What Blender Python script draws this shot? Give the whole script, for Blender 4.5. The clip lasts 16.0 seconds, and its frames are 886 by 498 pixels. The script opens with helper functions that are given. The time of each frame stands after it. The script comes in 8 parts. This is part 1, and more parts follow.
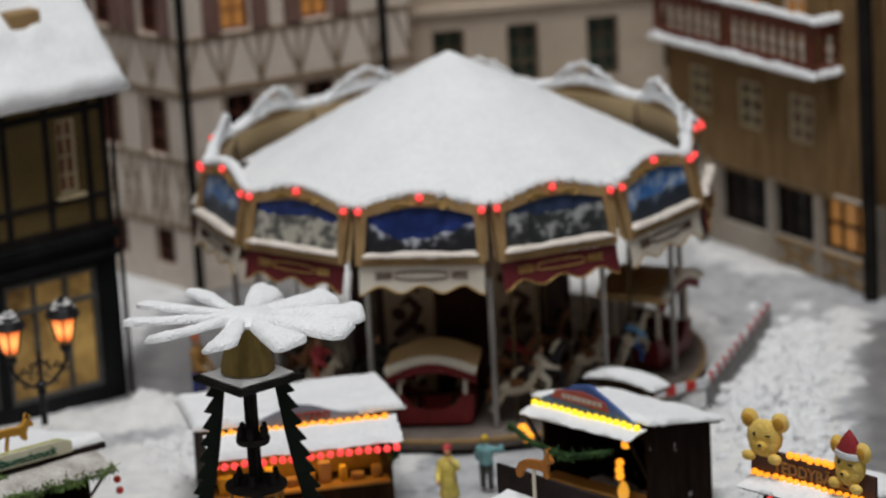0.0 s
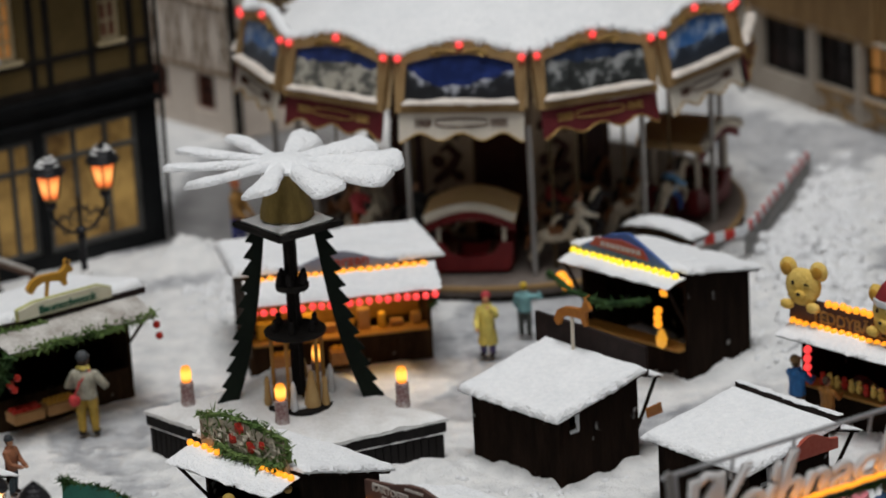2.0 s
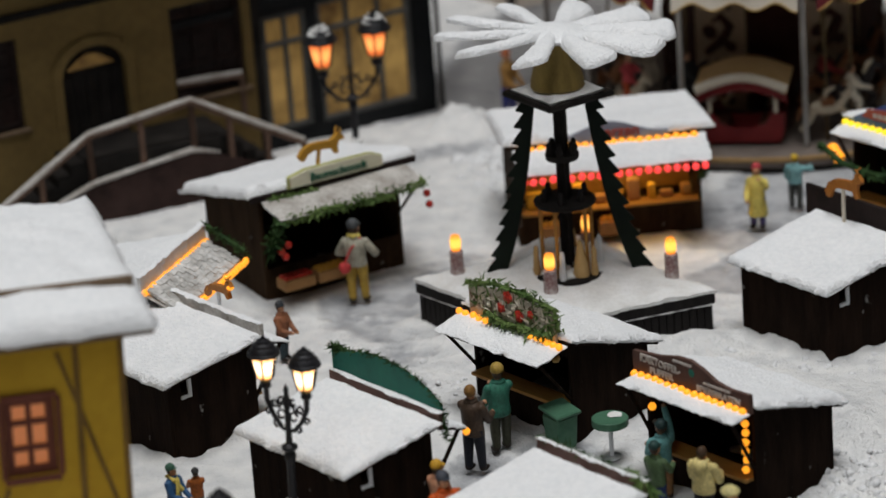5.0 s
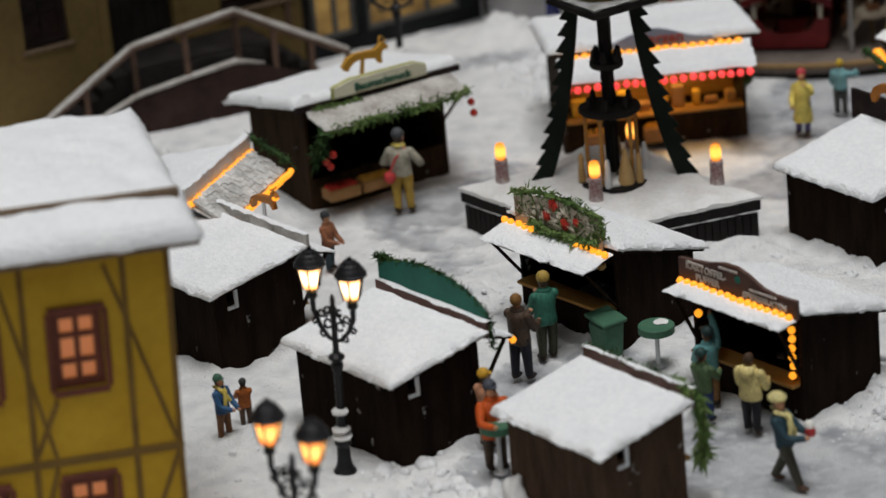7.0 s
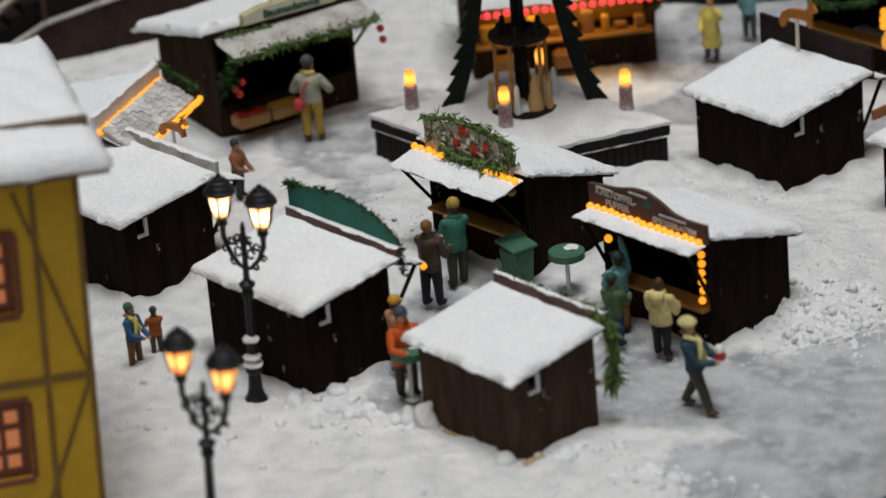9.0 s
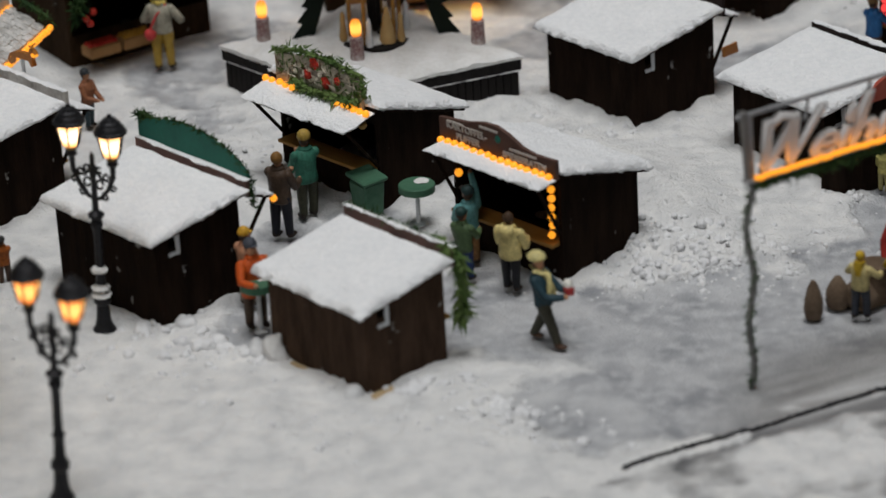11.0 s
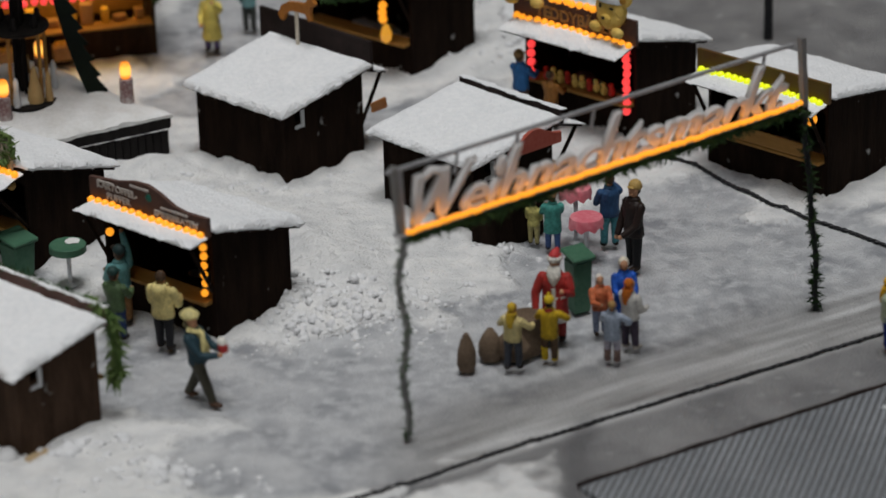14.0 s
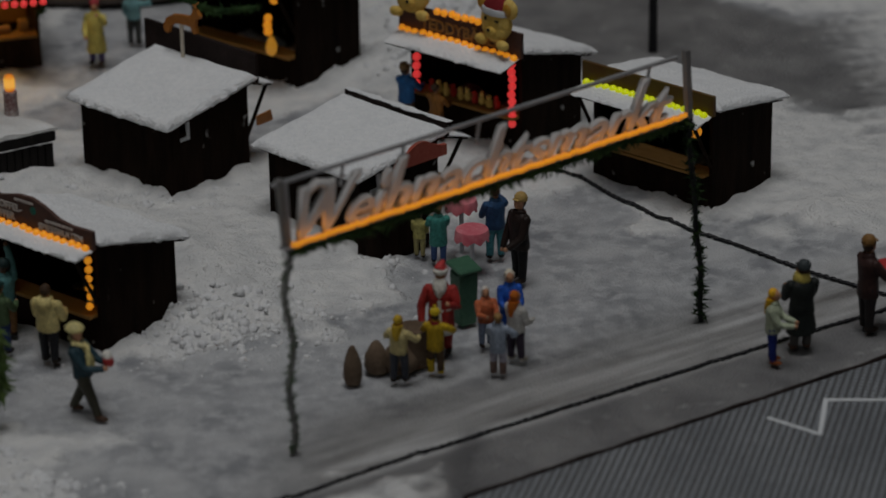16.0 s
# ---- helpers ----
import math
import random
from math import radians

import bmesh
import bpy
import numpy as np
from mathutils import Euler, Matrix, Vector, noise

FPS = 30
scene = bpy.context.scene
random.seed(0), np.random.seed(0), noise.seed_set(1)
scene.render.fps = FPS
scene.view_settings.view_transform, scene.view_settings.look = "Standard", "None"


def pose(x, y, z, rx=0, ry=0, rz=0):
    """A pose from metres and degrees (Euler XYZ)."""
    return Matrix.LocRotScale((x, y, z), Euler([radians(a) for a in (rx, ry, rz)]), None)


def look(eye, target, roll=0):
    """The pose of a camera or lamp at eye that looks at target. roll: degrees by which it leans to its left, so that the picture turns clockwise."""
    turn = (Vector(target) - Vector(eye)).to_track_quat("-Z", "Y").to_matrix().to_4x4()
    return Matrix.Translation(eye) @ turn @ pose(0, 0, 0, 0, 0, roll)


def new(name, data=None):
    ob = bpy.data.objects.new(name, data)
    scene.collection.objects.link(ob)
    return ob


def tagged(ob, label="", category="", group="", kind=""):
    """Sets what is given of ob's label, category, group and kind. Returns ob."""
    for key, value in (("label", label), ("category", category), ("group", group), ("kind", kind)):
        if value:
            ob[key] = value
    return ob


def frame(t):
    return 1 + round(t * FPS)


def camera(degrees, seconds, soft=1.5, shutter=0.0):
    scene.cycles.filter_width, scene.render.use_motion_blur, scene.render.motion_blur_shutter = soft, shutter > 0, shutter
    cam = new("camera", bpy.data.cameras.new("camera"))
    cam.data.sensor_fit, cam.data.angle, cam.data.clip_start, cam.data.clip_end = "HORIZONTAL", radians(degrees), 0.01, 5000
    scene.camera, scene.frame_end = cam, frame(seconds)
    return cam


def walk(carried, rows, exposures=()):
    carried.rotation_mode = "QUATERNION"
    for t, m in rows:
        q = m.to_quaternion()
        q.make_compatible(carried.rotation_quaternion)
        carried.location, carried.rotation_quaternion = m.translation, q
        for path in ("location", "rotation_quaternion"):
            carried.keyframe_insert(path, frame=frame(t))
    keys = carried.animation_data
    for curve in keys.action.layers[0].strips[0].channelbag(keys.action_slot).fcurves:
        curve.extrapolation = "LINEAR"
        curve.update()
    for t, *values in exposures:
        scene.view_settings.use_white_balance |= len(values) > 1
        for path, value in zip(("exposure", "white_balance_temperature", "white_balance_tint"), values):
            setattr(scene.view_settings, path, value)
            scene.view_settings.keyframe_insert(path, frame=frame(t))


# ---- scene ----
# The camera turns on a tripod head; seconds, yaw, pitch, roll in degrees.
EYE = (0.0, 0.0, 0.30)
cam = camera(15.0, 16.0, soft=1.6)
PATH = [
    (0.0, 0.00, -16.00, -3.20),
    (0.5, -0.08, -16.36, -3.00),
    (1.0, 0.21, -17.26, -2.98),
    (1.5, 0.59, -17.82, -3.16),
    (2.0, 0.85, -18.56, -3.18),
    (2.5, 1.37, -19.11, -3.30),
    (3.0, 2.13, -19.31, -3.42),
    (3.5, 2.75, -19.78, -3.33),
    (4.0, 3.39, -20.24, -3.65),
    (4.5, 4.44, -20.34, -3.94),
    (5.0, 5.86, -20.47, -4.32),
    (5.2, 6.19, -20.56, -4.30),
    (7.3, 6.84, -22.08, -5.20),
    (7.5, 6.84, -22.14, -5.20),
    (8.0, 6.38, -22.60, -5.04),
    (8.5, 5.89, -23.10, -4.98),
    (9.0, 5.29, -23.33, -4.91),
    (9.2, 5.15, -23.49, -4.89),
    (11.3, 2.13, -24.70, -3.34),
    (11.5, 1.81, -24.71, -3.50),
    (12.0, 0.91, -24.71, -3.17),
    (12.5, -0.32, -24.62, -2.81),
    (13.0, -1.52, -24.54, -2.41),
    (13.5, -2.60, -24.19, -2.04),
    (14.0, -3.93, -23.94, -1.66),
    (14.5, -4.58, -23.87, -1.33),
    (15.0, -5.17, -23.70, -1.20),
    (15.5, -5.58, -23.65, -1.04),
    (16.0, -6.06, -23.77, -0.91),
]


def turned(yaw, pitch, roll):
    return pose(*EYE, 90 + pitch, 0, yaw) @ pose(0, 0, 0, 0, 0, roll)


cam.data.dof.use_dof, cam.data.dof.focus_distance, cam.data.dof.aperture_fstop = True, 0.74, 20.0
walk(cam, [(t, turned(a, b, c)) for t, a, b, c in PATH], exposures=[(0.0, 0.0), (3.5, -0.13), (7.0, -0.1), (9.0, -0.08), (11.3, -0.32), (12.0, -0.36), (13.0, -0.34), (15.0, -0.31), (15.5, -0.33), (16.0, -1.48)])

# ---- light: the hall's ceiling light over the table, its soft bounce, and an added fill ----
world = bpy.data.worlds.new("hall")
scene.world = world
world.use_nodes = True
world.node_tree.nodes["Background"].inputs[0].default_value = (0.78, 0.88, 1.0, 1)
world.node_tree.nodes["Background"].inputs[1].default_value = 0.011


def area_lamp(name, eye, target, size, watts, colour):
    data = bpy.data.lights.new(name, "AREA")
    data.shape, data.size, data.energy, data.color = "DISK", size, watts, colour
    ob = new(name, data)
    ob.matrix_world = look(eye, target)
    return ob


area_lamp("hall_ceiling_light", (0.0, 0.35, 2.35), (0, 0.9, 0), 1.1, 47.0, (0.985, 0.985, 0.98))
# unseen fill lamp, added to brighten the carousel's inside and upright faces
area_lamp("front_fill", (-0.3, -0.9, 1.55), (0, 0.9, 0), 0.8, 5.2, (0.985, 0.985, 0.98))

# ---- helpers: all lengths in centimetres, the layout is a 1:87 model ----
S = 0.01
RND = random.Random(7)


def part(name, bm, mats, parent=None, label="", smooth=None, at=None):
    """Links a bmesh, in centimetres, as one mesh object."""
    me = bpy.data.meshes.new(name)
    bmesh.ops.recalc_face_normals(bm, faces=bm.faces[:])
    if smooth is not None:
        lim = radians(smooth)
        for f in bm.faces:
            f.smooth = True
        for e in bm.edges:
            e.smooth = len(e.link_faces) == 2 and e.calc_face_angle(0) < lim
    bm.transform(Matrix.Scale(S, 4))
    bm.to_mesh(me)
    bm.free()
    for m in mats if isinstance(mats, (list, tuple)) else [mats]:
        me.materials.append(m)
    ob = new(name, me)
    if parent is not None:
        ob.parent = parent
    if at is not None:
        ob.matrix_basis = at
    if label:
        tagged(ob, label)
    return ob


def at(x, y, z=0.0, ang=0.0):
    return pose(x * S, y * S, z * S, 0, 0, ang)


def thing(name, m, label, category, group="", kind=""):
    ob = new(name)
    ob.empty_display_size = 0.01
    ob.matrix_basis = m
    return tagged(ob, label, category, group, kind)


def box(bm, x0, x1, y0, y1, z0, z1, bevel=0.0, mi=0, m=None):
    vs = [bm.verts.new(v) for v in ((x0, y0, z0), (x1, y0, z0), (x1, y1, z0), (x0, y1, z0), (x0, y0, z1), (x1, y0, z1), (x1, y1, z1), (x0, y1, z1))]
    fs = [bm.faces.new([vs[i] for i in q]) for q in ((3, 2, 1, 0), (4, 5, 6, 7), (0, 1, 5, 4), (1, 2, 6, 5), (2, 3, 7, 6), (3, 0, 4, 7))]
    for f in fs:
        f.material_index = mi
    if bevel:
        es = list({e for f in fs for e in f.edges})
        r = bmesh.ops.bevel(bm, geom=es, offset=bevel, segments=1, affect="EDGES", clamp_overlap=True)
        for f in r["faces"]:
            f.material_index = mi
        vs = list({v for f in r["faces"] for v in f.verts} | {v for v in vs if v.is_valid})
    if m is not None:
        bmesh.ops.transform(bm, matrix=m, verts=[v for v in vs if v.is_valid])
    return bm


def prism(bm, pts, y0, y1, mi=0, m=None):
    """A plate: the outline pts lies in x and z, its thickness along y."""
    a = [bm.verts.new((x, y0, z)) for x, z in pts]
    b = [bm.verts.new((x, y1, z)) for x, z in pts]
    fs = [bm.faces.new(a), bm.faces.new(b[::-1])]
    n = len(pts)
    for i in range(n):
        fs.append(bm.faces.new((a[i], b[i], b[(i + 1) % n], a[(i + 1) % n])))
    for f in fs:
        f.material_index = mi
    if m is not None:
        bmesh.ops.transform(bm, matrix=m, verts=a + b)
    return bm


def tube(bm, pts, r, n=8, mi=0):
    """A round bar through pts; r is one radius or one for each point."""
    rs = r if isinstance(r, (list, tuple)) else [r] * len(pts)
    P = [Vector(p) for p in pts]
    rings = []
    for i, p in enumerate(P):
        d = (P[min(i + 1, len(P) - 1)] - P[max(i - 1, 0)]).normalized()
        u = d.cross(Vector((0.31, 0.95, 0.05)) if abs(d.y) < 0.9 else Vector((1, 0, 0))).normalized()
        w = d.cross(u)
        rings.append([bm.verts.new(p + (u * math.cos(k * math.tau / n) + w * math.sin(k * math.tau / n)) * rs[i]) for k in range(n)])
    fs = []
    for a, b in zip(rings, rings[1:]):
        for k in range(n):
            fs.append(bm.faces.new((a[k], a[(k + 1) % n], b[(k + 1) % n], b[k])))
    fs += [bm.faces.new(rings[0][::-1]), bm.faces.new(rings[-1])]
    for f in fs:
        f.material_index = mi
    return bm


def lathe(bm, prof, n=16, c=(0, 0, 0), mi=0, sx=1.0, sy=1.0):
    rings = []
    for r, z in prof:
        if r < 1e-4:
            rings.append([bm.verts.new((c[0], c[1], c[2] + z))])
        else:
            rings.append([bm.verts.new((c[0] + sx * r * math.cos(k * math.tau / n), c[1] + sy * r * math.sin(k * math.tau / n), c[2] + z)) for k in range(n)])
    for a, b in zip(rings, rings[1:]):
        for k in range(n):
            q = [a[k % len(a)], a[(k + 1) % len(a)], b[(k + 1) % len(b)], b[k % len(b)]]
            q = list(dict.fromkeys(q))
            if len(q) > 2:
                bm.faces.new(q).material_index = mi
    for ring, flip in ((rings[0], True), (rings[-1], False)):
        if len(ring) > 2:
            bm.faces.new(ring[::-1] if flip else ring).material_index = mi
    return bm


def ell(bm, c, r, n=10, mi=0, m=None):
    """An ellipsoid with radii r."""
    rr = r if isinstance(r, (list, tuple)) else (r, r, r)
    k = max(4, n // 2 + 1)
    start = len(bm.verts)
    prof = [(math.sin(math.pi * i / k), -math.cos(math.pi * i / k)) for i in range(k + 1)]
    prof[0], prof[-1] = (0, -1), (0, 1)
    lathe(bm, prof, n, (0, 0, 0), mi)
    bm.verts.ensure_lookup_table()
    vs = bm.verts[start:]
    t = Matrix.Translation(c) @ (m if m is not None else Matrix()) @ Matrix.Diagonal((*rr, 1))
    bmesh.ops.transform(bm, matrix=t, verts=vs)
    return bm


def rough(bm, amp, scale, seed=0.0, up=False):
    for v in bm.verts:
        n = noise.noise(v.co * scale + Vector((seed, seed * 0.7, 0)))
        if up:
            v.co.z += n * amp
        else:
            v.co += v.normal * n * amp if v.normal.length else Vector((0, 0, n * amp))
    return bm


def words(text, size, mat, parent, m, name="lettering", depth=0.02, shear=0.0, offset=0.0, label="", bold=0.0, stretch=1.0, spacing=1.0, script=None, width=0.0):
    """Lettering in the built-in font as a mesh; it lies in x and z of the pose m, centred."""
    cu = bpy.data.curves.new(name, "FONT")
    cu.body, cu.size, cu.extrude, cu.shear, cu.offset, cu.space_character = text, size, depth, shear, offset, spacing
    cu.align_x, cu.align_y, cu.resolution_u = "CENTER", "BOTTOM_BASELINE", 3
    if bold:
        cu.bevel_depth, cu.bevel_resolution = bold, 1
    tmp = bpy.data.objects.new(name, cu)
    scene.collection.objects.link(tmp)
    bpy.context.view_layer.update()
    me = bpy.data.meshes.new_from_object(tmp.evaluated_get(bpy.context.evaluated_depsgraph_get()))
    bpy.data.objects.remove(tmp)
    if script:  # a brush hand: low bodies, tall risers, all leaning
        body, low, lean = script
        for v in me.vertices:
            y = v.co.y
            v.co.y = y * low / body if y < body else low + (y - body) * (1.2 - low) / (1.2 - body)
            v.co.x += lean * (v.co.y - 0.5) + 0.05 * math.sin(5.0 * v.co.y)
    if width:
        xs_ = [v.co.x for v in me.vertices]
        stretch = width / (max(xs_) - min(xs_))
        me.transform(Matrix.Translation((-(max(xs_) + min(xs_)) / 2, 0, 0)))
    me.transform(Matrix.Scale(S, 4) @ Matrix.Rotation(radians(90), 4, "X") @ Matrix.Diagonal((stretch, 1, 1, 1)))
    me.materials.clear()
    me.materials.append(mat)
    ob = new(name, me)
    ob.parent, ob.matrix_basis = parent, m
    if label:
        tagged(ob, label)
    return ob

# ---- materials ----
def mat(name, colour, rough_=0.7, var=0.25, scale=4.0, bump=0.15, bscale=14.0, metal=0.0, second=None, stretch=(1, 1, 1), spec=0.22, tint=0.0, fine=0.35, emit=0.0, dust=0.0):
    """A painted or moulded surface: two scales of noise in colour, fine relief; scale counts per centimetre."""
    m = bpy.data.materials.new(name)
    m.use_nodes = True
    nt = m.node_tree
    N, L = nt.nodes, nt.links
    b = N["Principled BSDF"]
    co = N.new("ShaderNodeTexCoord")
    mp = N.new("ShaderNodeMapping")
    mp.inputs["Scale"].default_value = tuple(100 * k for k in stretch)
    L.new(co.outputs["Object"], mp.inputs[0])
    n1, n2 = N.new("ShaderNodeTexNoise"), N.new("ShaderNodeTexNoise")
    n1.inputs["Scale"].default_value, n1.inputs["Detail"].default_value = scale * 0.3, 4
    n2.inputs["Scale"].default_value, n2.inputs["Detail"].default_value = scale * 2.5, 5
    for n in (n1, n2):
        L.new(mp.outputs[0], n.inputs["Vector"])
    add = N.new("ShaderNodeMix")
    add.data_type = "FLOAT"
    add.inputs[0].default_value = fine
    L.new(n1.outputs[0], add.inputs[2])
    L.new(n2.outputs[0], add.inputs[3])
    ramp = N.new("ShaderNodeValToRGB")
    c2 = second or tuple(min(1, k * (1 + var)) for k in colour)
    c1 = tuple(k * (1 - var) for k in colour) if not second else colour
    ramp.color_ramp.elements[0].position, ramp.color_ramp.elements[1].position = 0.36, 0.66
    ramp.color_ramp.elements[0].color, ramp.color_ramp.elements[1].color = (*c1, 1), (*c2, 1)
    L.new(add.outputs[0], ramp.inputs[0])
    out = ramp.outputs[0]
    if tint:
        info, hsv = N.new("ShaderNodeObjectInfo"), N.new("ShaderNodeHueSaturation")
        mr = N.new("ShaderNodeMapRange")
        mr.inputs[3].default_value, mr.inputs[4].default_value = 1 - tint, 1 + tint
        L.new(info.outputs["Random"], mr.inputs[0])
        L.new(mr.outputs[0], hsv.inputs["Value"])
        L.new(out, hsv.inputs["Color"])
        out = hsv.outputs[0]
    if dust:
        n4, r4, m4 = N.new("ShaderNodeTexNoise"), N.new("ShaderNodeValToRGB"), N.new("ShaderNodeMix")
        n4.inputs["Scale"].default_value, n4.inputs["Detail"].default_value = 2.4, 7
        L.new(co.outputs["Object"], n4.inputs["Vector"])
        n4.inputs["Scale"].default_value = 240
        r4.color_ramp.elements[0].position, r4.color_ramp.elements[1].position = 0.68, 0.76
        r4.color_ramp.elements[0].color, r4.color_ramp.elements[1].color = (0, 0, 0, 1), (dust, dust, dust, 1)
        L.new(n4.outputs[0], r4.inputs[0])
        m4.data_type = "RGBA"
        m4.inputs[7].default_value = (0.55, 0.54, 0.52, 1)
        L.new(r4.outputs[0], m4.inputs[0])
        L.new(out, m4.inputs[6])
        out = m4.outputs[2]
    L.new(out, b.inputs["Base Color"])
    if emit:
        L.new(out, b.inputs["Emission Color"])
        b.inputs["Emission Strength"].default_value = emit
    b.inputs["Metallic"].default_value, b.inputs["Specular IOR Level"].default_value = metal, spec
    rr = N.new("ShaderNodeMapRange")
    rr.inputs[3].default_value, rr.inputs[4].default_value = max(0.05, rough_ - 0.12), min(1, rough_ + 0.12)
    L.new(n2.outputs[0], rr.inputs[0])
    L.new(rr.outputs[0], b.inputs["Roughness"])
    if bump:
        n3, bp = N.new("ShaderNodeTexNoise"), N.new("ShaderNodeBump")
        n3.inputs["Scale"].default_value, n3.inputs["Detail"].default_value = bscale, 4
        bp.inputs["Strength"].default_value, bp.inputs["Distance"].default_value = bump, 0.0008
        L.new(mp.outputs[0], n3.inputs["Vector"])
        L.new(n3.outputs[0], bp.inputs["Height"])
        L.new(bp.outputs[0], b.inputs["Normal"])
    return m


def glow(name, colour, strength, core=None):
    m = bpy.data.materials.new(name)
    m.use_nodes = True
    b = m.node_tree.nodes["Principled BSDF"]
    b.inputs["Base Color"].default_value = (*[k * 0.6 for k in colour], 1)
    b.inputs["Roughness"].default_value = 0.3
    b.inputs["Emission Color"].default_value, b.inputs["Emission Strength"].default_value = (*colour, 1), strength
    if core:  # the bulb sits half-way up and shows through the frosted glass
        N, L = m.node_tree.nodes, m.node_tree.links
        co, sep, ramp = N.new("ShaderNodeTexCoord"), N.new("ShaderNodeSeparateXYZ"), N.new("ShaderNodeValToRGB")
        e = ramp.color_ramp.elements
        e[0].position, e[0].color = 0.05, (*[k * 0.55 for k in colour], 1)
        e[1].position, e[1].color = 0.95, (*[k * 0.6 for k in colour], 1)
        for p, c in ((0.35, core), (0.6, core)):
            k = e.new(p)
            k.color = (*c, 1)
        L.new(co.outputs["Generated"], sep.inputs[0])
        L.new(sep.outputs[2], ramp.inputs[0])
        L.new(ramp.outputs[0], b.inputs["Emission Color"])
    return m


SNOW = mat("snow", (0.83, 0.845, 0.865), 0.85, fine=0.6, second=(0.94, 0.945, 0.955), scale=3, bump=0.9, bscale=15, spec=0.3)
SNOW_OLD = mat("old_snow", (0.7, 0.69, 0.67), 0.85, second=(0.89, 0.89, 0.89), scale=4, bump=0.6, bscale=20, spec=0.3)
HUT = mat("dark_hut_wood", (0.007, 0.004, 0.0025), 0.8, second=(0.021, 0.012, 0.008), scale=5, stretch=(2.5, 2.5, 0.5), bump=0.35, bscale=5, spec=0.04, dust=0.7)
HUT_BROWN = mat("brown_hut_wood", (0.02, 0.011, 0.0055), 0.8, second=(0.052, 0.03, 0.016), scale=5, stretch=(2.5, 2.5, 0.5), bump=0.35, bscale=5, spec=0.05, dust=0.6)
WORN_BROWN = mat("worn_brown_hut_wood", (0.03, 0.0165, 0.0095), 0.75, second=(0.078, 0.046, 0.029), scale=5, stretch=(2.5, 2.5, 0.5), bump=0.35, bscale=5, spec=0.1, dust=0.6)
BOARD = mat("plum_brown_board", (0.11, 0.062, 0.052), 0.7, second=(0.17, 0.1, 0.085), scale=4, bump=0.2)
BOARD_DARK = mat("dark_brown_board", (0.012, 0.008, 0.007), 0.7, second=(0.032, 0.021, 0.019), scale=4, bump=0.2, spec=0.12)
COUNTER = mat("amber_counter_wood", (0.26, 0.13, 0.025), 0.6, second=(0.42, 0.22, 0.06), scale=4, stretch=(0.6, 3, 3), bump=0.2)
PLY = mat("pale_card_edge", (0.5, 0.36, 0.2), 0.8, second=(0.62, 0.48, 0.3))
THIN_SNOW = mat("thin_grey_snow", (0.3, 0.27, 0.24), 0.85, second=(0.62, 0.6, 0.57), scale=5, bump=0.7, bscale=9, spec=0.3)
WHITE_PLASTIC = mat("white_plastic", (0.66, 0.68, 0.7), 0.45, var=0.08)
GREEN_BOARD = mat("green_board", (0.012, 0.1, 0.075), 0.6, second=(0.02, 0.15, 0.11), bump=0.1)
GREEN_BIN = mat("green_bin_plastic", (0.045, 0.125, 0.075), 0.5, second=(0.085, 0.18, 0.115), bump=0.1)
FIR = mat("fir_garland", (0.012, 0.035, 0.01), 0.8, second=(0.045, 0.09, 0.025), scale=7, tint=0.3)
FIR_LIGHT = mat("light_fir_garland", (0.06, 0.12, 0.03), 0.8, second=(0.16, 0.22, 0.07), scale=7)
IRON = mat("black_cast_iron", (0.012, 0.012, 0.014), 0.4, second=(0.03, 0.03, 0.033), bump=0.3, metal=0.3)
GREY_METAL = mat("grey_metal", (0.2, 0.2, 0.2), 0.45, second=(0.3, 0.29, 0.28), metal=0.5)
STEEL = mat("steel_tube", (0.28, 0.26, 0.24), 0.35, second=(0.4, 0.38, 0.36), metal=0.6)
RED_PAINT = mat("dark_red_paint", (0.13, 0.012, 0.014), 0.45, second=(0.2, 0.022, 0.022), bump=0.1)
CREAM = mat("cream_paint", (0.6, 0.53, 0.42), 0.5, second=(0.72, 0.66, 0.55), bump=0.1)
TAN = mat("tan_wood_paint", (0.23, 0.14, 0.06), 0.55, second=(0.34, 0.22, 0.1), bump=0.15)
GOLD = mat("gold_paint", (0.33, 0.2, 0.06), 0.4, second=(0.46, 0.3, 0.1), metal=0.4)
OCHRE_IN = mat("ochre_inner_panel", (0.5, 0.36, 0.19), 0.6, second=(0.6, 0.45, 0.26), scale=2)
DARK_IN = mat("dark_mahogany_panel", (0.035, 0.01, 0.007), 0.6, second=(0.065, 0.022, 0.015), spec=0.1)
AMBER = glow("amber_bulb", (1.0, 0.36, 0.02), 1.25)
YELLOW = glow("yellow_bulb", (1.0, 0.72, 0.02), 1.1)
LIME = glow("lime_bulb", (0.72, 0.8, 0.01), 1.1)
REDB = glow("red_bulb", (1.0, 0.06, 0.06), 1.3)
CANDLE = glow("candle_flame_bulb", (1.0, 0.27, 0.015), 1.9, (1.0, 0.5, 0.08))
LANTERN_HOT = glow("bright_lantern_glass", (1.0, 0.45, 0.12), 4.0, (1.0, 0.74, 0.45))
LANTERN_WARM = glow("warm_lantern_glass", (1.0, 0.22, 0.03), 2.3, (1.0, 0.5, 0.13))
LANTERN_DIM = glow("dim_lantern_glass", (1.0, 0.17, 0.03), 1.6, (1.0, 0.38, 0.1))

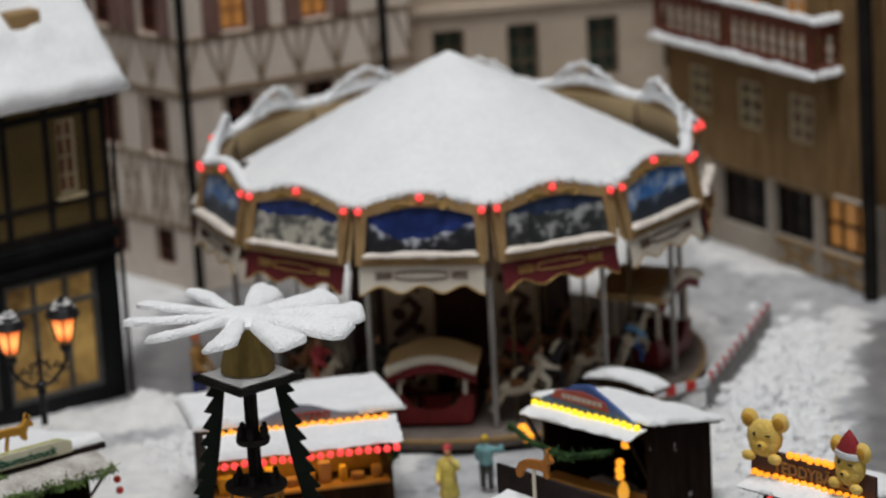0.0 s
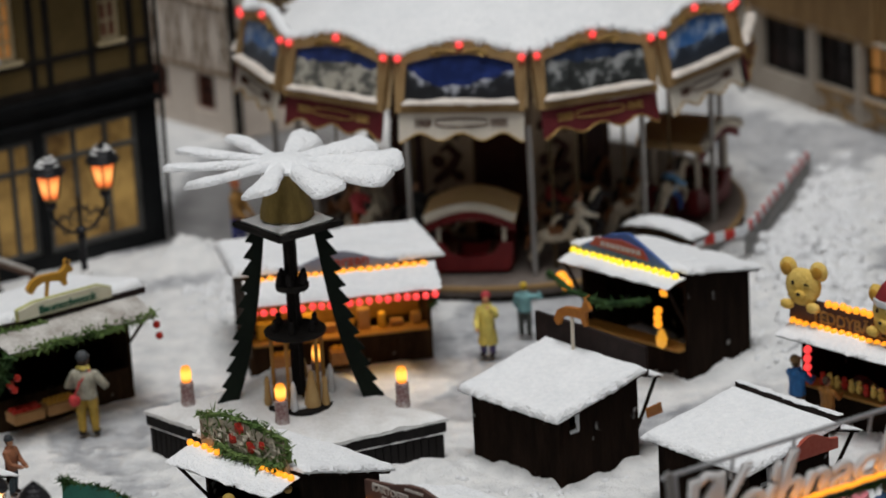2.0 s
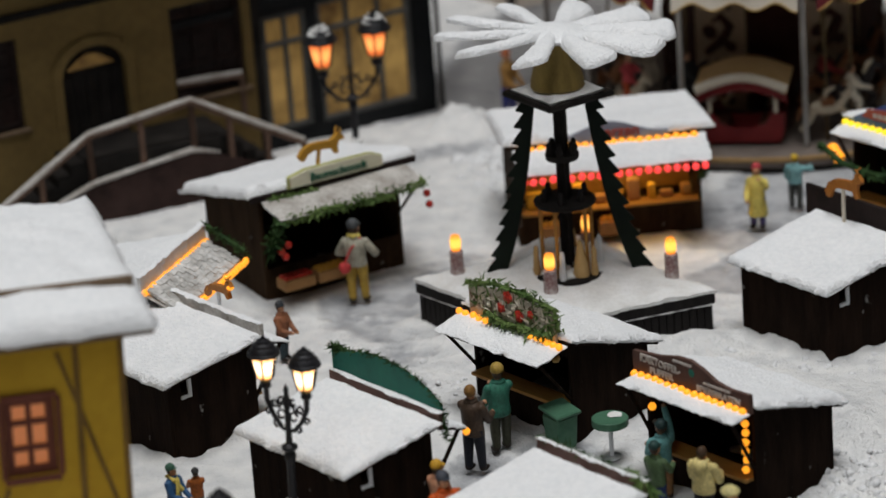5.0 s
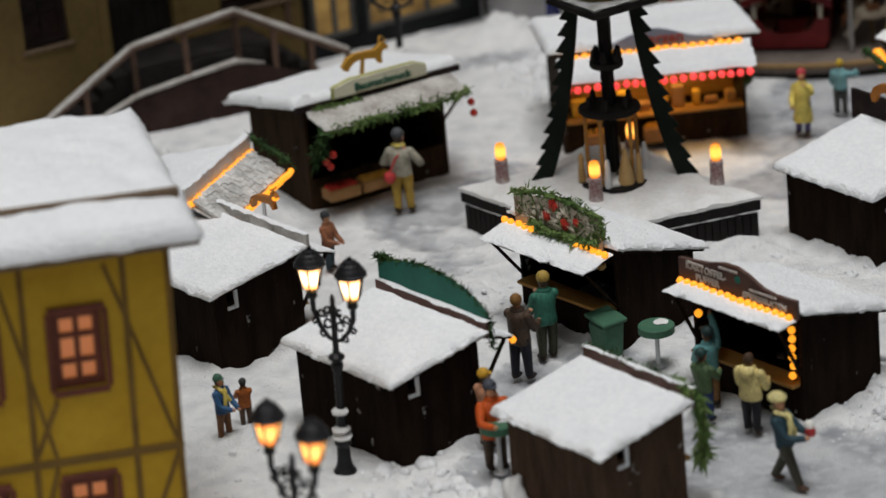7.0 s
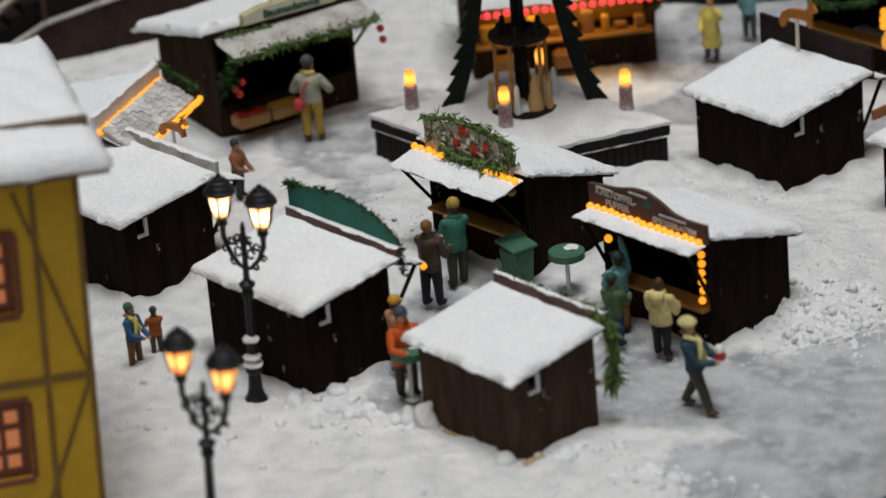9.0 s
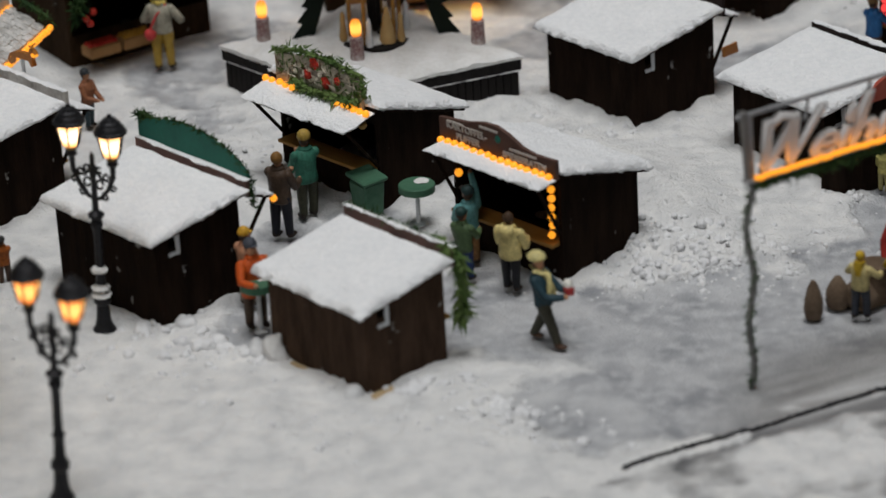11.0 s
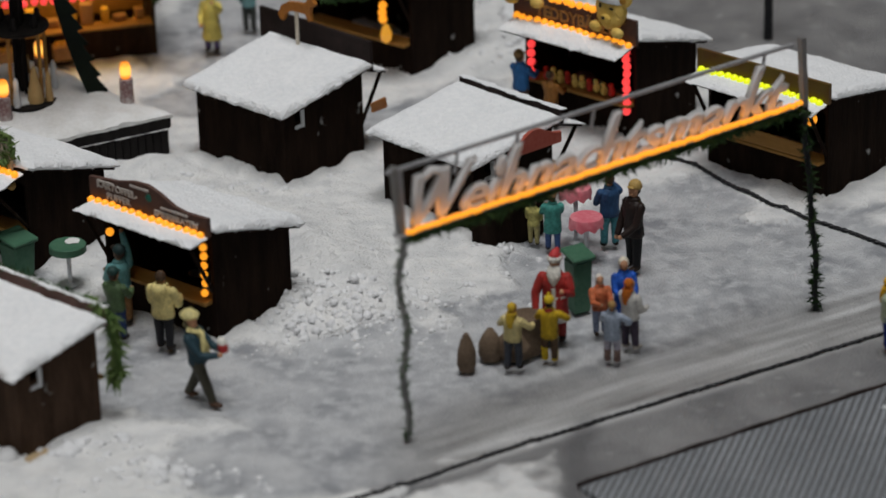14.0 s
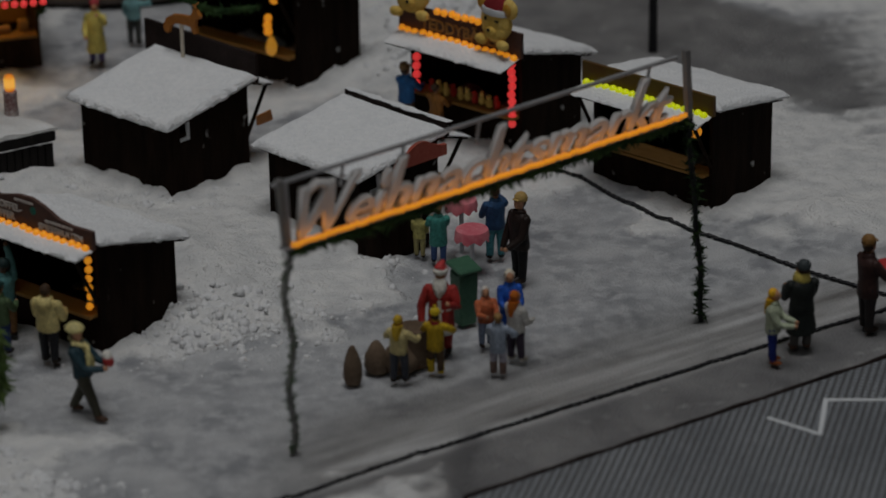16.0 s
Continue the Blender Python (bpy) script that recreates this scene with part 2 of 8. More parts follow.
# ---- ground: one sheet, trodden ice on the lanes, snow elsewhere ----
LANES = [(-2.6, 62.3, 3.0, 60.2, 1.5), (3.0, 60.5, 14, 65.2, 3.0), (0.5, 57.5, 10, 60.5, 1.6), (7.5, 66.5, 9.5, 68, 1.6), (8.0, 67.0, 10.8, 69.8, 1.3), (-2.3, 63.6, -1.0, 62.6, 0.7),
         (-0.2, 80.5, 1.2, 85, 1.7), (-1.2, 77.0, 2.2, 82.0, 0.9), (3.6, 74.8, 6.2, 76.6, 0.9), (-10.0, 76.2, -7.6, 78.4, 0.8), (-10.2, 75.2, -8.6, 73.0, 0.6),
         (-6.7, 61.6, -6.3, 66.4, 0.7), (-6.3, 66.4, -4.2, 66.6, 0.5), (9.6, 95, 7.2, 101, 1.5), (13.0, 96.5, 8.6, 99.5, 1.2), (-8.2, 93, -6.4, 101, 1.8), (-9.2, 90.5, -7.2, 96, 1.3), (-9.6, 87.5, -6.6, 87.8, 0.35)]
ROADS = [(-8.4, 91.8, -5.8, 101, 1.9), (12.6, 80.5, 16.2, 96, 2.7), (13.0, 93.5, 12.2, 86, 1.1), (20.5, 74.5, 14.0, 82.0, 2.4)]  # bare asphalt behind the huts
MOUNDS = [(-8.75, 89.7, 1.35, 0.7), (-7.6, 89.4, 0.7, 0.35), (-3.0, 57.0, 1.8, 0.15), (-6.5, 57.6, 1.6, 0.14), (-2.0, 56.0, 1.3, 0.15), (2.0, 66.5, 1.7, 0.5), (2.6, 64.2, 1.1, 0.36),
          (4.2, 63.6, 0.9, 0.26), (1.4, 68.2, 1.6, 0.3), (0.2, 70.2, 1.3, 0.22), (-1.4, 71.0, 1.2, 0.2), (-7.4, 68.5, 1.4, 0.3), (-8.6, 70.4, 1.6, 0.22), (7.7, 79.5, 1.6, 0.5),
          (8.3, 83, 1.4, 0.3), (8.6, 87, 1.3, 0.35), (10.1, 93, 1.2, 0.3), (-16.3, 76.5, 2.6, 1.7), (-15.6, 73.2, 2.0, 1.5), (-12.0, 63.5, 1.0, 0.3), (16.0, 68.2, 1.4, 0.3),
          (7.8, 76.6, 1.2, 0.5), (-6.4, 86.2, 1.4, 0.25), (-9.3, 60.9, 0.7, 0.16), (-11.4, 60.2, 1.4, 0.12), (1.2, 65.0, 0.6, 0.3), (6.0, 67.2, 0.8, 0.2), (-1.6, 72.9, 0.8, 0.35), (14.6, 67.6, 0.9, 0.25)]
CRUMBS = [(1.9, 64.4, 2.8, 1.6, 1.0), (3.4, 63.0, 1.5, 1.1, 0.8), (8.6, 86.5, 1.3, 4.5, 1.0), (9.8, 91.5, 1.2, 3.5, 0.9), (-8.4, 69.3, 1.5, 2.4, 0.8), (-3.5, 57.6, 3.0, 1.2, 0.4), (-0.8, 57.2, 1.7, 0.9, 0.75), (-7.6, 59.2, 2.2, 1.2, 0.3),
          (0.6, 71.4, 2.2, 1.0, 0.5), (7.9, 79.5, 1.6, 2.5, 0.6), (-6.8, 85.8, 1.3, 2.6, 0.5), (6.2, 66.6, 1.4, 1.2, 0.5), (-11.4, 61.5, 2.0, 2.0, 0.3)]  # broken snow: x, y, half sizes, how much
KERB_A, KERB_B = Vector((0.64, 55.28)), Vector((14.18, 62.29))
KERB_N = Vector((KERB_B.y - KERB_A.y, KERB_A.x - KERB_B.x)).normalized()  # towards the street


HUT_FEET = [(-3.76, 61.0, 134, 2.9, 2.1), (-8.23, 64.65, 135, 3.3, 2.25), (-12.62, 69.84, 135, 3.3, 2.4), (2.26, 74.25, 132, 2.95, 2.55), (6.38, 70.8, 130, 2.9, 2.5),
            (-1.52, 64.45, -45, 3.2, 2.3), (-5.48, 68.62, -45, 3.25, 2.3), (3.5, 79.1, -45, 3.5, 2.4), (12.28, 70.17, -47, 3.4, 2.3), (8.49, 74.25, -46, 3.4, 2.3), (-4.8, 74.4, -20, 5.4, 4.0)]


def smooth01(t):
    t = min(1.0, max(0.0, t))
    return t * t * (3 - 2 * t)


def lane_gap(x, y, rows=None):
    best = 99.0
    for x0, y0, x1, y1, r in rows or LANES + ROADS:
        dx, dy = x1 - x0, y1 - y0
        t = min(1, max(0, ((x - x0) * dx + (y - y0) * dy) / (dx * dx + dy * dy)))
        best = min(best, math.hypot(x - x0 - t * dx, y - y0 - t * dy) - r)
    return best


def street_side(x, y):
    return (Vector((x, y)) - KERB_A).dot(KERB_N)


def ground_at(x, y):
    """Height of the ground, and how much of it is snow, at a place of the plan."""
    p = Vector((x, y, 0))
    broad = noise.fractal(p * 0.35, 1.0, 2.0, 3)
    mid = noise.fractal(p * 1.3 + Vector((5, 2, 1)), 1.0, 2.0, 3)
    gap = lane_gap(x, y) + 0.75 * broad + 0.45 * mid
    side = street_side(x, y)
    if side > -0.35 and x > 3.0:
        gap = min(gap, -side - 0.25 + 0.3 * mid)
    if side > 0.3:
        gap = min(gap if x > 6.0 else 9.0, min(0.28, (6.0 - x) * 0.35, (side - 0.5) * 0.8 + max(0.0, 1.7 - x)) + 0.35 * broad + 0.28 * mid - 0.05)
    cover = smooth01(gap / 0.7 + 0.35)
    h = 0.05 * cover
    for mx, my, r, a in MOUNDS:
        d = ((x - mx) ** 2 + (y - my) ** 2) / (r * r)
        if d < 4:
            h += a * math.exp(-1.6 * d) * (0.75 + 0.5 * abs(mid)) * (0.35 + 0.65 * cover)
            cover = max(cover, smooth01(1.5 * a / 0.3 * math.exp(-1.6 * d) - 0.4))
    for hx, hy, ang, w, d in HUT_FEET:
        dx, dy = x - hx, y - hy
        if dx * dx + dy * dy < 12:
            c, s = math.cos(radians(ang)), math.sin(radians(ang))
            u, v = c * dx + s * dy, c * dy - s * dx
            if w > 4:
                v += d / 2
            if v > -0.05 or w > 4:
                e = math.hypot(max(0, abs(u) - w / 2), max(0, v - d, -v))
                if e < 0.9:
                    h += (0.12 if hy < 66 else 0.2) * max(0.0, 0.35 + 1.3 * noise.noise(p * 1.1 + Vector((hx, 4, 0))) + 0.6 * mid) * math.exp(-3.2 * e) * (0.3 + 0.7 * cover)
    lump = abs(noise.fractal(p * 3.1, 0.8, 2.1, 3))
    crumb = 0.0
    for cx, cy, rx, ry, amt in CRUMBS:
        d = ((x - cx) / rx) ** 2 + ((y - cy) / ry) ** 2
        if d < 1.6:
            crumb = max(crumb, amt * smooth01((1.6 - d) * 1.2))
    if crumb:
        q = Vector((x, y, 0))
        crumb *= cover * (0.5 + 0.5 * abs(mid))
        h += crumb * ((0.32 if y < 80 else 0.42) * abs(noise.fractal(q * 2.2 + Vector((3, 9, 0)), 0.9, 2.2, 3)) - 0.05 + 0.02 * noise.noise(q * 5.0))
    h += cover * (0.03 * mid + 0.04 * lump) + 0.006 * mid
    return h, cover


def spaced(a, b, c, d, fine, coarse):
    xs = list(np.arange(a, b, coarse)) + list(np.arange(b, c, fine)) + list(np.arange(c, d + coarse, coarse))
    return xs


def build_ground():
    xs = spaced(-60, -20, 18, 60, 0.125, 3.0)
    ys = spaced(14, 50, 102, 150, 0.125, 3.0)
    verts, cover, tone, tracks, dark_smear = [], [], [], [], []
    for y in ys:
        for x in xs:
            if -23 < x < 21 and 49 < y < 103:
                h, c = ground_at(x, y)
            else:
                h, c = 0.1, 1.0
            verts.append((x * S, y * S, (h - 0.03) * S))
            cover.append(c)
            sd = street_side(x, y)
            tracks.append(smooth01((sd + 3.2) / 2.2) * smooth01((x - 1.5) / 3.0) if sd < 0.4 else 0.3)
            # dark blurred streak of unknown source, painted into the ground colour
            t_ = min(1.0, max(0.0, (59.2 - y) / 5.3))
            dark_smear.append(smooth01(1.15 - abs(x - 6.84 + 1.14 * t_ + 0.08 * math.sin(y * 2.1)) / 0.42) * smooth01((59.3 - y) / 0.8))
            tone.append(max(smooth01((street_side(x, y) + 0.15) / 0.4), smooth01(0.5 - lane_gap(x, y, ROADS))))
    w = len(xs)
    faces = [(j * w + i, j * w + i + 1, (j + 1) * w + i + 1, (j + 1) * w + i) for j in range(len(ys) - 1) for i in range(w - 1)]
    me = bpy.data.meshes.new("ground")
    me.from_pydata(verts, [], faces)
    for nm, vals in (("cover", cover), ("street", tone), ("tracks", tracks), ("dark_smear", dark_smear)):
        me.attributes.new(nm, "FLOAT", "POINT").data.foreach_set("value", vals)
    me.polygons.foreach_set("use_smooth", [True] * len(faces))
    ob = new("ground", me)
    me.materials.append(ground_material())
    return tagged(ob, "snow-covered model ground with trodden icy grey lanes", "ground", kind="structure")


def ground_material():
    m = bpy.data.materials.new("snow_and_trodden_ice")
    m.use_nodes = True
    N, L = m.node_tree.nodes, m.node_tree.links
    b = N["Principled BSDF"]
    co, mp = N.new("ShaderNodeTexCoord"), N.new("ShaderNodeMapping")
    mp.inputs["Scale"].default_value = (100, 100, 100)
    L.new(co.outputs["Object"], mp.inputs[0])

    def nz(scale, detail=5):
        n = N.new("ShaderNodeTexNoise")
        n.inputs["Scale"].default_value, n.inputs["Detail"].default_value = scale, detail
        L.new(mp.outputs[0], n.inputs["Vector"])
        return n.outputs[0]

    def ramp(src, *stops):
        r = N.new("ShaderNodeValToRGB")
        e = r.color_ramp.elements
        e[0].position, e[0].color = stops[0][0], (*stops[0][1], 1)
        e[1].position, e[1].color = stops[-1][0], (*stops[-1][1], 1)
        for p, c in stops[1:-1]:
            k = e.new(p)
            k.color = (*c, 1)
        L.new(src, r.inputs[0])
        return r.outputs[0]

    def mix(fac, a, c):
        x = N.new("ShaderNodeMix")
        x.data_type = "RGBA"
        L.new(fac, x.inputs[0])
        L.new(a, x.inputs[6])
        L.new(c, x.inputs[7])
        return x.outputs[2]

    def math_(op, a, k):
        x = N.new("ShaderNodeMath")
        x.operation = op
        x.use_clamp = True
        L.new(a, x.inputs[0])
        if isinstance(k, float):
            x.inputs[1].default_value = k
        else:
            L.new(k, x.inputs[1])
        return x.outputs[0]

    cov, street = N.new("ShaderNodeAttribute"), N.new("ShaderNodeAttribute")
    cov.attribute_name, street.attribute_name = "cover", "street"
    fine, broad, frost = nz(16.0, 5), nz(0.8, 5), nz(2.6, 7)
    snow = ramp(nz(1.6), (0.3, (0.64, 0.645, 0.65)), (0.5, (0.76, 0.76, 0.757)), (0.75, (0.87, 0.862, 0.845)))
    ice = ramp(broad, (0.3, (0.27, 0.28, 0.305)), (0.5, (0.42, 0.43, 0.452)), (0.72, (0.62, 0.625, 0.635)))
    ice = mix(math_("MULTIPLY", ramp(frost, (0.44, (0, 0, 0)), (0.62, (1, 1, 1))), 0.8), ice, ramp(fine, (0.3, (0.5, 0.515, 0.535)), (0.7, (0.7, 0.705, 0.715))))
    trk, rot, streak = N.new("ShaderNodeAttribute"), N.new("ShaderNodeMapping"), N.new("ShaderNodeTexNoise")
    trk.attribute_name = "tracks"
    rot.vector_type = "TEXTURE"
    rot.inputs["Rotation"].default_value = (0, 0, math.atan2(KERB_B.y - KERB_A.y, KERB_B.x - KERB_A.x))
    rot.inputs["Scale"].default_value = (6.0, 0.55, 1.0)
    L.new(mp.outputs[0], rot.inputs[0])
    L.new(rot.outputs[0], streak.inputs["Vector"])
    streak.inputs["Scale"].default_value, streak.inputs["Detail"].default_value = 1.0, 6
    worn = ramp(streak.outputs[0], (0.36, (0.14, 0.13, 0.12)), (0.5, (0.33, 0.325, 0.32)), (0.66, (0.62, 0.62, 0.62)))
    ice = mix(math_("MULTIPLY", trk.outputs["Fac"], 0.8), ice, worn)
    asphalt = ramp(broad, (0.3, (0.15, 0.15, 0.156)), (0.7, (0.28, 0.278, 0.28)))
    asphalt = mix(math_("MULTIPLY", ramp(frost, (0.6, (0, 0, 0)), (0.8, (1, 1, 1))), 0.35), asphalt, snow)
    bare = mix(math_("MULTIPLY", street.outputs["Fac"], 1.0), ice, asphalt)
    wob = N.new("ShaderNodeMath")
    wob.operation = "MULTIPLY_ADD"
    L.new(frost, wob.inputs[0])
    wob.inputs[1].default_value, wob.inputs[2].default_value = 0.9, -0.45
    tot = N.new("ShaderNodeMath")
    tot.operation, tot.use_clamp = "ADD", True
    L.new(cov.outputs["Fac"], tot.inputs[0])
    L.new(wob.outputs[0], tot.inputs[1])
    fac = ramp(tot.outputs[0], (0.12, (0, 0, 0)), (0.85, (1, 1, 1)))
    # the painted streak darkens snow and ice alike
    smear, dark = N.new("ShaderNodeAttribute"), N.new("ShaderNodeRGB")
    smear.attribute_name = "dark_smear"
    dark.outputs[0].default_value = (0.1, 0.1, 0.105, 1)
    L.new(mix(math_("MULTIPLY", smear.outputs["Fac"], 0.7), mix(fac, bare, snow), dark.outputs[0]), b.inputs["Base Color"])
    rg = N.new("ShaderNodeMapRange")
    rg.inputs[3].default_value, rg.inputs[4].default_value = 0.32, 0.9
    L.new(fac, rg.inputs[0])
    L.new(rg.outputs[0], b.inputs["Roughness"])
    bp = N.new("ShaderNodeBump")
    bp.inputs["Strength"].default_value, bp.inputs["Distance"].default_value = 0.7, 0.0012
    L.new(fine, bp.inputs["Height"])
    lump = N.new("ShaderNodeBump")
    lump.inputs["Strength"].default_value, lump.inputs["Distance"].default_value = 0.5, 0.003
    L.new(math_("MULTIPLY", frost, fac), lump.inputs["Height"])
    L.new(bp.outputs[0], lump.inputs["Normal"])
    L.new(lump.outputs[0], b.inputs["Normal"])
    return m


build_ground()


# the street beside the pavement: an embossed sett plate, and the seam before it
def street_material():
    m = mat("embossed_sett_plate", (0.24, 0.26, 0.285), 0.45, second=(0.4, 0.425, 0.455), scale=1.5, bump=0.0)
    N, L = m.node_tree.nodes, m.node_tree.links
    co, mp, br, bp = N.new("ShaderNodeTexCoord"), N.new("ShaderNodeMapping"), N.new("ShaderNodeTexBrick"), N.new("ShaderNodeBump")
    mp.inputs["Scale"].default_value = (100, 100, 100)
    br.offset, br.inputs["Scale"].default_value = 0.0, 1.0
    mp.inputs["Rotation"].default_value = (0, 0, radians(49))
    br.inputs["Brick Width"].default_value, br.inputs["Row Height"].default_value = 0.15, 0.15
    br.inputs["Mortar Size"].default_value, br.inputs["Mortar Smooth"].default_value = 0.036, 0.5
    bp.inputs["Strength"].default_value, bp.inputs["Distance"].default_value, bp.invert = 1.0, 0.0006, True
    L.new(co.outputs["Object"], mp.inputs[0])
    L.new(mp.outputs[0], br.inputs["Vector"])
    L.new(br.outputs["Fac"], bp.inputs["Height"])
    L.new(bp.outputs[0], N["Principled BSDF"].inputs["Normal"])
    mx = N.new("ShaderNodeMix")
    mx.data_type = "RGBA"
    old = N["Principled BSDF"].inputs["Base Color"].links[0].from_socket
    mx.inputs[7].default_value = (0.12, 0.124, 0.13, 1)
    L.new(br.outputs["Fac"], mx.inputs[0])
    L.new(old, mx.inputs[6])
    L.new(mx.outputs[2], N["Principled BSDF"].inputs["Base Color"])
    return m


ROAD_ANG = math.degrees(math.atan2(60.75 - 55.9, 15.53 - 6.3))
bm = bmesh.new()
box(bm, 0.0, 34, -22, 0, -0.1, 0.075, 0.02)
tagged(part("road", bm, street_material(), at=at(6.3, 55.9, 0, ROAD_ANG)), "grey embossed sett plate of the street with frost", "road", kind="structure")
bm = bmesh.new()
tube(bm, [(x, 0.06 + 0.012 * math.sin(x * 3.1), 0.06 + 0.01 * math.sin(x * 5)) for x in np.arange(0.0, 34, 0.25)], 0.055, 6)
tagged(part("trim", bm, BOARD_DARK, at=at(6.3, 55.9, 0, ROAD_ANG)), "dark rubber seam along the street plate", "seam", kind="structure")


def marking(pts, w=0.05):
    bm = bmesh.new()
    P = [Vector((x, y)) for x, y in pts]
    for i_, (a, b) in enumerate(zip(P, P[1:])):
        d = (b - a).normalized()
        n = Vector((-d.y, d.x)) * w
        e = d * w * 0.8
        q = [a - e - n, b + e - n, b + e + n, a - e + n]
        lo, hi = [bm.verts.new((*v, -0.1)) for v in q], [bm.verts.new((*v, 0.004 * i_)) for v in q]
        bm.faces.new(hi)
        for i in range(4):
            bm.faces.new((lo[i], lo[(i + 1) % 4], hi[(i + 1) % 4], hi[i]))
    return tagged(part("road_marking", bm, WHITE_PLASTIC, at=at(0, 0, 0.083)), "white angular line painted on the street plate", "road marking", kind="structure")


def cord(pts, r, label, m):
    bm = bmesh.new()
    P = []
    for a, b in zip(pts, pts[1:]):
        n = max(2, int(math.dist(a, b) / 0.09))
        for i in range(n):
            x, y = a[0] + (b[0] - a[0]) * i / n, a[1] + (b[1] - a[1]) * i / n
            P.append((x + RND.uniform(-0.015, 0.015), y + RND.uniform(-0.015, 0.015), ground_at(x, y)[0] + r * 0.6))
    tube(bm, P, [r * (0.75 + 0.5 * (i % 2)) * RND.uniform(0.85, 1.15) for i in range(len(P))], 6)
    return tagged(part("cable", bm, m), label, "cable")


cord([(0.6, 55.15), (3.2, 56.6), (5.04, 57.68), (9.01, 59.7), (14.18, 62.29), (19, 64.6)], 0.036, "dark twisted cord lying along the pavement edge", IRON)
cord([(9.6, 72.3), (10.81, 71.26), (12.1, 68.74), (13.68, 66.93), (14.84, 65.39), (17, 63.2)], 0.042, "dark cable snaking over the icy ground", IRON)

# ---- buildings round the square ----
PLASTER = mat("pale_plaster", (0.62, 0.53, 0.45), 0.85, second=(0.77, 0.68, 0.59), scale=1.2, bump=0.3)
PLINTH = mat("grey_cream_plaster", (0.31, 0.26, 0.21), 0.85, second=(0.43, 0.38, 0.32), scale=1.2, bump=0.3)
STONE = mat("beige_sandstone", (0.44, 0.35, 0.27), 0.85, second=(0.58, 0.48, 0.38), scale=1.2, bump=0.3)
BEAM = mat("grey_brown_beam", (0.12, 0.08, 0.05), 0.8, second=(0.2, 0.14, 0.09), scale=4)
BEAM_LIGHT = mat("weathered_beam", (0.2, 0.14, 0.09), 0.8, second=(0.3, 0.22, 0.15), scale=4)
MUSTARD_BEAM = mat("brown_ochre_beam", (0.15, 0.085, 0.02), 0.8, second=(0.22, 0.13, 0.035), scale=4)
DUSK_PANE = glow("dim_amber_pane", (0.85, 0.28, 0.09), 0.32)
# ochre toned to match the dim corner of the view the stair house fills
OCHRE_DARK = mat("stair_house_ochre_plaster", (0.115, 0.076, 0.025), 0.85, second=(0.19, 0.13, 0.046), scale=1.5, bump=0.3)
SOOTY = mat("sooty_red_stone", (0.02, 0.012, 0.0105), 0.85, second=(0.05, 0.03, 0.026), scale=3, spec=0.1)
STAIR_WOOD = mat("red_brown_stair_wood", (0.085, 0.05, 0.034), 0.75, second=(0.15, 0.09, 0.065), scale=4)
SHUTTER = mat("plum_brown_shutter", (0.17, 0.09, 0.075), 0.7, second=(0.24, 0.14, 0.12), scale=3)
BEAM_BLACK = mat("blackened_beam", (0.007, 0.006, 0.0055), 0.75, second=(0.022, 0.019, 0.017), scale=4, spec=0.12)
OCHRE = mat("dull_ochre_plaster", (0.08, 0.054, 0.017), 0.85, second=(0.135, 0.092, 0.033), scale=1.5, bump=0.3)
YELLOW_WALL = mat("mustard_plaster", (0.43, 0.25, 0.015), 0.8, second=(0.56, 0.35, 0.03), scale=1.5, bump=0.25)
SHOP_BLACK = mat("black_shopfront", (0.003, 0.0035, 0.004), 0.5, second=(0.012, 0.013, 0.014), scale=3, spec=0.12)
BROWN_WALL = mat("brown_timber_wall", (0.19, 0.11, 0.045), 0.8, second=(0.3, 0.19, 0.085), scale=3, stretch=(3, 3, 0.6))
GREY_FRAME = mat("grey_shop_frame", (0.055, 0.055, 0.052), 0.5, second=(0.09, 0.09, 0.085))
PALE_FRAME = mat("cream_window_frame", (0.42, 0.34, 0.2), 0.6, second=(0.55, 0.46, 0.3))
RED_FRAME = mat("red_brown_shutter", (0.12, 0.035, 0.022), 0.6, second=(0.19, 0.06, 0.035))
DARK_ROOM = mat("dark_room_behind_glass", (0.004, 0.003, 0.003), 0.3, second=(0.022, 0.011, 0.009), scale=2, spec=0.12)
GREEN_ROOM = mat("greenish_window_glass", (0.02, 0.035, 0.025), 0.2, second=(0.06, 0.075, 0.05), scale=1)
LIT_ROOM = glow("lit_room_behind_glass", (0.75, 0.33, 0.08), 0.2)
SHOP_ROOM = mat("lit_shop_interior", (0.07, 0.035, 0.012), 0.6, second=(0.42, 0.26, 0.08), scale=1.0, emit=0.3)
ROOF_TILE = mat("dark_roof_tiles", (0.03, 0.024, 0.02), 0.8, second=(0.06, 0.05, 0.045), scale=3)


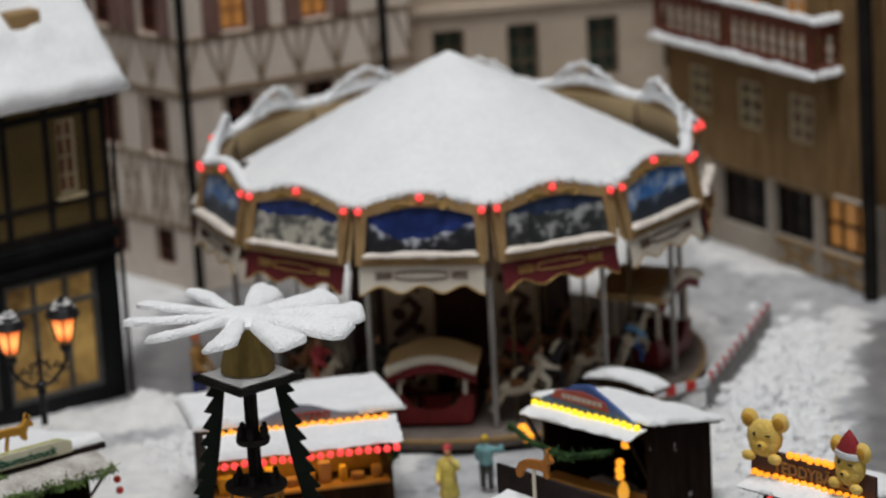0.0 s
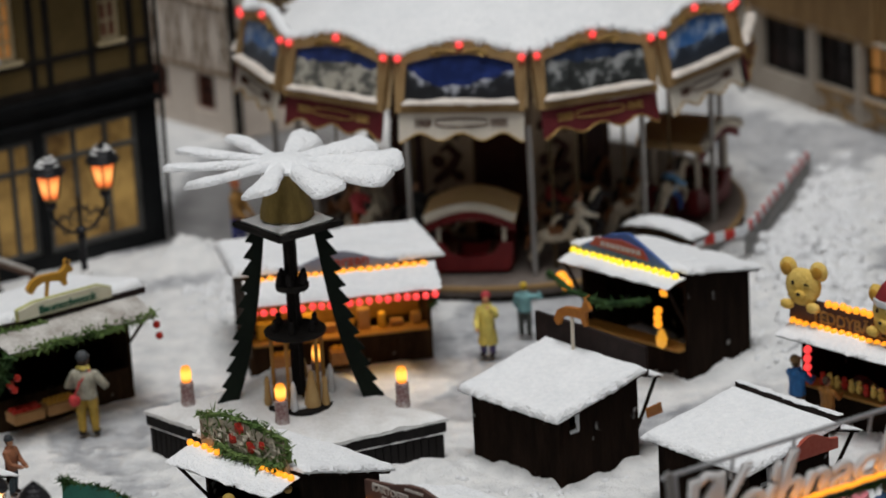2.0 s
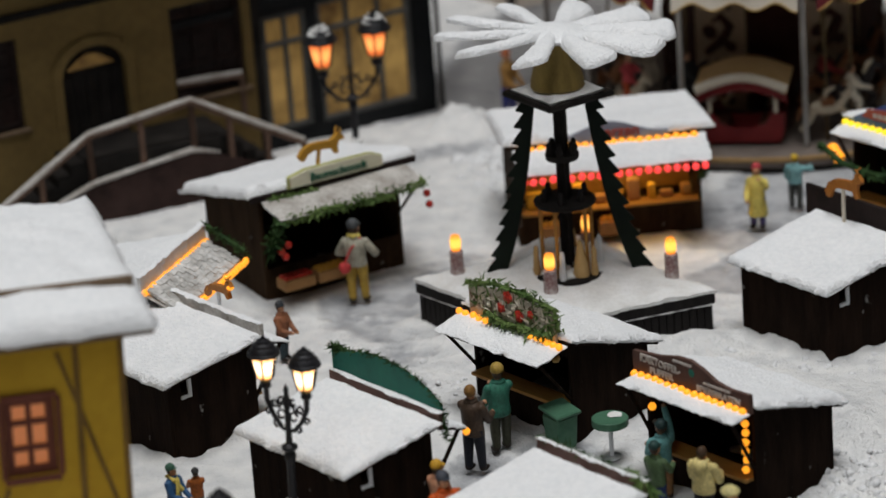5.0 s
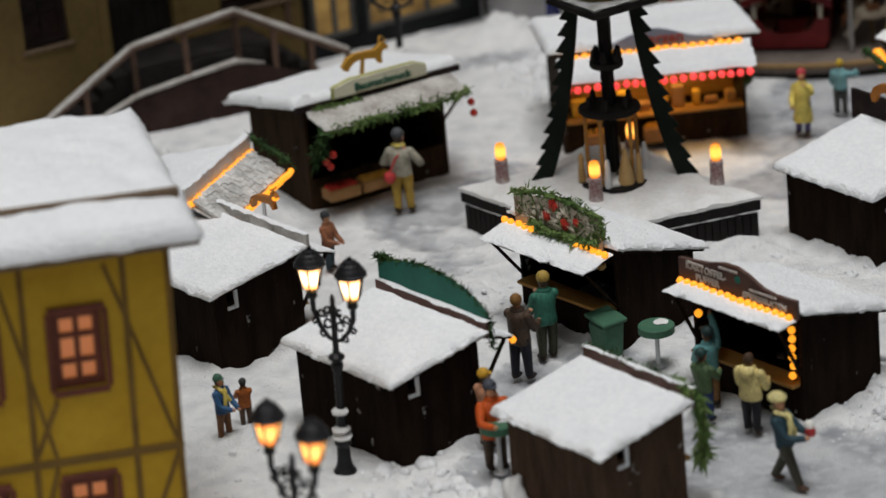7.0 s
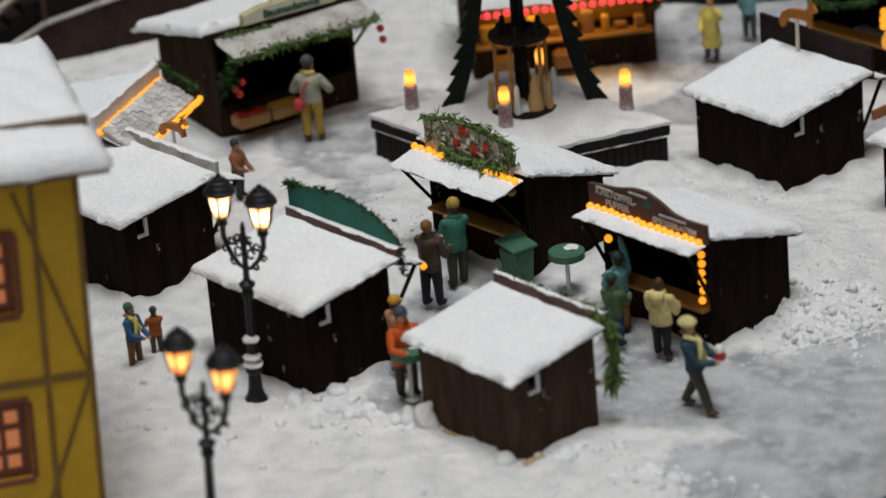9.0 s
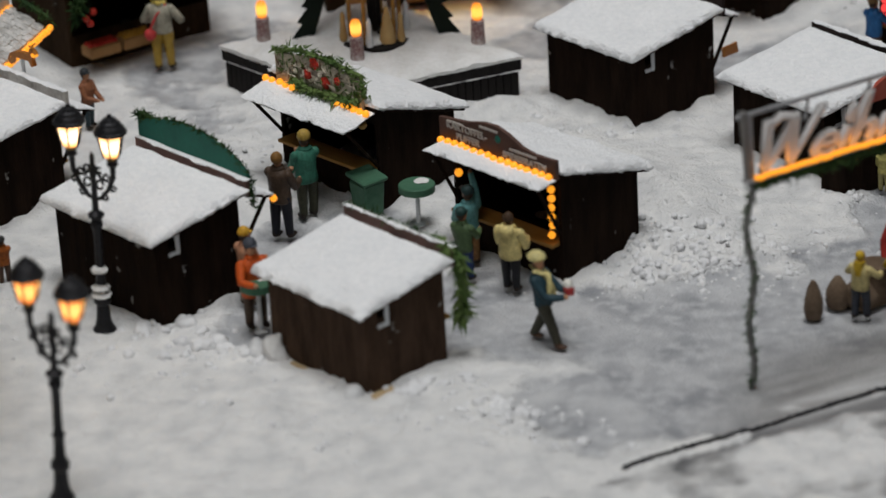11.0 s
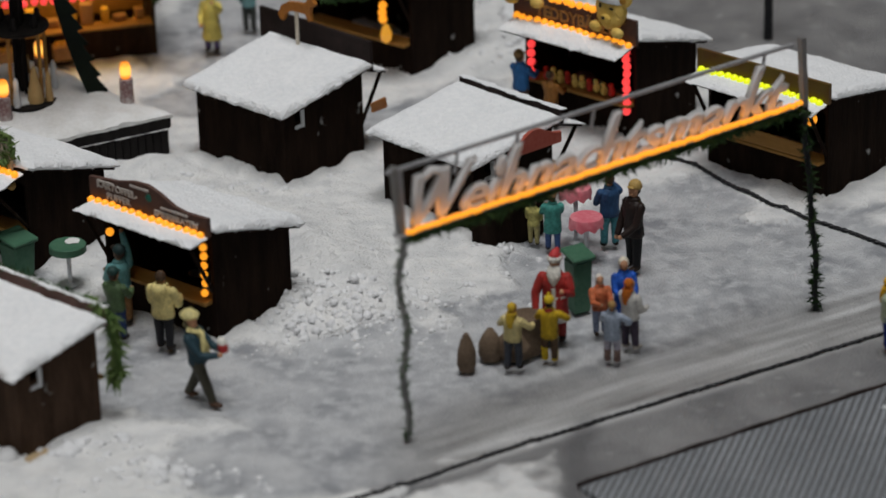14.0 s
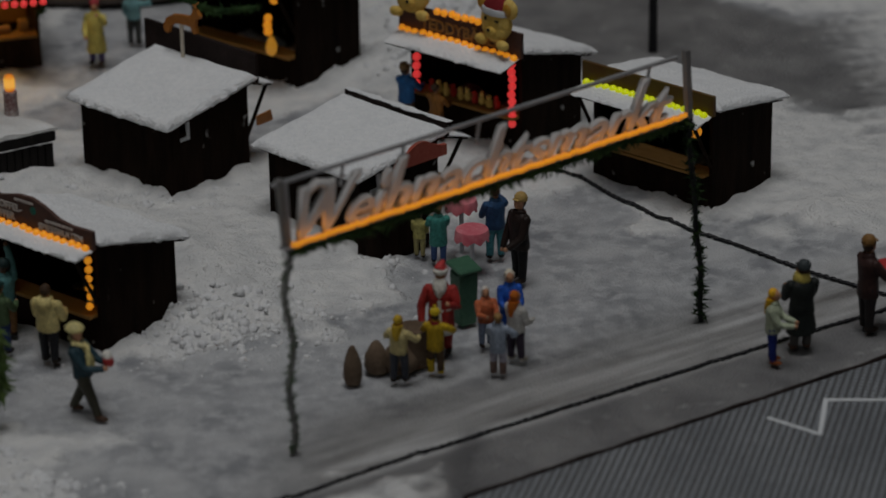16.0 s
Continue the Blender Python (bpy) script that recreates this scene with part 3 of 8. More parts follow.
def wall_with_holes(bm, w, z0, z1, d, holes, x0=0.0, mi=0):
    """A wall from x0 to w, thickness d along +y, with rectangular openings (xa, xb, za, zb) cut right through."""
    xs = sorted({x0, w, *[h[0] for h in holes], *[h[1] for h in holes]})
    zs = sorted({z0, z1, *[h[2] for h in holes], *[h[3] for h in holes]})
    xs, zs = [v for v in xs if x0 <= v <= w], [v for v in zs if z0 <= v <= z1]
    V = {}

    def vert(i, j, k):
        if (i, j, k) not in V:
            V[i, j, k] = bm.verts.new((xs[i], d * k, zs[j]))
        return V[i, j, k]

    solid = {}
    for i in range(len(xs) - 1):
        for j in range(len(zs) - 1):
            cx, cz = (xs[i] + xs[i + 1]) / 2, (zs[j] + zs[j + 1]) / 2
            solid[i, j] = not any(a < cx < b and c < cz < e for a, b, c, e in holes)
    for (i, j), s in solid.items():
        if not s:
            continue
        for k in (0, 1):
            q = [vert(i, j, k), vert(i + 1, j, k), vert(i + 1, j + 1, k), vert(i, j + 1, k)]
            bm.faces.new(q if k == 0 else q[::-1]).material_index = mi
        for di, dj, e in ((-1, 0, ((i, j), (i, j + 1))), (1, 0, ((i + 1, j), (i + 1, j + 1))), (0, -1, ((i, j), (i + 1, j))), (0, 1, ((i, j + 1), (i + 1, j + 1)))):
            if not solid.get((i + di, j + dj), False):
                (a, b), (c, e2) = e
                bm.faces.new((vert(a, b, 0), vert(c, e2, 0), vert(c, e2, 1), vert(a, b, 1))).material_index = mi
    return bm


def window(house, xa, xb, za, zb, y, cols, rows, frame_mat, room, name="window", bar=0.05, fr=0.09, sill=None, arch=False):
    """A window set back in its opening: frame with glazing bars, and panes before the room."""
    bm = bmesh.new()
    for a, b, c, d in ((xa, xa + fr, za, zb), (xb - fr, xb, za, zb), (xa + fr, xb - fr, za, za + fr), (xa + fr, xb - fr, zb - fr, zb)):
        box(bm, a, b, y, y + 0.12, c, d, 0.012)
    for i in range(1, cols):
        x = xa + (xb - xa) * i / cols
        box(bm, x - bar / 2, x + bar / 2, y + 0.03, y + 0.1, za + fr, zb - fr)
    for j in range(1, rows):
        z = za + (zb - za) * j / rows
        box(bm, xa + fr, xb - fr, y + 0.035, y + 0.095, z - bar / 2, z + bar / 2)
    w = part(name, bm, frame_mat, house)
    bm = bmesh.new()
    box(bm, xa + fr * 0.5, xb - fr * 0.5, y + 0.1, y + 0.16, za + fr * 0.5, zb - fr * 0.5)
    part("pane", bm, room, w)
    if sill:
        bm = bmesh.new()
        box(bm, xa - 0.12, xb + 0.12, y - 0.22, y + 0.05, za - 0.12, za, 0.02)
        part("sill", bm, sill, w)
    return w


def beams(house, bars, m, y=-0.06, t=0.08, name="beam"):
    """Timbers on a facade: each bar is x0, z0, x1, z1, width."""
    for x0, z0, x1, z1, w in bars:
        dx, dz = x1 - x0, z1 - z0
        ln = math.hypot(dx, dz)
        bm = bmesh.new()
        box(bm, 0, ln, y, y + t, -w / 2, w / 2, 0.015)
        a = math.atan2(dz, dx)
        bm.transform(Matrix.Translation((x0, RND.uniform(-0.008, 0.008), z0)) @ Matrix.Rotation(-a, 4, "Y"))
        part(name, bm, m, house)


def snow_sheet(bm, w, d, th, nx=30, ny=16, lip=0.25, amp=0.06, seed=0.0, corner=0.3):
    """A bed of snow over 0..w, 0..d: round at the rim, uneven on top, its underside at z = 0."""
    top, bot = [], []
    for j in range(ny + 1):
        for i in range(nx + 1):
            x, y = w * i / nx, d * j / ny
            e = min(x, w - x, y, d - y)
            f = math.sqrt(max(0.0, 1 - (1 - min(1.0, e / max(1e-6, lip))) ** 2))
            n = noise.fractal(Vector((x * 1.4 + seed, y * 1.4 - seed, seed)), 1.0, 2.0, 3)
            k = noise.noise(Vector((x * 2.3 + seed, y * 2.3, 3 + seed))) + 0.7 * noise.noise(Vector((x * 6.1 - seed, y * 6.1, 7 + seed))) + 0.5 * noise.noise(Vector((x * 13.0, y * 13.0 + seed, 1)))
            ox = (-1 if i == 0 else 1 if i == nx else 0) * (0.03 + 0.06 * k)
            oy = (-1 if j == 0 else 1 if j == ny else 0) * (0.03 + 0.06 * k)
            top.append(bm.verts.new((x + ox, y + oy, th * (0.25 + 0.75 * f) + amp * n * (0.3 + f))))
            bot.append(bm.verts.new((x + ox * 0.6, y + oy * 0.6, -0.05 * abs(k) if e < 1e-6 else 0.0)))
    s = nx + 1
    for j in range(ny):
        for i in range(nx):
            q = (j * s + i, j * s + i + 1, (j + 1) * s + i + 1, (j + 1) * s + i)
            bm.faces.new([top[k] for k in q])
            bm.faces.new([bot[k] for k in q[::-1]])
    rim = [*range(nx), *[j * s + nx for j in range(ny)], *[ny * s + i for i in range(nx, 0, -1)], *[j * s for j in range(ny, 0, -1)]]
    for a, b in zip(rim, rim[1:] + rim[:1]):
        bm.faces.new((top[b], top[a], bot[a], bot[b]))
    return bm


def left_shop_house():
    ang, W = 36.2, 12.0
    h = thing("house", at(-18.9, 84.3, 0, ang), "narrow old house with black shopfront, ochre panels and snowy roof", "house")
    shop = [(3.6, 5.6, 0.5, 3.9), (6.0, 8.0, 0.5, 3.9), (8.3, 11.35, 0.45, 4.0)]
    bm = bmesh.new()
    wall_with_holes(bm, W, 0, 5.0, 0.35, shop)
    part("shopfront", bm, SHOP_BLACK, h)
    up = [(10.4, 11.05, 6.2, 8.35), (7.1, 7.75, 6.2, 8.35), (3.6, 4.25, 6.2, 8.35)]
    bm = bmesh.new()
    wall_with_holes(bm, W, 5.0, 9.3, 0.35, up)
    part("upper_wall", bm, OCHRE, h)
    for q in ((W - 0.3, W, 0.35, 7, 0, 9.2), (0, 0.3, 0.35, 7, 0, 9.2), (0.3, W - 0.3, 6.7, 7, 0, 9.2)):
        part("side_wall", box(bmesh.new(), *q), BEAM_BLACK, h)
    bm = bmesh.new()
    box(bm, -0.1, W + 0.12, -0.18, 0.0, 4.72, 5.02, 0.04)
    box(bm, -0.1, W + 0.12, -0.12, 0.0, 4.2, 4.4, 0.03)
    part("cornice", bm, SHOP_BLACK, h)
    beams(h, [(0, 5.15, W, 5.15, 0.3), (0, 6.02, W, 6.02, 0.16), (0, 8.55, W, 8.55, 0.2), (0, 9.05, W, 9.05, 0.34)] +
          [(x, 5.1, x, 9.2, 0.2) for x in (0.2, 1.7, 3.2, 4.6, 6.7, 8.2, 8.7, 10.05, 11.35, 11.9)], BEAM_BLACK)
    for a, b, c, d in up:
        window(h, a, b, c, d, 0.1, 2, 4, PALE_FRAME, LIT_ROOM if a < 8 else RED_FRAME, sill=PALE_FRAME)
    for a, b, c, d in shop:
        window(h, a, b, c, d, 0.08, 3, 1, GREY_FRAME, SHOP_ROOM, "shop_window", bar=0.14, fr=0.16)
        bm = bmesh.new()
        box(bm, a + 0.1, b - 0.1, 0.05, 0.17, d - 0.95, d - 0.8, 0.02)
        part("transom", bm, GREY_FRAME, h)
    # roof slope with snow
    bm = bmesh.new()
    prism(bm, [(-0.55, 9.1), (3.6, 13.2), (3.6, 12.9), (-0.3, 8.95)], -0.2, W + 0.35)
    bm.transform(Matrix(((0, 1, 0, 0), (1, 0, 0, 0), (0, 0, 1, 0), (0, 0, 0, 1))))
    part("roof", bm, ROOF_TILE, h)
    bm = bmesh.new()
    snow_sheet(bm, W + 0.7, 5.9, 0.42, 56, 30, 0.35, 0.09, 3.3)
    bm.transform(Matrix.Translation((-0.3, -0.72, 9.02)) @ Matrix.Rotation(math.atan2(4.1, 4.15), 4, "X"))
    part("roof_snow", bm, SNOW, h, smooth=60)
    bm = bmesh.new()
    tube(bm, [(W + 0.1, -0.15, 9.0), (W + 0.12, -0.1, 5.2), (W + 0.1, -0.1, 0.1)], 0.07, 8)
    part("downpipe", bm, BEAM_BLACK, h)
    bm = bmesh.new()
    box(bm, 9.6, 10.6, 0.6, 1.6, 10.4, 11.4, 0.05)
    part("dormer", bm, TAN, h)


def stair_house():
    ang = 36.2
    h = thing("house", at(-24.18, 80.1, 0, ang), "dull ochre old house with dark arched door and shuttered windows", "house")
    W = 13.1
    holes = [(1.0, 2.6, 2.4, 5.0), (4.6, 5.9, 2.55, 5.0), (7.05, 8.95, 1.6, 4.35), (10.4, 12.6, 2.2, 4.85)]
    bm = bmesh.new()
    wall_with_holes(bm, W, 0, 6.9, 0.35, holes)
    part("wall", bm, OCHRE_DARK, h)
    for q in ((W - 0.3, W, 0.35, 6, 0, 6.9), (0, 0.3, 0.35, 6, 0, 6.9)):
        part("side_wall", box(bmesh.new(), *q), OCHRE_DARK, h)
    for a, b, c, d in (holes[0], holes[1], holes[3]):
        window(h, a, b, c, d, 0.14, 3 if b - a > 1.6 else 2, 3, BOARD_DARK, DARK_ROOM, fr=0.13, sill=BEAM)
    bm = bmesh.new()
    box(bm, 7.05, 8.95, 0.16, 0.28, 1.6, 4.35)
    for i in range(5):
        box(bm, 7.1 + 0.37 * i, 7.42 + 0.37 * i, 0.11, 0.16, 1.62, 3.6, 0.02)
    part("door", bm, BEAM_BLACK, h, "dark plank door")
    bm = bmesh.new()
    R, pts = 0.95, []
    for i in range(13):
        a = math.pi * i / 12
        pts.append((8.0 + R * math.cos(a), 3.62 + 0.75 * math.sin(a)))
    for i in range(12, -1, -1):
        a = math.pi * i / 12
        pts.append((8.0 + (R + 0.28) * math.cos(a), 3.62 + 1.0 * math.sin(a)))
    prism(bm, pts, -0.12, 0.1)
    box(bm, 6.77, 7.05, -0.12, 0.1, 1.6, 3.62, 0.02)
    box(bm, 8.95, 9.23, -0.12, 0.1, 1.6, 3.62, 0.02)
    part("door_surround", bm, OCHRE_DARK, h, smooth=30)
    bm = bmesh.new()
    prism(bm, [(7.3 + 0.117 * i, 3.75 + 0.36 * math.sin(math.pi * i / 12)) for i in range(13)], 0.09, 0.14)
    part("fanlight", bm, SHOP_ROOM, h)
    beams(h, [(0, 6.7, W, 6.7, 0.4), (0, 5.6, W, 5.6, 0.22), (W - 0.12, 0, W - 0.12, 6.8, 0.24)], BEAM_BLACK)
    bm = bmesh.new()
    prism(bm, [(-1.0, 6.55), (3.0, 9.6), (3.0, 9.3), (-0.7, 6.45)], -0.2, W + 0.1)
    bm.transform(Matrix(((0, 1, 0, 0), (1, 0, 0, 0), (0, 0, 1, 0), (0, 0, 0, 1))))
    part("roof", bm, ROOF_TILE, h)
    bm = bmesh.new()
    snow_sheet(bm, W + 0.2, 5.1, 0.35, 40, 20, 0.3, 0.07, 8.1)
    bm.transform(Matrix.Translation((-0.1, -1.02, 6.62)) @ Matrix.Rotation(math.atan2(3.05, 4.0), 4, "X"))
    part("roof_snow", bm, SNOW, h, smooth=60)


def front_stairs():
    st = thing("outdoor_staircase", at(-18.64, 82.2, 0, 28), "dark stone staircase with snow-topped wooden handrails", "staircase")
    bm = bmesh.new()
    box(bm, 1.1, 4.9, 0.2, 2.6, 0, 1.75, 0.05)
    part("landing", bm, BEAM_BLACK, st)
    for side in (0, 1):
        for i in range(6):
            x0 = -1.3 + 0.4 * i if side == 0 else 6.9 - 0.34 * i
            bm = bmesh.new()
            box(bm, x0 - 0.02, x0 + (0.4 if side == 0 else -0.34) + 0.02, 0.3, 2.5, 0, 0.28 * (i + 1), 0.02)
            part("step", bm, BEAM_BLACK, st)
    rails = [[(-1.6, 0.15, 0.75), (1.2, 0.15, 2.45), (4.1, 0.15, 2.85), (7.2, 0.15, 1.1)], [(4.3, 2.5, 2.6), (6.4, 2.5, 2.55)]]
    bm = bmesh.new()
    prism(bm, [(-1.6, 0), (7.2, 0), (7.2, 0.25), (4.1, 1.5), (1.2, 1.1), (-1.6, 0.05)], 0.08, 0.22)
    part("side_wall", bm, SOOTY, st)
    bm = bmesh.new()
    tube(bm, [(-1.6, 0.12, 0.1), (0.2, 0.12, 0.75), (1.2, 0.12, 1.15), (2.6, 0.12, 1.35), (4.0, 0.12, 1.52), (4.8, 0.12, 1.3)], [0.05, 0.07, 0.09, 0.07, 0.08, 0.02], 8)
    rough(bm, 0.05, 3.0)
    part("ledge_snow", bm, THIN_SNOW, st, smooth=60)
    for path in rails:
        for a, b in zip(path, path[1:]):
            n = max(1, int(math.dist(a, b) / 1.1))
            bm = bmesh.new()
            tube(bm, [a, b], 0.11, 6)
            part("handrail", bm, STAIR_WOOD, st)
            bm = bmesh.new()
            tube(bm, [(p[0], p[1] - 0.02, p[2] + 0.07) for p in (a, [(a[k] + b[k]) / 2 for k in range(3)], b)], [0.08, 0.1, 0.08], 7)
            part("rail_snow", bm, THIN_SNOW, st, smooth=60)
            for i in range(n + 1):
                p = [a[k] + (b[k] - a[k]) * i / n for k in range(3)]
                bm = bmesh.new()
                box(bm, p[0] - 0.07, p[0] + 0.07, p[1] - 0.06, p[1] + 0.06, max(0.0, p[2] - 1.4), p[2])
                part("baluster", bm, STAIR_WOOD, st)


def timber_house():
    h = thing("house", at(-7.75, 101.1, 0, 27), "pale plastered half-timbered corner house with brown window shutters", "house")
    for wing, m, x0, W, cols, pipes in ((0, Matrix(), 0.0, 8.0, (1.44, 4.2), (0.0, 6.9)), (1, Matrix.Rotation(radians(-74), 4, "Z"), -7.0, 0.0, (-1.95, -4.3, -6.4), ())):
        f = new("facade_front" if not wing else "facade_side")
        f.parent, f.matrix_basis = h, m
        holes = [(x, x + 1.0, z0, z1) for x in cols for z0, z1 in ((0.7, 1.9), (4.3, 6.15), (8.15, 10.2))]
        bm = bmesh.new()
        wall_with_holes(bm, W, 0, 13, 0.4, holes, x0=x0)
        part("wall", bm, PLASTER, f)
        for a, b, c, d in holes:
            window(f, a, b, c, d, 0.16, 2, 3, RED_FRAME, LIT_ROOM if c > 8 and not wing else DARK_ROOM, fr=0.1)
            if c > 8:
                for s in (a - 0.62, b + 0.04):
                    bm = bmesh.new()
                    box(bm, s, s + 0.58, -0.1, -0.02, c, d, 0.02)
                    part("shutter", bm, SHUTTER, f)
        bars = [(x0, z, W, z, w) for z, w in ((2.05, 0.16), (4.2, 0.12), (6.35, 0.24), (8.05, 0.14), (10.4, 0.24))]
        n = max(2, round((W - x0) / 1.36))
        for i in range(n + 1):
            x = x0 + 0.07 + (W - x0 - 0.14) * i / n
            bars += [(x, 6.45, x, 8.0, 0.09)]
            for s in (-1, 1):
                if x0 < x + s * 0.55 < W:
                    bars += [(x, 6.5, x + s * 0.52, 8.0, 0.08), (x + s * 0.5, 2.1, x, 4.15, 0.08), (x, 2.1, x + s * 0.5, 4.15, 0.08)]
        for a, b, c, d in holes:
            if c > 4 and d < 7:
                bars += [(a - 0.1, 4.2, a - 0.1, 6.3, 0.1), (b + 0.1, 4.2, b + 0.1, 6.3, 0.1)]
        beams(f, bars, BEAM_LIGHT, y=-0.05, t=0.07)
        for x in pipes:
            bm = bmesh.new()
            tube(bm, [(x, -0.2, 12.8), (x + 0.03, -0.2, 0.2)], 0.14, 8)
            part("downpipe", bm, BEAM_BLACK, f)
    bm = bmesh.new()
    box(bm, 0.6, 7.6, 0.6, 4, 0, 12.9)
    part("rear_wall", bm, PLASTER, h)


def stone_house():
    h = thing("house", at(-1.1, 105.9, 0, 10), "plain beige stone house with greenish windows", "house")
    W = 10.4
    holes = []
    for z0, z1 in ((0.8, 2.8), (4.9, 6.85), (8.6, 10.6)):
        for x in (1.15, 3.6, 6.25, 8.8):
            holes.append((x, x + 1.05, z0, z1))
    bm = bmesh.new()
    wall_with_holes(bm, W, 0, 13, 0.4, holes)
    part("wall", bm, STONE, h)
    for a, b, c, d in holes:
        window(h, a, b, c, d, 0.2, 2, 3, BEAM, GREEN_ROOM, fr=0.08, sill=STONE)
    for z in (3.9, 7.4, 11.2):
        bm = bmesh.new()
        box(bm, 0, W, -0.16, 0, z, z + 0.24, 0.03)
        part("string_course", bm, STONE, h)
    bm = bmesh.new()
    box(bm, 0, W, 0.4, 5, 0, 13)
    part("rear_wall", bm, STONE, h)


def balcony_house():
    h = thing("house", at(7.35, 105.9, 0, -58.5), "brown timber house with snowy balcony and arcaded ground floor", "house")
    W = 10.5
    holes = [(1.5, 2.6, 4.2, 5.7), (4.05, 5.25, 4.1, 5.65), (6.6, 7.85, 4.1, 5.65)]
    bm = bmesh.new()
    wall_with_holes(bm, 8.62, 2.6, 6.3, 0.3, holes, x0=0.4)
    part("jetty_wall", bm, BROWN_WALL, h)
    for a, b, c, d in holes:
        window(h, a, b, c, d, 0.05, 2, 3, PALE_FRAME, SHUTTER if a > 6 else DARK_ROOM, fr=0.14, bar=0.14)
    for q in ((8.32, 8.62, 0.3, 3.2, 2.6, 11), (0.4, 8.32, 0.3, 3.2, 2.6, 2.8)):
        part("side_wall", box(bmesh.new(), *q), BROWN_WALL, h)
    doors = [(0.9, 2.3, 0.85, 2.7), (3.0, 5.45, 0.85, 2.7), (5.75, 7.85, 0.95, 2.7), (8.1, 10.35, 0.95, 2.7)]
    bm = bmesh.new()
    wall_with_holes(bm, 10.8, 0, 2.75, 0.35, doors)
    box(bm, 10.5, 10.8, 0.35, 6, 0, 2.75)
    part("ground_floor_wall", bm, PLINTH, h)
    for i, (a, b, c, d) in enumerate(doors):
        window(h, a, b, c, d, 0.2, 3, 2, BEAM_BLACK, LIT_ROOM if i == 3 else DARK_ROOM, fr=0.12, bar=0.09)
    for x in (2.75, 5.6, 7.97, 10.55):
        bm = bmesh.new()
        box(bm, x - 0.11, x + 0.11, -0.1, -0.003, 0, 2.6, 0.03)
        part("post", bm, PLINTH, h)
    bars = []
    for a, b in ((5.9, 7.9), (8.2, 10.2)):
        bars += [(a, 0.05, b, 0.85, 0.11), (a, 0.85, b, 0.05, 0.11), (a, 0.88, b, 0.88, 0.12), (a + 0.6, 0, a + 0.6, 0.85, 0.09), (a + 1.4, 0, a + 1.4, 0.85, 0.09)]
    beams(h, bars, TAN, y=-0.09)
    part("corner_wall", box(bmesh.new(), 8.62, 10.75, 0.25, 3.0, 2.76, 11), BROWN_WALL, h)
    # balcony
    bm = bmesh.new()
    box(bm, 0.5, 8.75, -0.6, 0.0, 6.44, 6.62, 0.03)
    part("balcony_floor", bm, BROWN_WALL, h)
    bm = bmesh.new()
    snow_sheet(bm, 8.4, 0.32, 0.22, 60, 6, 0.15, 0.06, 2.2)
    bm.transform(Matrix.Translation((0.42, -0.76, 6.5)))
    part("balcony_snow", bm, SNOW, h, smooth=60)
    for z, w in ((6.68, 0.24), (7.78, 0.42)):
        bm = bmesh.new()
        box(bm, 0.5, 8.75, -0.62, -0.47, z, z + w, 0.02)
        part("balcony_rail", bm, RED_FRAME, h)
    bm = bmesh.new()
    snow_sheet(bm, 8.4, 0.26, 0.19, 60, 6, 0.13, 0.06, 5.2)
    bm.transform(Matrix.Translation((0.42, -0.68, 8.2)))
    part("rail_snow", bm, SNOW, h, smooth=60)
    pts = [(-0.1, 0), (-0.05, 0.3), (-0.14, 0.55), (-0.05, 0.85), (-0.1, 1.12), (0.1, 1.12), (0.05, 0.85), (0.14, 0.55), (0.05, 0.3), (0.1, 0)]
    for i in range(34):
        x = 0.7 + i * 0.238
        if min(abs(x - k) for k in (0.7, 4.45, 8.6)) < 0.24:
            continue
        bm = bmesh.new()
        prism(bm, [(x + 0.85 * a, 6.92 + 0.77 * b) for a, b in pts], -0.57, -0.5)
        part("baluster", bm, CREAM if i % 2 else RED_FRAME, h)
    for x in (0.7, 4.45, 8.6):
        part("balcony_post", box(bmesh.new(), x - 0.17, x + 0.15, -0.6, -0.49, 6.92, 7.78, 0.02), RED_FRAME, h)
    # the balcony's return round the corner
    ret = new("balcony_return")
    ret.parent, ret.matrix_basis = h, at(8.75, -0.6, 0, 90)
    part("balcony_floor", box(bmesh.new(), 0.02, 1.85, -0.25, 0.0, 6.44, 6.62, 0.03), BROWN_WALL, ret)
    for z, w in ((6.68, 0.24), (7.78, 0.42)):
        part("balcony_rail", box(bmesh.new(), 0.02, 1.85, -0.17, -0.02, z, z + w, 0.02), RED_FRAME, ret)
    for z, sd in ((6.58, 3.1), (8.2, 6.6)):
        bm = bmesh.new()
        snow_sheet(bm, 1.95, 0.3, 0.2, 30, 6, 0.13, 0.06, sd)
        bm.transform(Matrix.Translation((0.0, -0.28, z)))
        part("rail_snow", bm, SNOW, ret, smooth=60)
    for i in range(7):
        bm = bmesh.new()
        prism(bm, [(0.27 + i * 0.238 + 0.85 * a, 6.92 + 0.77 * b) for a, b in pts], -0.13, -0.06)
        part("baluster", bm, CREAM if i % 2 else RED_FRAME, ret)
    bm = bmesh.new()
    wall_with_holes(bm, 8.62, 6.42, 11, 0.3, [(1.5, 2.6, 7.0, 9.4), (4.2, 5.3, 7.0, 9.4), (6.5, 7.6, 7.0, 9.4)], x0=0.4)
    part("upper_wall", bm, BROWN_WALL, h)
    for a in (1.5, 4.2, 6.5):
        window(h, a, a + 1.1, 7.0, 9.4, 0.05, 2, 3, CREAM, LIT_ROOM)
    bm = bmesh.new()
    tube(bm, [(10.75, -0.3, 11.5), (10.85, -0.3, 0.0)], 0.24, 8)
    part("downpipe", bm, BEAM_BLACK, h)
    bm = bmesh.new()
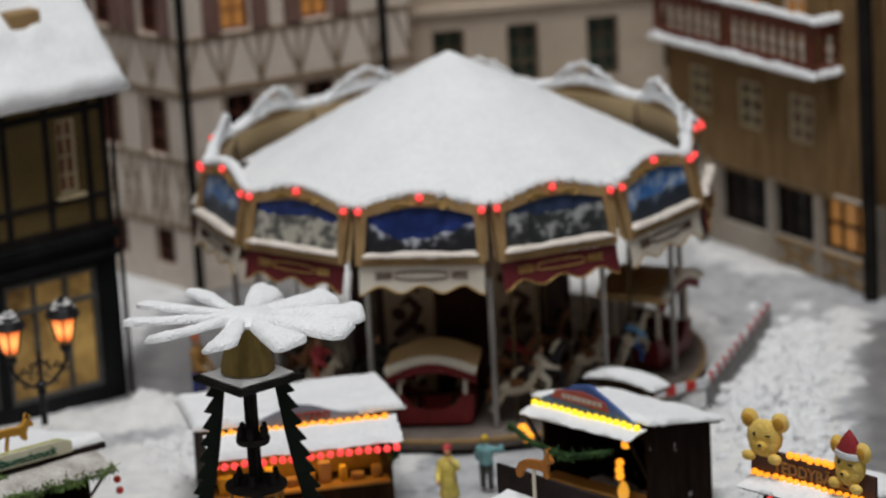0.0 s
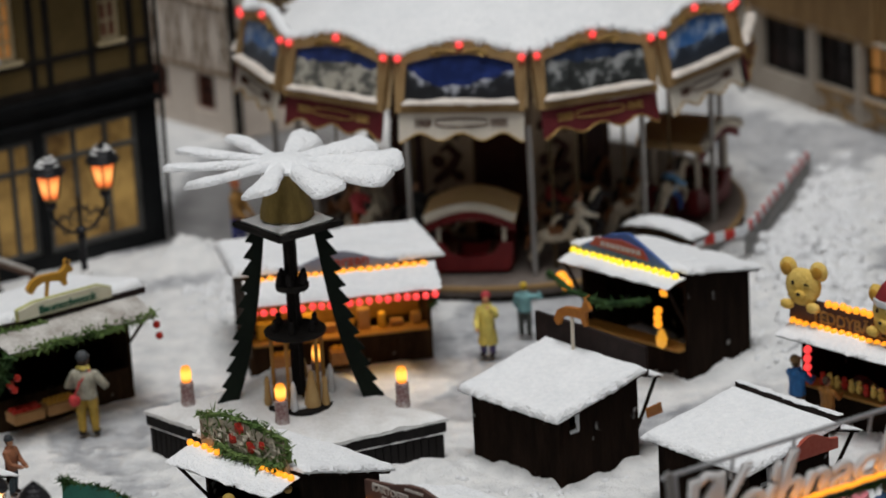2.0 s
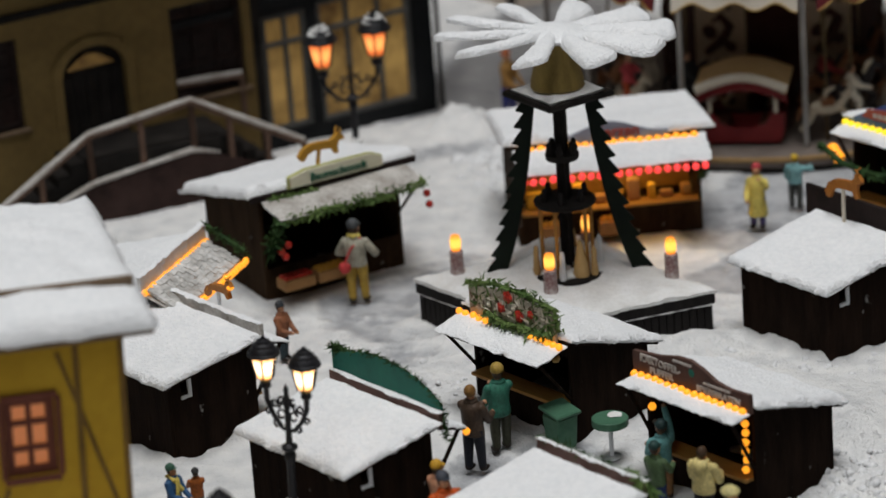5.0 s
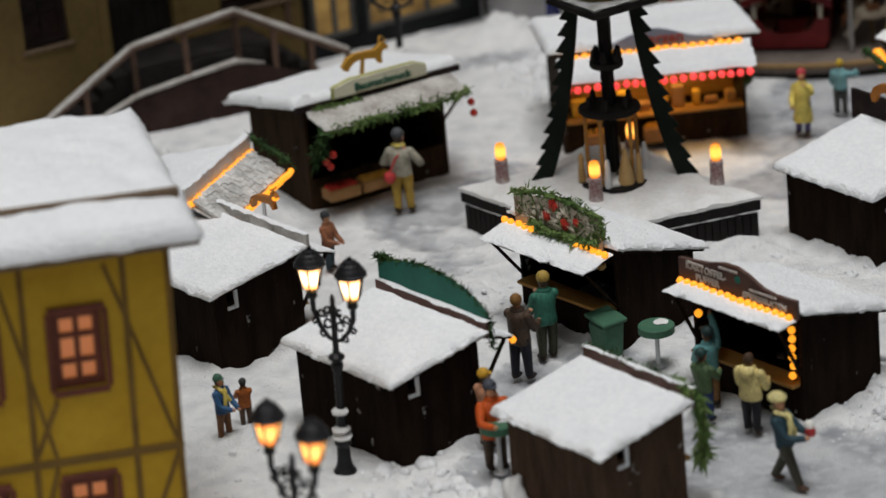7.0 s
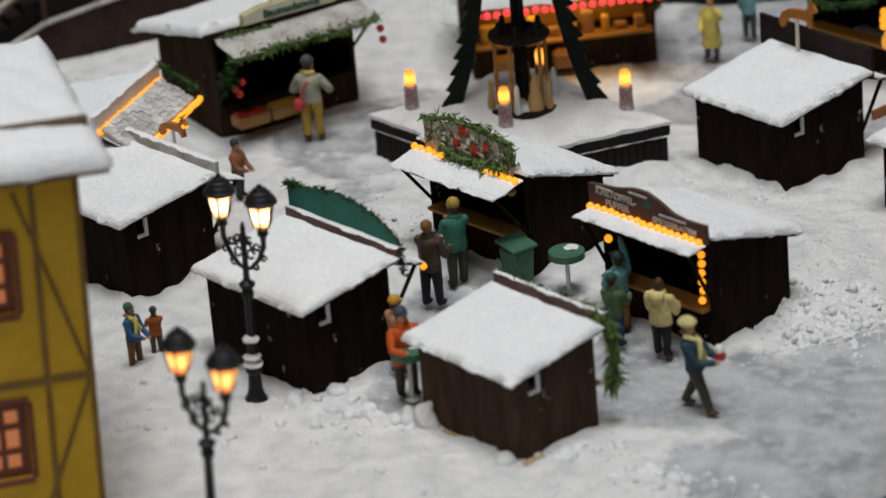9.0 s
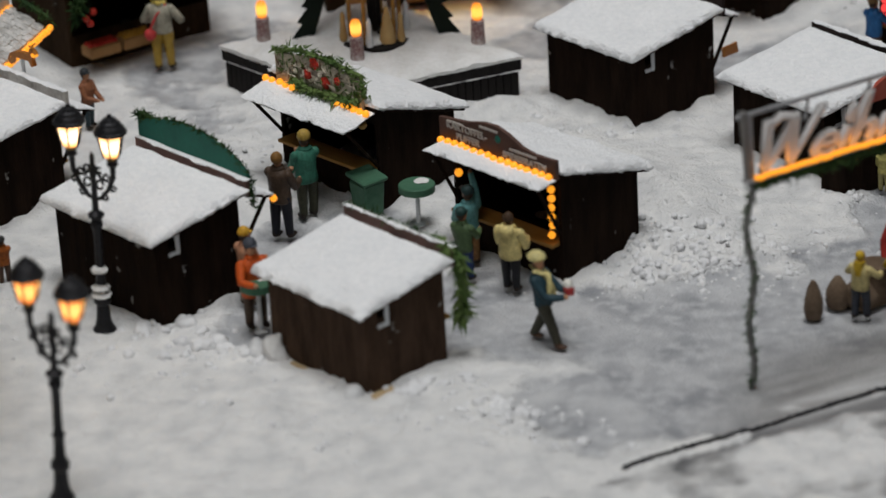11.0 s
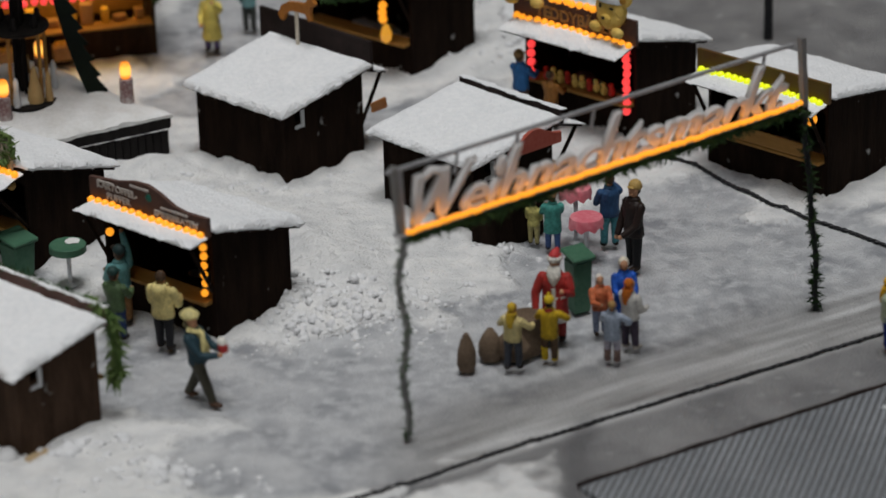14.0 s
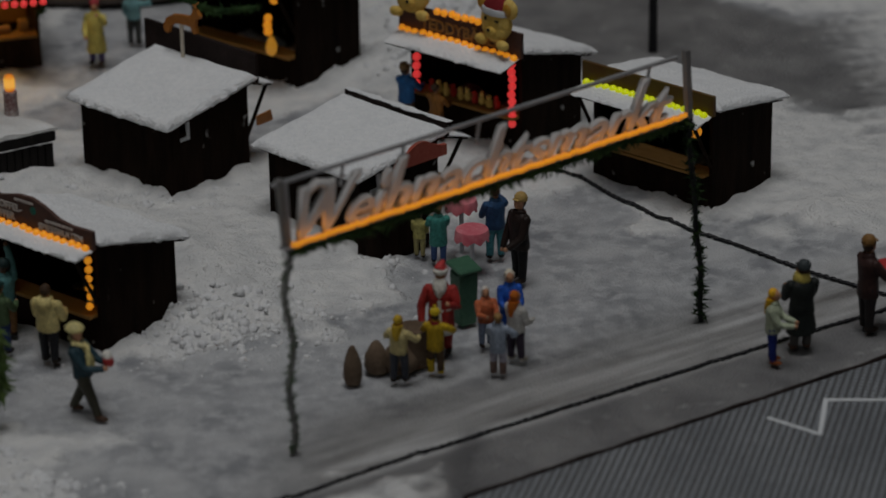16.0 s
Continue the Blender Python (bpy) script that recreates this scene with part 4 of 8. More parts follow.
    tube(bm, [(2.4, -0.3, 0.0), (2.4, -0.3, 2.6)], 0.13, 8)
    part("street_post", bm, BEAM_BLACK, h)


def mustard_house():
    h = thing("house", at(-20.54 - 7.6 * math.sin(radians(2.4)), 53.37, 0.35) @ pose(0, 0, 0, 0, 2.4, 0) @ pose(0, 0, 0, 0, 0, 20), "mustard-yellow half-timbered house with snow-laden roof", "house")
    W = 9.3
    holes = []
    for x in (0.8, 2.9, 5.0, 7.0):
        holes += [(x, x + 0.95, 1.4, 2.95), (x, x + 0.95, 4.8, 6.35)]
    bm = bmesh.new()
    wall_with_holes(bm, W, -0.8, 7.6, 0.35, holes)
    part("wall", bm, YELLOW_WALL, h)
    for q in ((W - 0.3, W, 0.35, 5.2, -0.8, 7.6), (0, 0.3, 0.35, 5.2, -0.8, 7.6), (0.3, W - 0.3, 4.9, 5.2, -0.8, 7.6)):
        part("side_wall", box(bmesh.new(), *q), YELLOW_WALL, h)
    for a, b, c, d in holes:
        window(h, a, b, c, d, 0.08, 2, 3, RED_FRAME, DUSK_PANE, fr=0.16, bar=0.1)
        beams(h, [(a - 0.05, c - 0.06, b + 0.05, c - 0.06, 0.12), (a - 0.06, c, a - 0.06, d, 0.1), (b + 0.06, c, b + 0.06, d, 0.1), (a - 0.05, d + 0.06, b + 0.05, d + 0.06, 0.12)], RED_FRAME, y=-0.07)
    bars = [(0, 3.35, W, 3.35, 0.16), (0, 7.4, W, 7.4, 0.2)]
    for x in (0.1, 2.3, 4.5, 6.5, 8.4, W - 0.06):
        bars.append((x, 0, x, 7.5, 0.11))
    for x in (0.15, 2.4, 4.6, 6.5):
        bars += [(x, 3.45, x + 0.5, 4.6, 0.09)]
    for a, b in ((0.1, 0.7), (1.85, 2.8), (3.95, 4.9), (6.05, 6.9), (8.05, 9.2)):
        bars += [(a, 7.2, b, 3.45, 0.08), (b, 3.25, a, 0.3, 0.08)]
    beams(h, bars, MUSTARD_BEAM, y=-0.04)
    # hipped roof under one bed of snow
    bm = bmesh.new()
    box(bm, -0.45, W + 0.5, -0.6, 5.8, 7.55, 7.68, 0.03)
    part("roof", bm, BEAM, h)
    bm = bmesh.new()
    w, d = W + 1.0, 6.5
    snow_sheet(bm, w, d, 0.4, 60, 40, 0.3, 0.07, 1.1)
    for v in bm.verts:
        if v.co.z > 0.02:
            v.co.z += 0.13 * max(0.0, min(v.co.x, w - v.co.x, v.co.y, d - v.co.y))
    bm.transform(Matrix.Translation((-0.47, -0.65, 7.68)))
    part("roof_snow", bm, SNOW, h, smooth=60)
    bm = bmesh.new()
    box(bm, -0.3, W + 0.35, 0.5, 0.62, 8.0, 8.3, 0.02)
    part("snow_guard", bm, BEAM, h)


def far_house():
    """A dark timber house that stands on behind the downpipe."""
    h = thing("house", at(13.25, 96.25, 0, -58.5), "dark brown timber house beside the balcony house", "house")
    hole = [(1.0, 2.1, 1.0, 3.2), (1.0, 2.1, 5.2, 7.4), (3.6, 4.7, 1.0, 3.2), (3.6, 4.7, 5.2, 7.4)]
    bm = bmesh.new()
    wall_with_holes(bm, 6.5, 0, 11.5, 0.35, hole)
    part("wall", bm, BROWN_WALL, h)
    part("rear_wall", box(bmesh.new(), 0, 6.5, 0.6, 4, 0, 11.5), BROWN_WALL, h)
    for a, b, c, d in hole:
        window(h, a, b, c, d, 0.12, 2, 3, CREAM, DARK_ROOM)


far_house()
left_shop_house()
stair_house()
front_stairs()
timber_house()
stone_house()
balcony_house()
mustard_house()
marking([(12.62, 58.4), (13.46, 57.58), (13.9, 59.03), (15.8, 58.75)])

# ---- market huts ----
BULB = bmesh.new()
ell(BULB, (0, 0, 0), 0.085, 8)
BULB.transform(Matrix.Scale(S, 4))
BULB_MESHES = {}
for key, m in (("amber", AMBER), ("yellow", YELLOW), ("lime", LIME), ("red", REDB)):
    me = bpy.data.meshes.new("bulb")
    BULB.to_mesh(me)
    me.materials.append(m)
    for f in me.polygons:
        f.use_smooth = True
    BULB_MESHES[key] = me
BULB.free()


def bulbs(parent, key, a, b, n, size=1.0):
    """A row of n small bulbs from a to b."""
    for i in range(n):
        t = i / max(1, n - 1)
        ob = new("bulb", BULB_MESHES[key])
        ob.parent = parent
        j = RND.uniform(-0.012, 0.012)
        ob.matrix_basis = Matrix.Translation([(a[k] + (b[k] - a[k]) * t + j) * S for k in range(3)]) @ Matrix.Scale(size, 4)


def sprigs(bm, path, n, length, spread, mi=0, droop=0.3):
    """Needled twigs along a path: small flat blades in all directions."""
    P = [Vector(p) for p in path]
    seg = [(P[i + 1] - P[i]).length for i in range(len(P) - 1)]
    tot = sum(seg)
    for _ in range(n):
        d = RND.random() * tot
        for i, s in enumerate(seg):
            if d <= s:
                break
            d -= s
        base = P[i].lerp(P[i + 1], min(1, d / max(s, 1e-6))) + Vector([RND.gauss(0, spread * 0.4) for _ in range(3)])
        v = Vector((RND.gauss(0, 1), RND.gauss(0, 1), RND.gauss(-droop, 0.8))).normalized() * length * RND.uniform(0.5, 1.3)
        w = v.cross(Vector((RND.gauss(0, 1), RND.gauss(0, 1), RND.gauss(0, 1)))).normalized() * length * 0.16
        a, b, c = bm.verts.new(base - w), bm.verts.new(base + w), bm.verts.new(base + v)
        bm.faces.new((a, b, c)).material_index = mi
    return bm


def garland(parent, path, n=260, length=0.22, spread=0.16, m=None, name="garland", r=0.07):
    bm = bmesh.new()
    tube(bm, path, r, 6)
    sprigs(bm, path, n, length, spread)
    return part(name, bm, m or FIR, parent)


def planks(bm, x0, x1, y0, y1, z0, z1, n, along="x", gap=0.012, lean=None):
    """A boarded wall of n upright planks; lean gives the top height at either end."""
    for i in range(n):
        t0, t1 = i / n, (i + 1) / n
        d = RND.uniform(-0.012, 0.012)
        ta = z1 if lean is None else lean[0] + (lean[1] - lean[0]) * t0
        tb = z1 if lean is None else lean[0] + (lean[1] - lean[0]) * t1
        if along == "x":
            a, b = x0 + (x1 - x0) * t0 + gap, x0 + (x1 - x0) * t1 - gap
            prism(bm, [(a, z0), (b, z0), (b, tb), (a, ta)], y0 + d, y1 + d)
        else:
            a, b = y0 + (y1 - y0) * t0 + gap, y0 + (y1 - y0) * t1 - gap
            prism(bm, [(a, z0), (b, z0), (b, tb), (a, ta)], x0 + d, x1 + d, m=Matrix(((0, 1, 0, 0), (1, 0, 0, 0), (0, 0, 1, 0), (0, 0, 0, 1))))
    return bm


def hut(x, y, ang, label, W=3.2, D=2.3, hf=2.45, hb=1.8, wood=None, header=0.42, header_mat=None, header_shape=None, awning=0.75, tilt=18, header_snow=True, roof_over=(0.12, 0.18, 0.16), snow=0.16, seed=1.0, notch=True, counter=True, z=0.0, roof_mat=None, awning_mat=None, struts=True):
    """A market hut: boarded walls, an open front with counter, a lean-to roof under snow, a sign board over the front, a flap awning on struts."""
    wood = wood or HUT
    h = thing("market_hut", at(x, y, z, ang), label, "market hut", "market huts")
    t = 0.09
    bm = bmesh.new()
    box(bm, -W / 2, W / 2, D - t, D, 0, hb, 0.012)
    part("back_wall", bm, wood, h)
    for s in (-1, 1):
        bm = bmesh.new()
        xa = W / 2 - t if s > 0 else -W / 2
        top_b = hb - (0.02 if s > 0 or not notch else 0.0)
        out = [(0, 0), (D - t, 0), (D - t, top_b)] + ([(D - 0.34, top_b + 0.02), (D - 0.36, top_b - 0.26), (D - 0.62, top_b - 0.2), (D - 0.64, top_b + 0.08)] if notch and s < 0 else []) + [(0, hf)]
        prism(bm, out, xa, xa + t, m=Matrix(((0, 1, 0, 0), (1, 0, 0, 0), (0, 0, 1, 0), (0, 0, 0, 1))))
        part("side_wall", bm, wood, h)
    bm = bmesh.new()
    box(bm, -W / 2 + t, W / 2 - t, 0, t, 0, 0.85, 0.012)
    part("front_wall", bm, wood, h)
    bm = bmesh.new()
    box(bm, -W / 2 + t, W / 2 - t, 0.02, t, hf - 0.35, hf, 0.01)
    part("lintel", bm, wood, h)
    bm = bmesh.new()
    box(bm, -W / 2 + t, W / 2 - t, t, D - t, 0.0, 0.06)
    part("hut_floor", bm, wood, h)
    if counter:
        bm = bmesh.new()
        box(bm, -W / 2 + t, W / 2 - t, -0.22, 0.3, 0.85, 0.93, 0.015)
        part("counter", bm, COUNTER, h)
    if notch:
        bm = bmesh.new()
        box(bm, -W / 2 - 0.04, -W / 2 + 0.03, D - 0.63, D - 0.54, hb - 0.42, hb + 0.22, 0.01)
        box(bm, -W / 2 - 0.03, -W / 2 + 0.03, D - 0.54, D - 0.34, hb - 0.42, hb - 0.33, 0.01)
        part("roof_bracket", bm, WHITE_PLASTIC, h)
    # roof
    of, ob_, os = roof_over
    slope = math.atan2(hf - hb, D)
    ln = (D + of + ob_) / math.cos(slope)
    bm = bmesh.new()
    box(bm, -W / 2 - os, W / 2 + os, 0, ln, 0, 0.08, 0.015)
    rm = Matrix.Translation((0, -of, hf + of * math.tan(slope) + 0.01)) @ Matrix.Rotation(-slope, 4, "X")
    bm.transform(rm)
    part("roof", bm, roof_mat or wood, h)
    bm = bmesh.new()
    snow_sheet(bm, W + 2 * os + 0.06, ln + 0.05, snow, 60, 44, 0.13, 0.035, seed)
    bm.transform(rm @ Matrix.Translation((-W / 2 - os - 0.03, 0.0, 0.08)))
    part("roof_snow", bm, SNOW, h, smooth=60)
    # sign board over the front edge
    zf = hf + of * math.tan(slope)
    if header:
        bm = bmesh.new()
        hw = W / 2 + os
        pts = header_shape or [(-hw, 0), (hw, 0), (hw, header), (-hw, header)]
        prism(bm, [(px, zf + pz - 0.02) for px, pz in pts], -of - 0.1, -of - 0.01)
        part("sign_board", bm, header_mat or BOARD, h)
        if header_snow and not header_shape:
            bm = bmesh.new()
            snow_sheet(bm, 2 * hw, 0.1, 0.026, 60, 4, 0.05, 0.02, seed + 4)
            bm.transform(Matrix.Translation((-hw, -of - 0.11, zf + header - 0.02)))
            part("sign_snow", bm, SNOW, h, smooth=60)
    if awning:
        am = Matrix.Translation((0, -of - 0.06, zf - 0.1)) @ Matrix.Rotation(radians(tilt), 4, "X")
        bm = bmesh.new()
        box(bm, -W / 2 - 0.05, W / 2 + 0.05, -awning, 0, 0, 0.06, 0.012, m=am)
        aw = part("awning", bm, wood, h)
        bm = bmesh.new()
        snow_sheet(bm, W + 0.12, awning + 0.02, 0.07, 30, 8, 0.1, 0.03, seed + 9)
        bm.transform(am @ Matrix.Translation((-W / 2 - 0.06, -awning - 0.01, 0.06)))
        part("awning_snow", bm, awning_mat or SNOW, aw, smooth=60)
        tip = am @ Vector((0, -awning * 0.85, 0))
        for s in (-1, 1) if struts else ():
            bm = bmesh.new()
            tube(bm, [(s * (W / 2 - 0.05), 0.0, zf - 1.35), (s * (W / 2 - 0.05), tip.y, tip.z)], 0.045, 6)
            part("strut", bm, wood, h)
    h["zf"] = zf
    return h, zf, of


def arch_board(hw, h0, h1):
    """The outline of a board with a raised, wavy middle."""
    pts = [(-hw, 0), (hw, 0)]
    for i in range(17):
        u = 1 - 2 * i / 16
        pts.append((hw * u, h0 + (h1 - h0) * (0.5 + 0.5 * math.cos(math.pi * u)) ** 1.3))
    return pts


def reindeer(parent, m, mats, name="reindeer_sign", pole=0.75):
    bm = bmesh.new()
    body = [(-0.6, -0.36), (-0.68, -0.2), (-0.54, 0.12), (-0.28, 0.29), (0.08, 0.35), (0.34, 0.37), (0.48, 0.5), (0.54, 0.68), (0.66, 0.63), (0.79, 0.47), (0.75, 0.38), (0.61, 0.36),
            (0.58, 0.1), (0.63, -0.13), (0.53, -0.17), (0.4, 0.05), (0.15, 0.05), (-0.2, 0.02), (-0.38, -0.12), (-0.5, -0.38)]
    prism(bm, body, -0.07, 0.07)
    tube(bm, [(0.6, 0, 0.55), (0.52, 0.05, 0.75), (0.62, 0.1, 0.86)], 0.03, 5)
    tube(bm, [(0.6, 0, 0.55), (0.66, -0.06, 0.74), (0.58, -0.1, 0.84)], 0.03, 5)
    ob = part(name, bm, mats[0], parent, at=m)
    if pole:
        bm = bmesh.new()
        tube(bm, [(0, 0, -pole), (0, 0, 0.1)], 0.06, 6)
        part("pole", bm, mats[1], ob)
    return ob


REIN = mat("orange_brown_enamel", (0.3, 0.1, 0.015), 0.45, second=(0.5, 0.2, 0.04))
REIN_Y = mat("yellow_brown_enamel", (0.42, 0.2, 0.02), 0.45, second=(0.55, 0.3, 0.05))
LETTER = mat("pale_lettering", (0.5, 0.46, 0.42), 0.6, var=0.1)
LETTER_G = mat("dark_green_lettering", (0.02, 0.1, 0.06), 0.6, var=0.1)
SIGN_BROWN = mat("brown_chalk_sign", (0.07, 0.037, 0.03), 0.7, second=(0.12, 0.065, 0.05))
SIGN_CREAM = mat("cream_yellow_sign", (0.6, 0.57, 0.42), 0.6, second=(0.7, 0.68, 0.54))
SIGN_BLUE = mat("blue_red_sign", (0.05, 0.1, 0.3), 0.5, second=(0.12, 0.2, 0.42), scale=1.5)
SIGN_RED = mat("faded_red_sign", (0.35, 0.06, 0.04), 0.5, second=(0.45, 0.12, 0.08))
SIGN_ROSE = mat("rose_winter_sign", (0.24, 0.19, 0.13), 0.6, second=(0.74, 0.68, 0.56), scale=3.2, fine=0.2)
GOODS_Y = mat("honey_yellow_goods", (0.55, 0.3, 0.02), 0.5, second=(0.7, 0.42, 0.05), scale=3)
GOODS_R = mat("red_goods", (0.4, 0.02, 0.015), 0.4, second=(0.55, 0.05, 0.03))
CRATE = mat("fruit_crate_wood", (0.28, 0.14, 0.05), 0.7, second=(0.4, 0.22, 0.09))
TEDDY = mat("honey_teddy_fur", (0.66, 0.42, 0.08), 0.9, second=(0.8, 0.58, 0.18), scale=6, bump=0.6)
GREEN_RIM = mat("green_sign_rim", (0.42, 0.42, 0.16), 0.6)

STAR_GLASS = glow("amber_star_glass", (0.9, 0.4, 0.04), 0.7)

# huts seen from behind, their fronts towards the middle of the square
nh, zf, of = hut(-3.76, 61.0, 134, "dark brown market hut seen from behind, snow roof, plum-brown board", W=2.9, D=2.1, hf=2.08, hb=1.78, wood=WORN_BROWN, awning=0.0, seed=2.1)
bm = bmesh.new()
sprigs(bm, [(-1.45, -0.1, 2.55), (-1.62, -0.25, 2.3), (-1.68, -0.32, 1.8), (-1.62, -0.34, 1.2), (-1.55, -0.3, 0.85)], 330, 0.32, 0.1, droop=1.6)
part("hanging_fir_bough", bm, FIR_LIGHT, nh, "bright green hanging fir twigs")
bm = bmesh.new()
box(bm, -1.72, 1.2, 0.2, 2.22, -0.08, 0.05, 0.015)
part("base_board", bm, PLY, nh, "tan card base board under the hut")
garland(nh, [(-1.6, -0.2, 2.52), (0, -0.2, 2.52), (1.6, -0.2, 2.52)], 160, 0.16, 0.06, r=0.02)
gh, zf, of = hut(-8.23, 64.65, 135, "dark market hut seen from behind, snow roof, tall green arched sign", W=3.3, D=2.25, hf=2.22, hb=1.92, seed=5.4, header=0.36)
GH_TOP = [(-1.78, 0.14), (-1.45, 0.36), (-1.14, 0.5), (-0.75, 0.61), (-0.35, 0.68), (0.25, 0.72), (0.8, 0.67), (1.3, 0.56), (1.78, 0.45)]
bm = bmesh.new()
prism(bm, [(1.78, zf + 0.25), (-1.78, zf + 0.25)] + [(a, zf + 0.3 + b) for a, b in GH_TOP], -of - 0.16, -of - 0.1)
part("green_sign", bm, GREEN_BOARD, gh, smooth=20)
bm = bmesh.new()
sprigs(bm, [(a, -of - 0.13, zf + 0.3 + b) for a, b in GH_TOP], 420, 0.13, 0.05, droop=-0.3)
sprigs(bm, [(1.5, -of - 0.13, zf + 0.8), (1.8, -of - 0.13, zf + 0.85)], 120, 0.17, 0.1, droop=-0.5)
sprigs(bm, [(-1.8, -of - 0.13, zf + 0.4), (-1.84, -of - 0.16, zf - 0.3)], 110, 0.15, 0.06)
part("garland", bm, FIR, gh)
bulbs(gh, "amber", (-1.66, -0.95, 1.85), (-1.66, -0.95, 1.85), 1)
lb, zf, of = hut(-12.62, 69.84, 135, "dark market hut with snow roof, seen from behind", W=3.3, D=2.4, hf=2.2, hb=1.9, seed=9.2, header_mat=THIN_SNOW)
r = reindeer(lb, at(-0.1, -0.3, zf + 0.72, 180) @ Matrix.Diagonal((0.72, 0.8, 0.52, 1)), (REIN, WHITE_PLASTIC), pole=0.9)
bulbs(r, "amber", (-0.5, 0.0, -0.05), (-0.3, 0.0, 0.0), 2, 1.0)
bulbs(r, "amber", (0.7, 0.0, 0.42), (0.7, 0.0, 0.42), 1, 1.4)
ch, zf, of = hut(2.26, 74.25, 132, "dark brown market hut with snow roof, dark board and reindeer sign", W=2.95, D=2.55, hf=2.1, hb=1.72, seed=12.5, header=0.75, header_shape=[(-1.65, 0), (2.05, 0), (2.05, 0.75), (-1.65, 0.7)], header_mat=BOARD_DARK, awning=0.6)
reindeer(ch, at(0.5, 0.12, zf + 1.0, 180) @ Matrix.Diagonal((0.85, 0.75, 0.75, 1)), (REIN, CREAM), pole=1.75)
bm = bmesh.new()
prism(bm, [(-0.5, 0.0), (0.5, 0.1), (0.55, 0.5), (-0.4, 0.45)], -0.04, 0.04)
part("painted_flap", bm, REIN, ch, "small painted side flap", at=at(-1.62, -0.4, 1.0, 100) @ Matrix.Scale(0.6, 4))
sb, zf, of = hut(6.38, 70.8, 130, "dark market hut with broad snow roof and dark board", W=2.9, D=2.5, hf=1.9, hb=1.6, seed=15.7, header=0.35, header_mat=BOARD_DARK, awning=0.8)
bm = bmesh.new()
prism(bm, arch_board(0.75, 0.25, 0.5), -0.05, 0.05)
part("red_sign", bm, SIGN_RED, sb, "small arched red-brown sign", at=(at(6.38, 70.8, 0, 130).inverted() @ at(6.85, 69.0, 1.58, 35)))

# block added to fill the dark patch beside the hut
bx = thing("dark_block", at(6.1, 67.75, 0, 40), "low dark block with a top board beside a market hut", "box")
bm = bmesh.new()
box(bm, -0.75, 0.75, -0.4, 0.4, 0.0, 0.95, 0.03)
part("body", bm, HUT, bx)
bm = bmesh.new()
box(bm, -0.8, 0.8, -0.45, 0.45, 0.95, 1.03, 0.02)
part("lid", bm, HUT_BROWN, bx)

# huts with lit fronts
kh, zf, of = hut(-1.52, 64.45, -45, "dark potato-pancake hut with lettered brown sign and amber bulbs", seed=3.7, header_shape=[(-1.72, 0), (1.72, 0), (1.72, 0.42), (1.1, 0.4), (0.75, 0.46), (0.35, 0.64), (0.0, 0.74), (-0.4, 0.72), (-0.9, 0.6), (-1.72, 0.52)], header_mat=SIGN_BROWN, awning=0.5, tilt=8)
bulbs(kh, "amber", (-1.62, -of - 0.16, zf + 0.02), (1.55, -of - 0.16, zf + 0.02), 17)
bulbs(kh, "amber", (1.42, -0.1, zf - 0.35), (1.42, -0.1, 1.12), 6)
bulbs(kh, "amber", (-1.35, -0.08, 2.1), (-1.35, -0.08, 1.75), 2, 1.1)
fy = -of - 0.115
for txt, sz, px, pz in (("KARTOFFEL-", 0.215, -0.88, 0.33), ("PUFFER", 0.215, -0.85, 0.12), ("SPIESSBRATEN", 0.2, 0.82, 0.1)):
    words(txt, sz, LETTER, kh, at(px, fy, zf + pz), depth=0.014, offset=0.003)
for px, pz, w in ((-0.2, 0.58, 0.55), (0.8, 0.3, 0.8), (-1.2, 0.46, 0.5)):
    bm = bmesh.new()
    for k in range(7):
        box(bm, px - w / 2 + w * k / 7, px - w / 2 + w * (k + 0.7) / 7, fy - 0.02, fy + 0.02, zf + pz, zf + pz + 0.045)
    part("unread_lettering", bm, LETTER, kh)
bm = bmesh.new()
ell(bm, (0.05, fy, zf + 0.45), (0.09, 0.02, 0.09), 8)
part("sign_emblem", bm, GREEN_BOARD, kh)

pf, zf, of = hut(-5.48, 68.62, -45, "dark market hut with rose-painted sign wrapped in fir", W=3.25, hf=2.35, hb=1.65, seed=6.3, header_shape=arch_board(1.4, 0.72, 0.86), header_mat=SIGN_ROSE, awning=0.85, tilt=12)
bulbs(pf, "amber", (-1.66, -of - 0.2, zf + 0.02), (-0.75, -of - 0.2, zf + 0.02), 5)
bulbs(pf, "amber", (0.75, -of - 0.2, zf + 0.02), (1.65, -of - 0.2, zf + 0.02), 6)
garland(pf, [(-1.5, -of - 0.06, zf + 0.7), (-0.6, -of - 0.06, zf + 0.9), (0.4, -of - 0.06, zf + 0.88), (1.4, -of - 0.06, zf + 0.78), (1.47, -of - 0.06, zf + 0.3)], 330, 0.2, 0.12, FIR_LIGHT, r=0.05)
garland(pf, [(-0.72, -of - 0.17, zf + 0.2), (-0.2, -of - 0.2, zf + 0.1), (0.7, -of - 0.18, zf + 0.12), (1.35, -of - 0.15, zf + 0.2)], 330, 0.24, 0.14, FIR_LIGHT)
for m, n in ((FIR_LIGHT, 70), (CREAM, 110), (BEAM, 40)):
    bm = bmesh.new()
    sprigs(bm, [(-1.2, -of - 0.14, zf + 0.3), (1.3, -of - 0.14, zf + 0.3), (1.2, -of - 0.14, zf + 0.55), (-1.2, -of - 0.14, zf + 0.55)], n, 0.3, 0.12, droop=-0.1)
    for v in bm.verts:
        v.co.y = -of - 0.13 + (v.co.y + of + 0.14) * 0.25
    part("twig_painting", bm, m, pf)
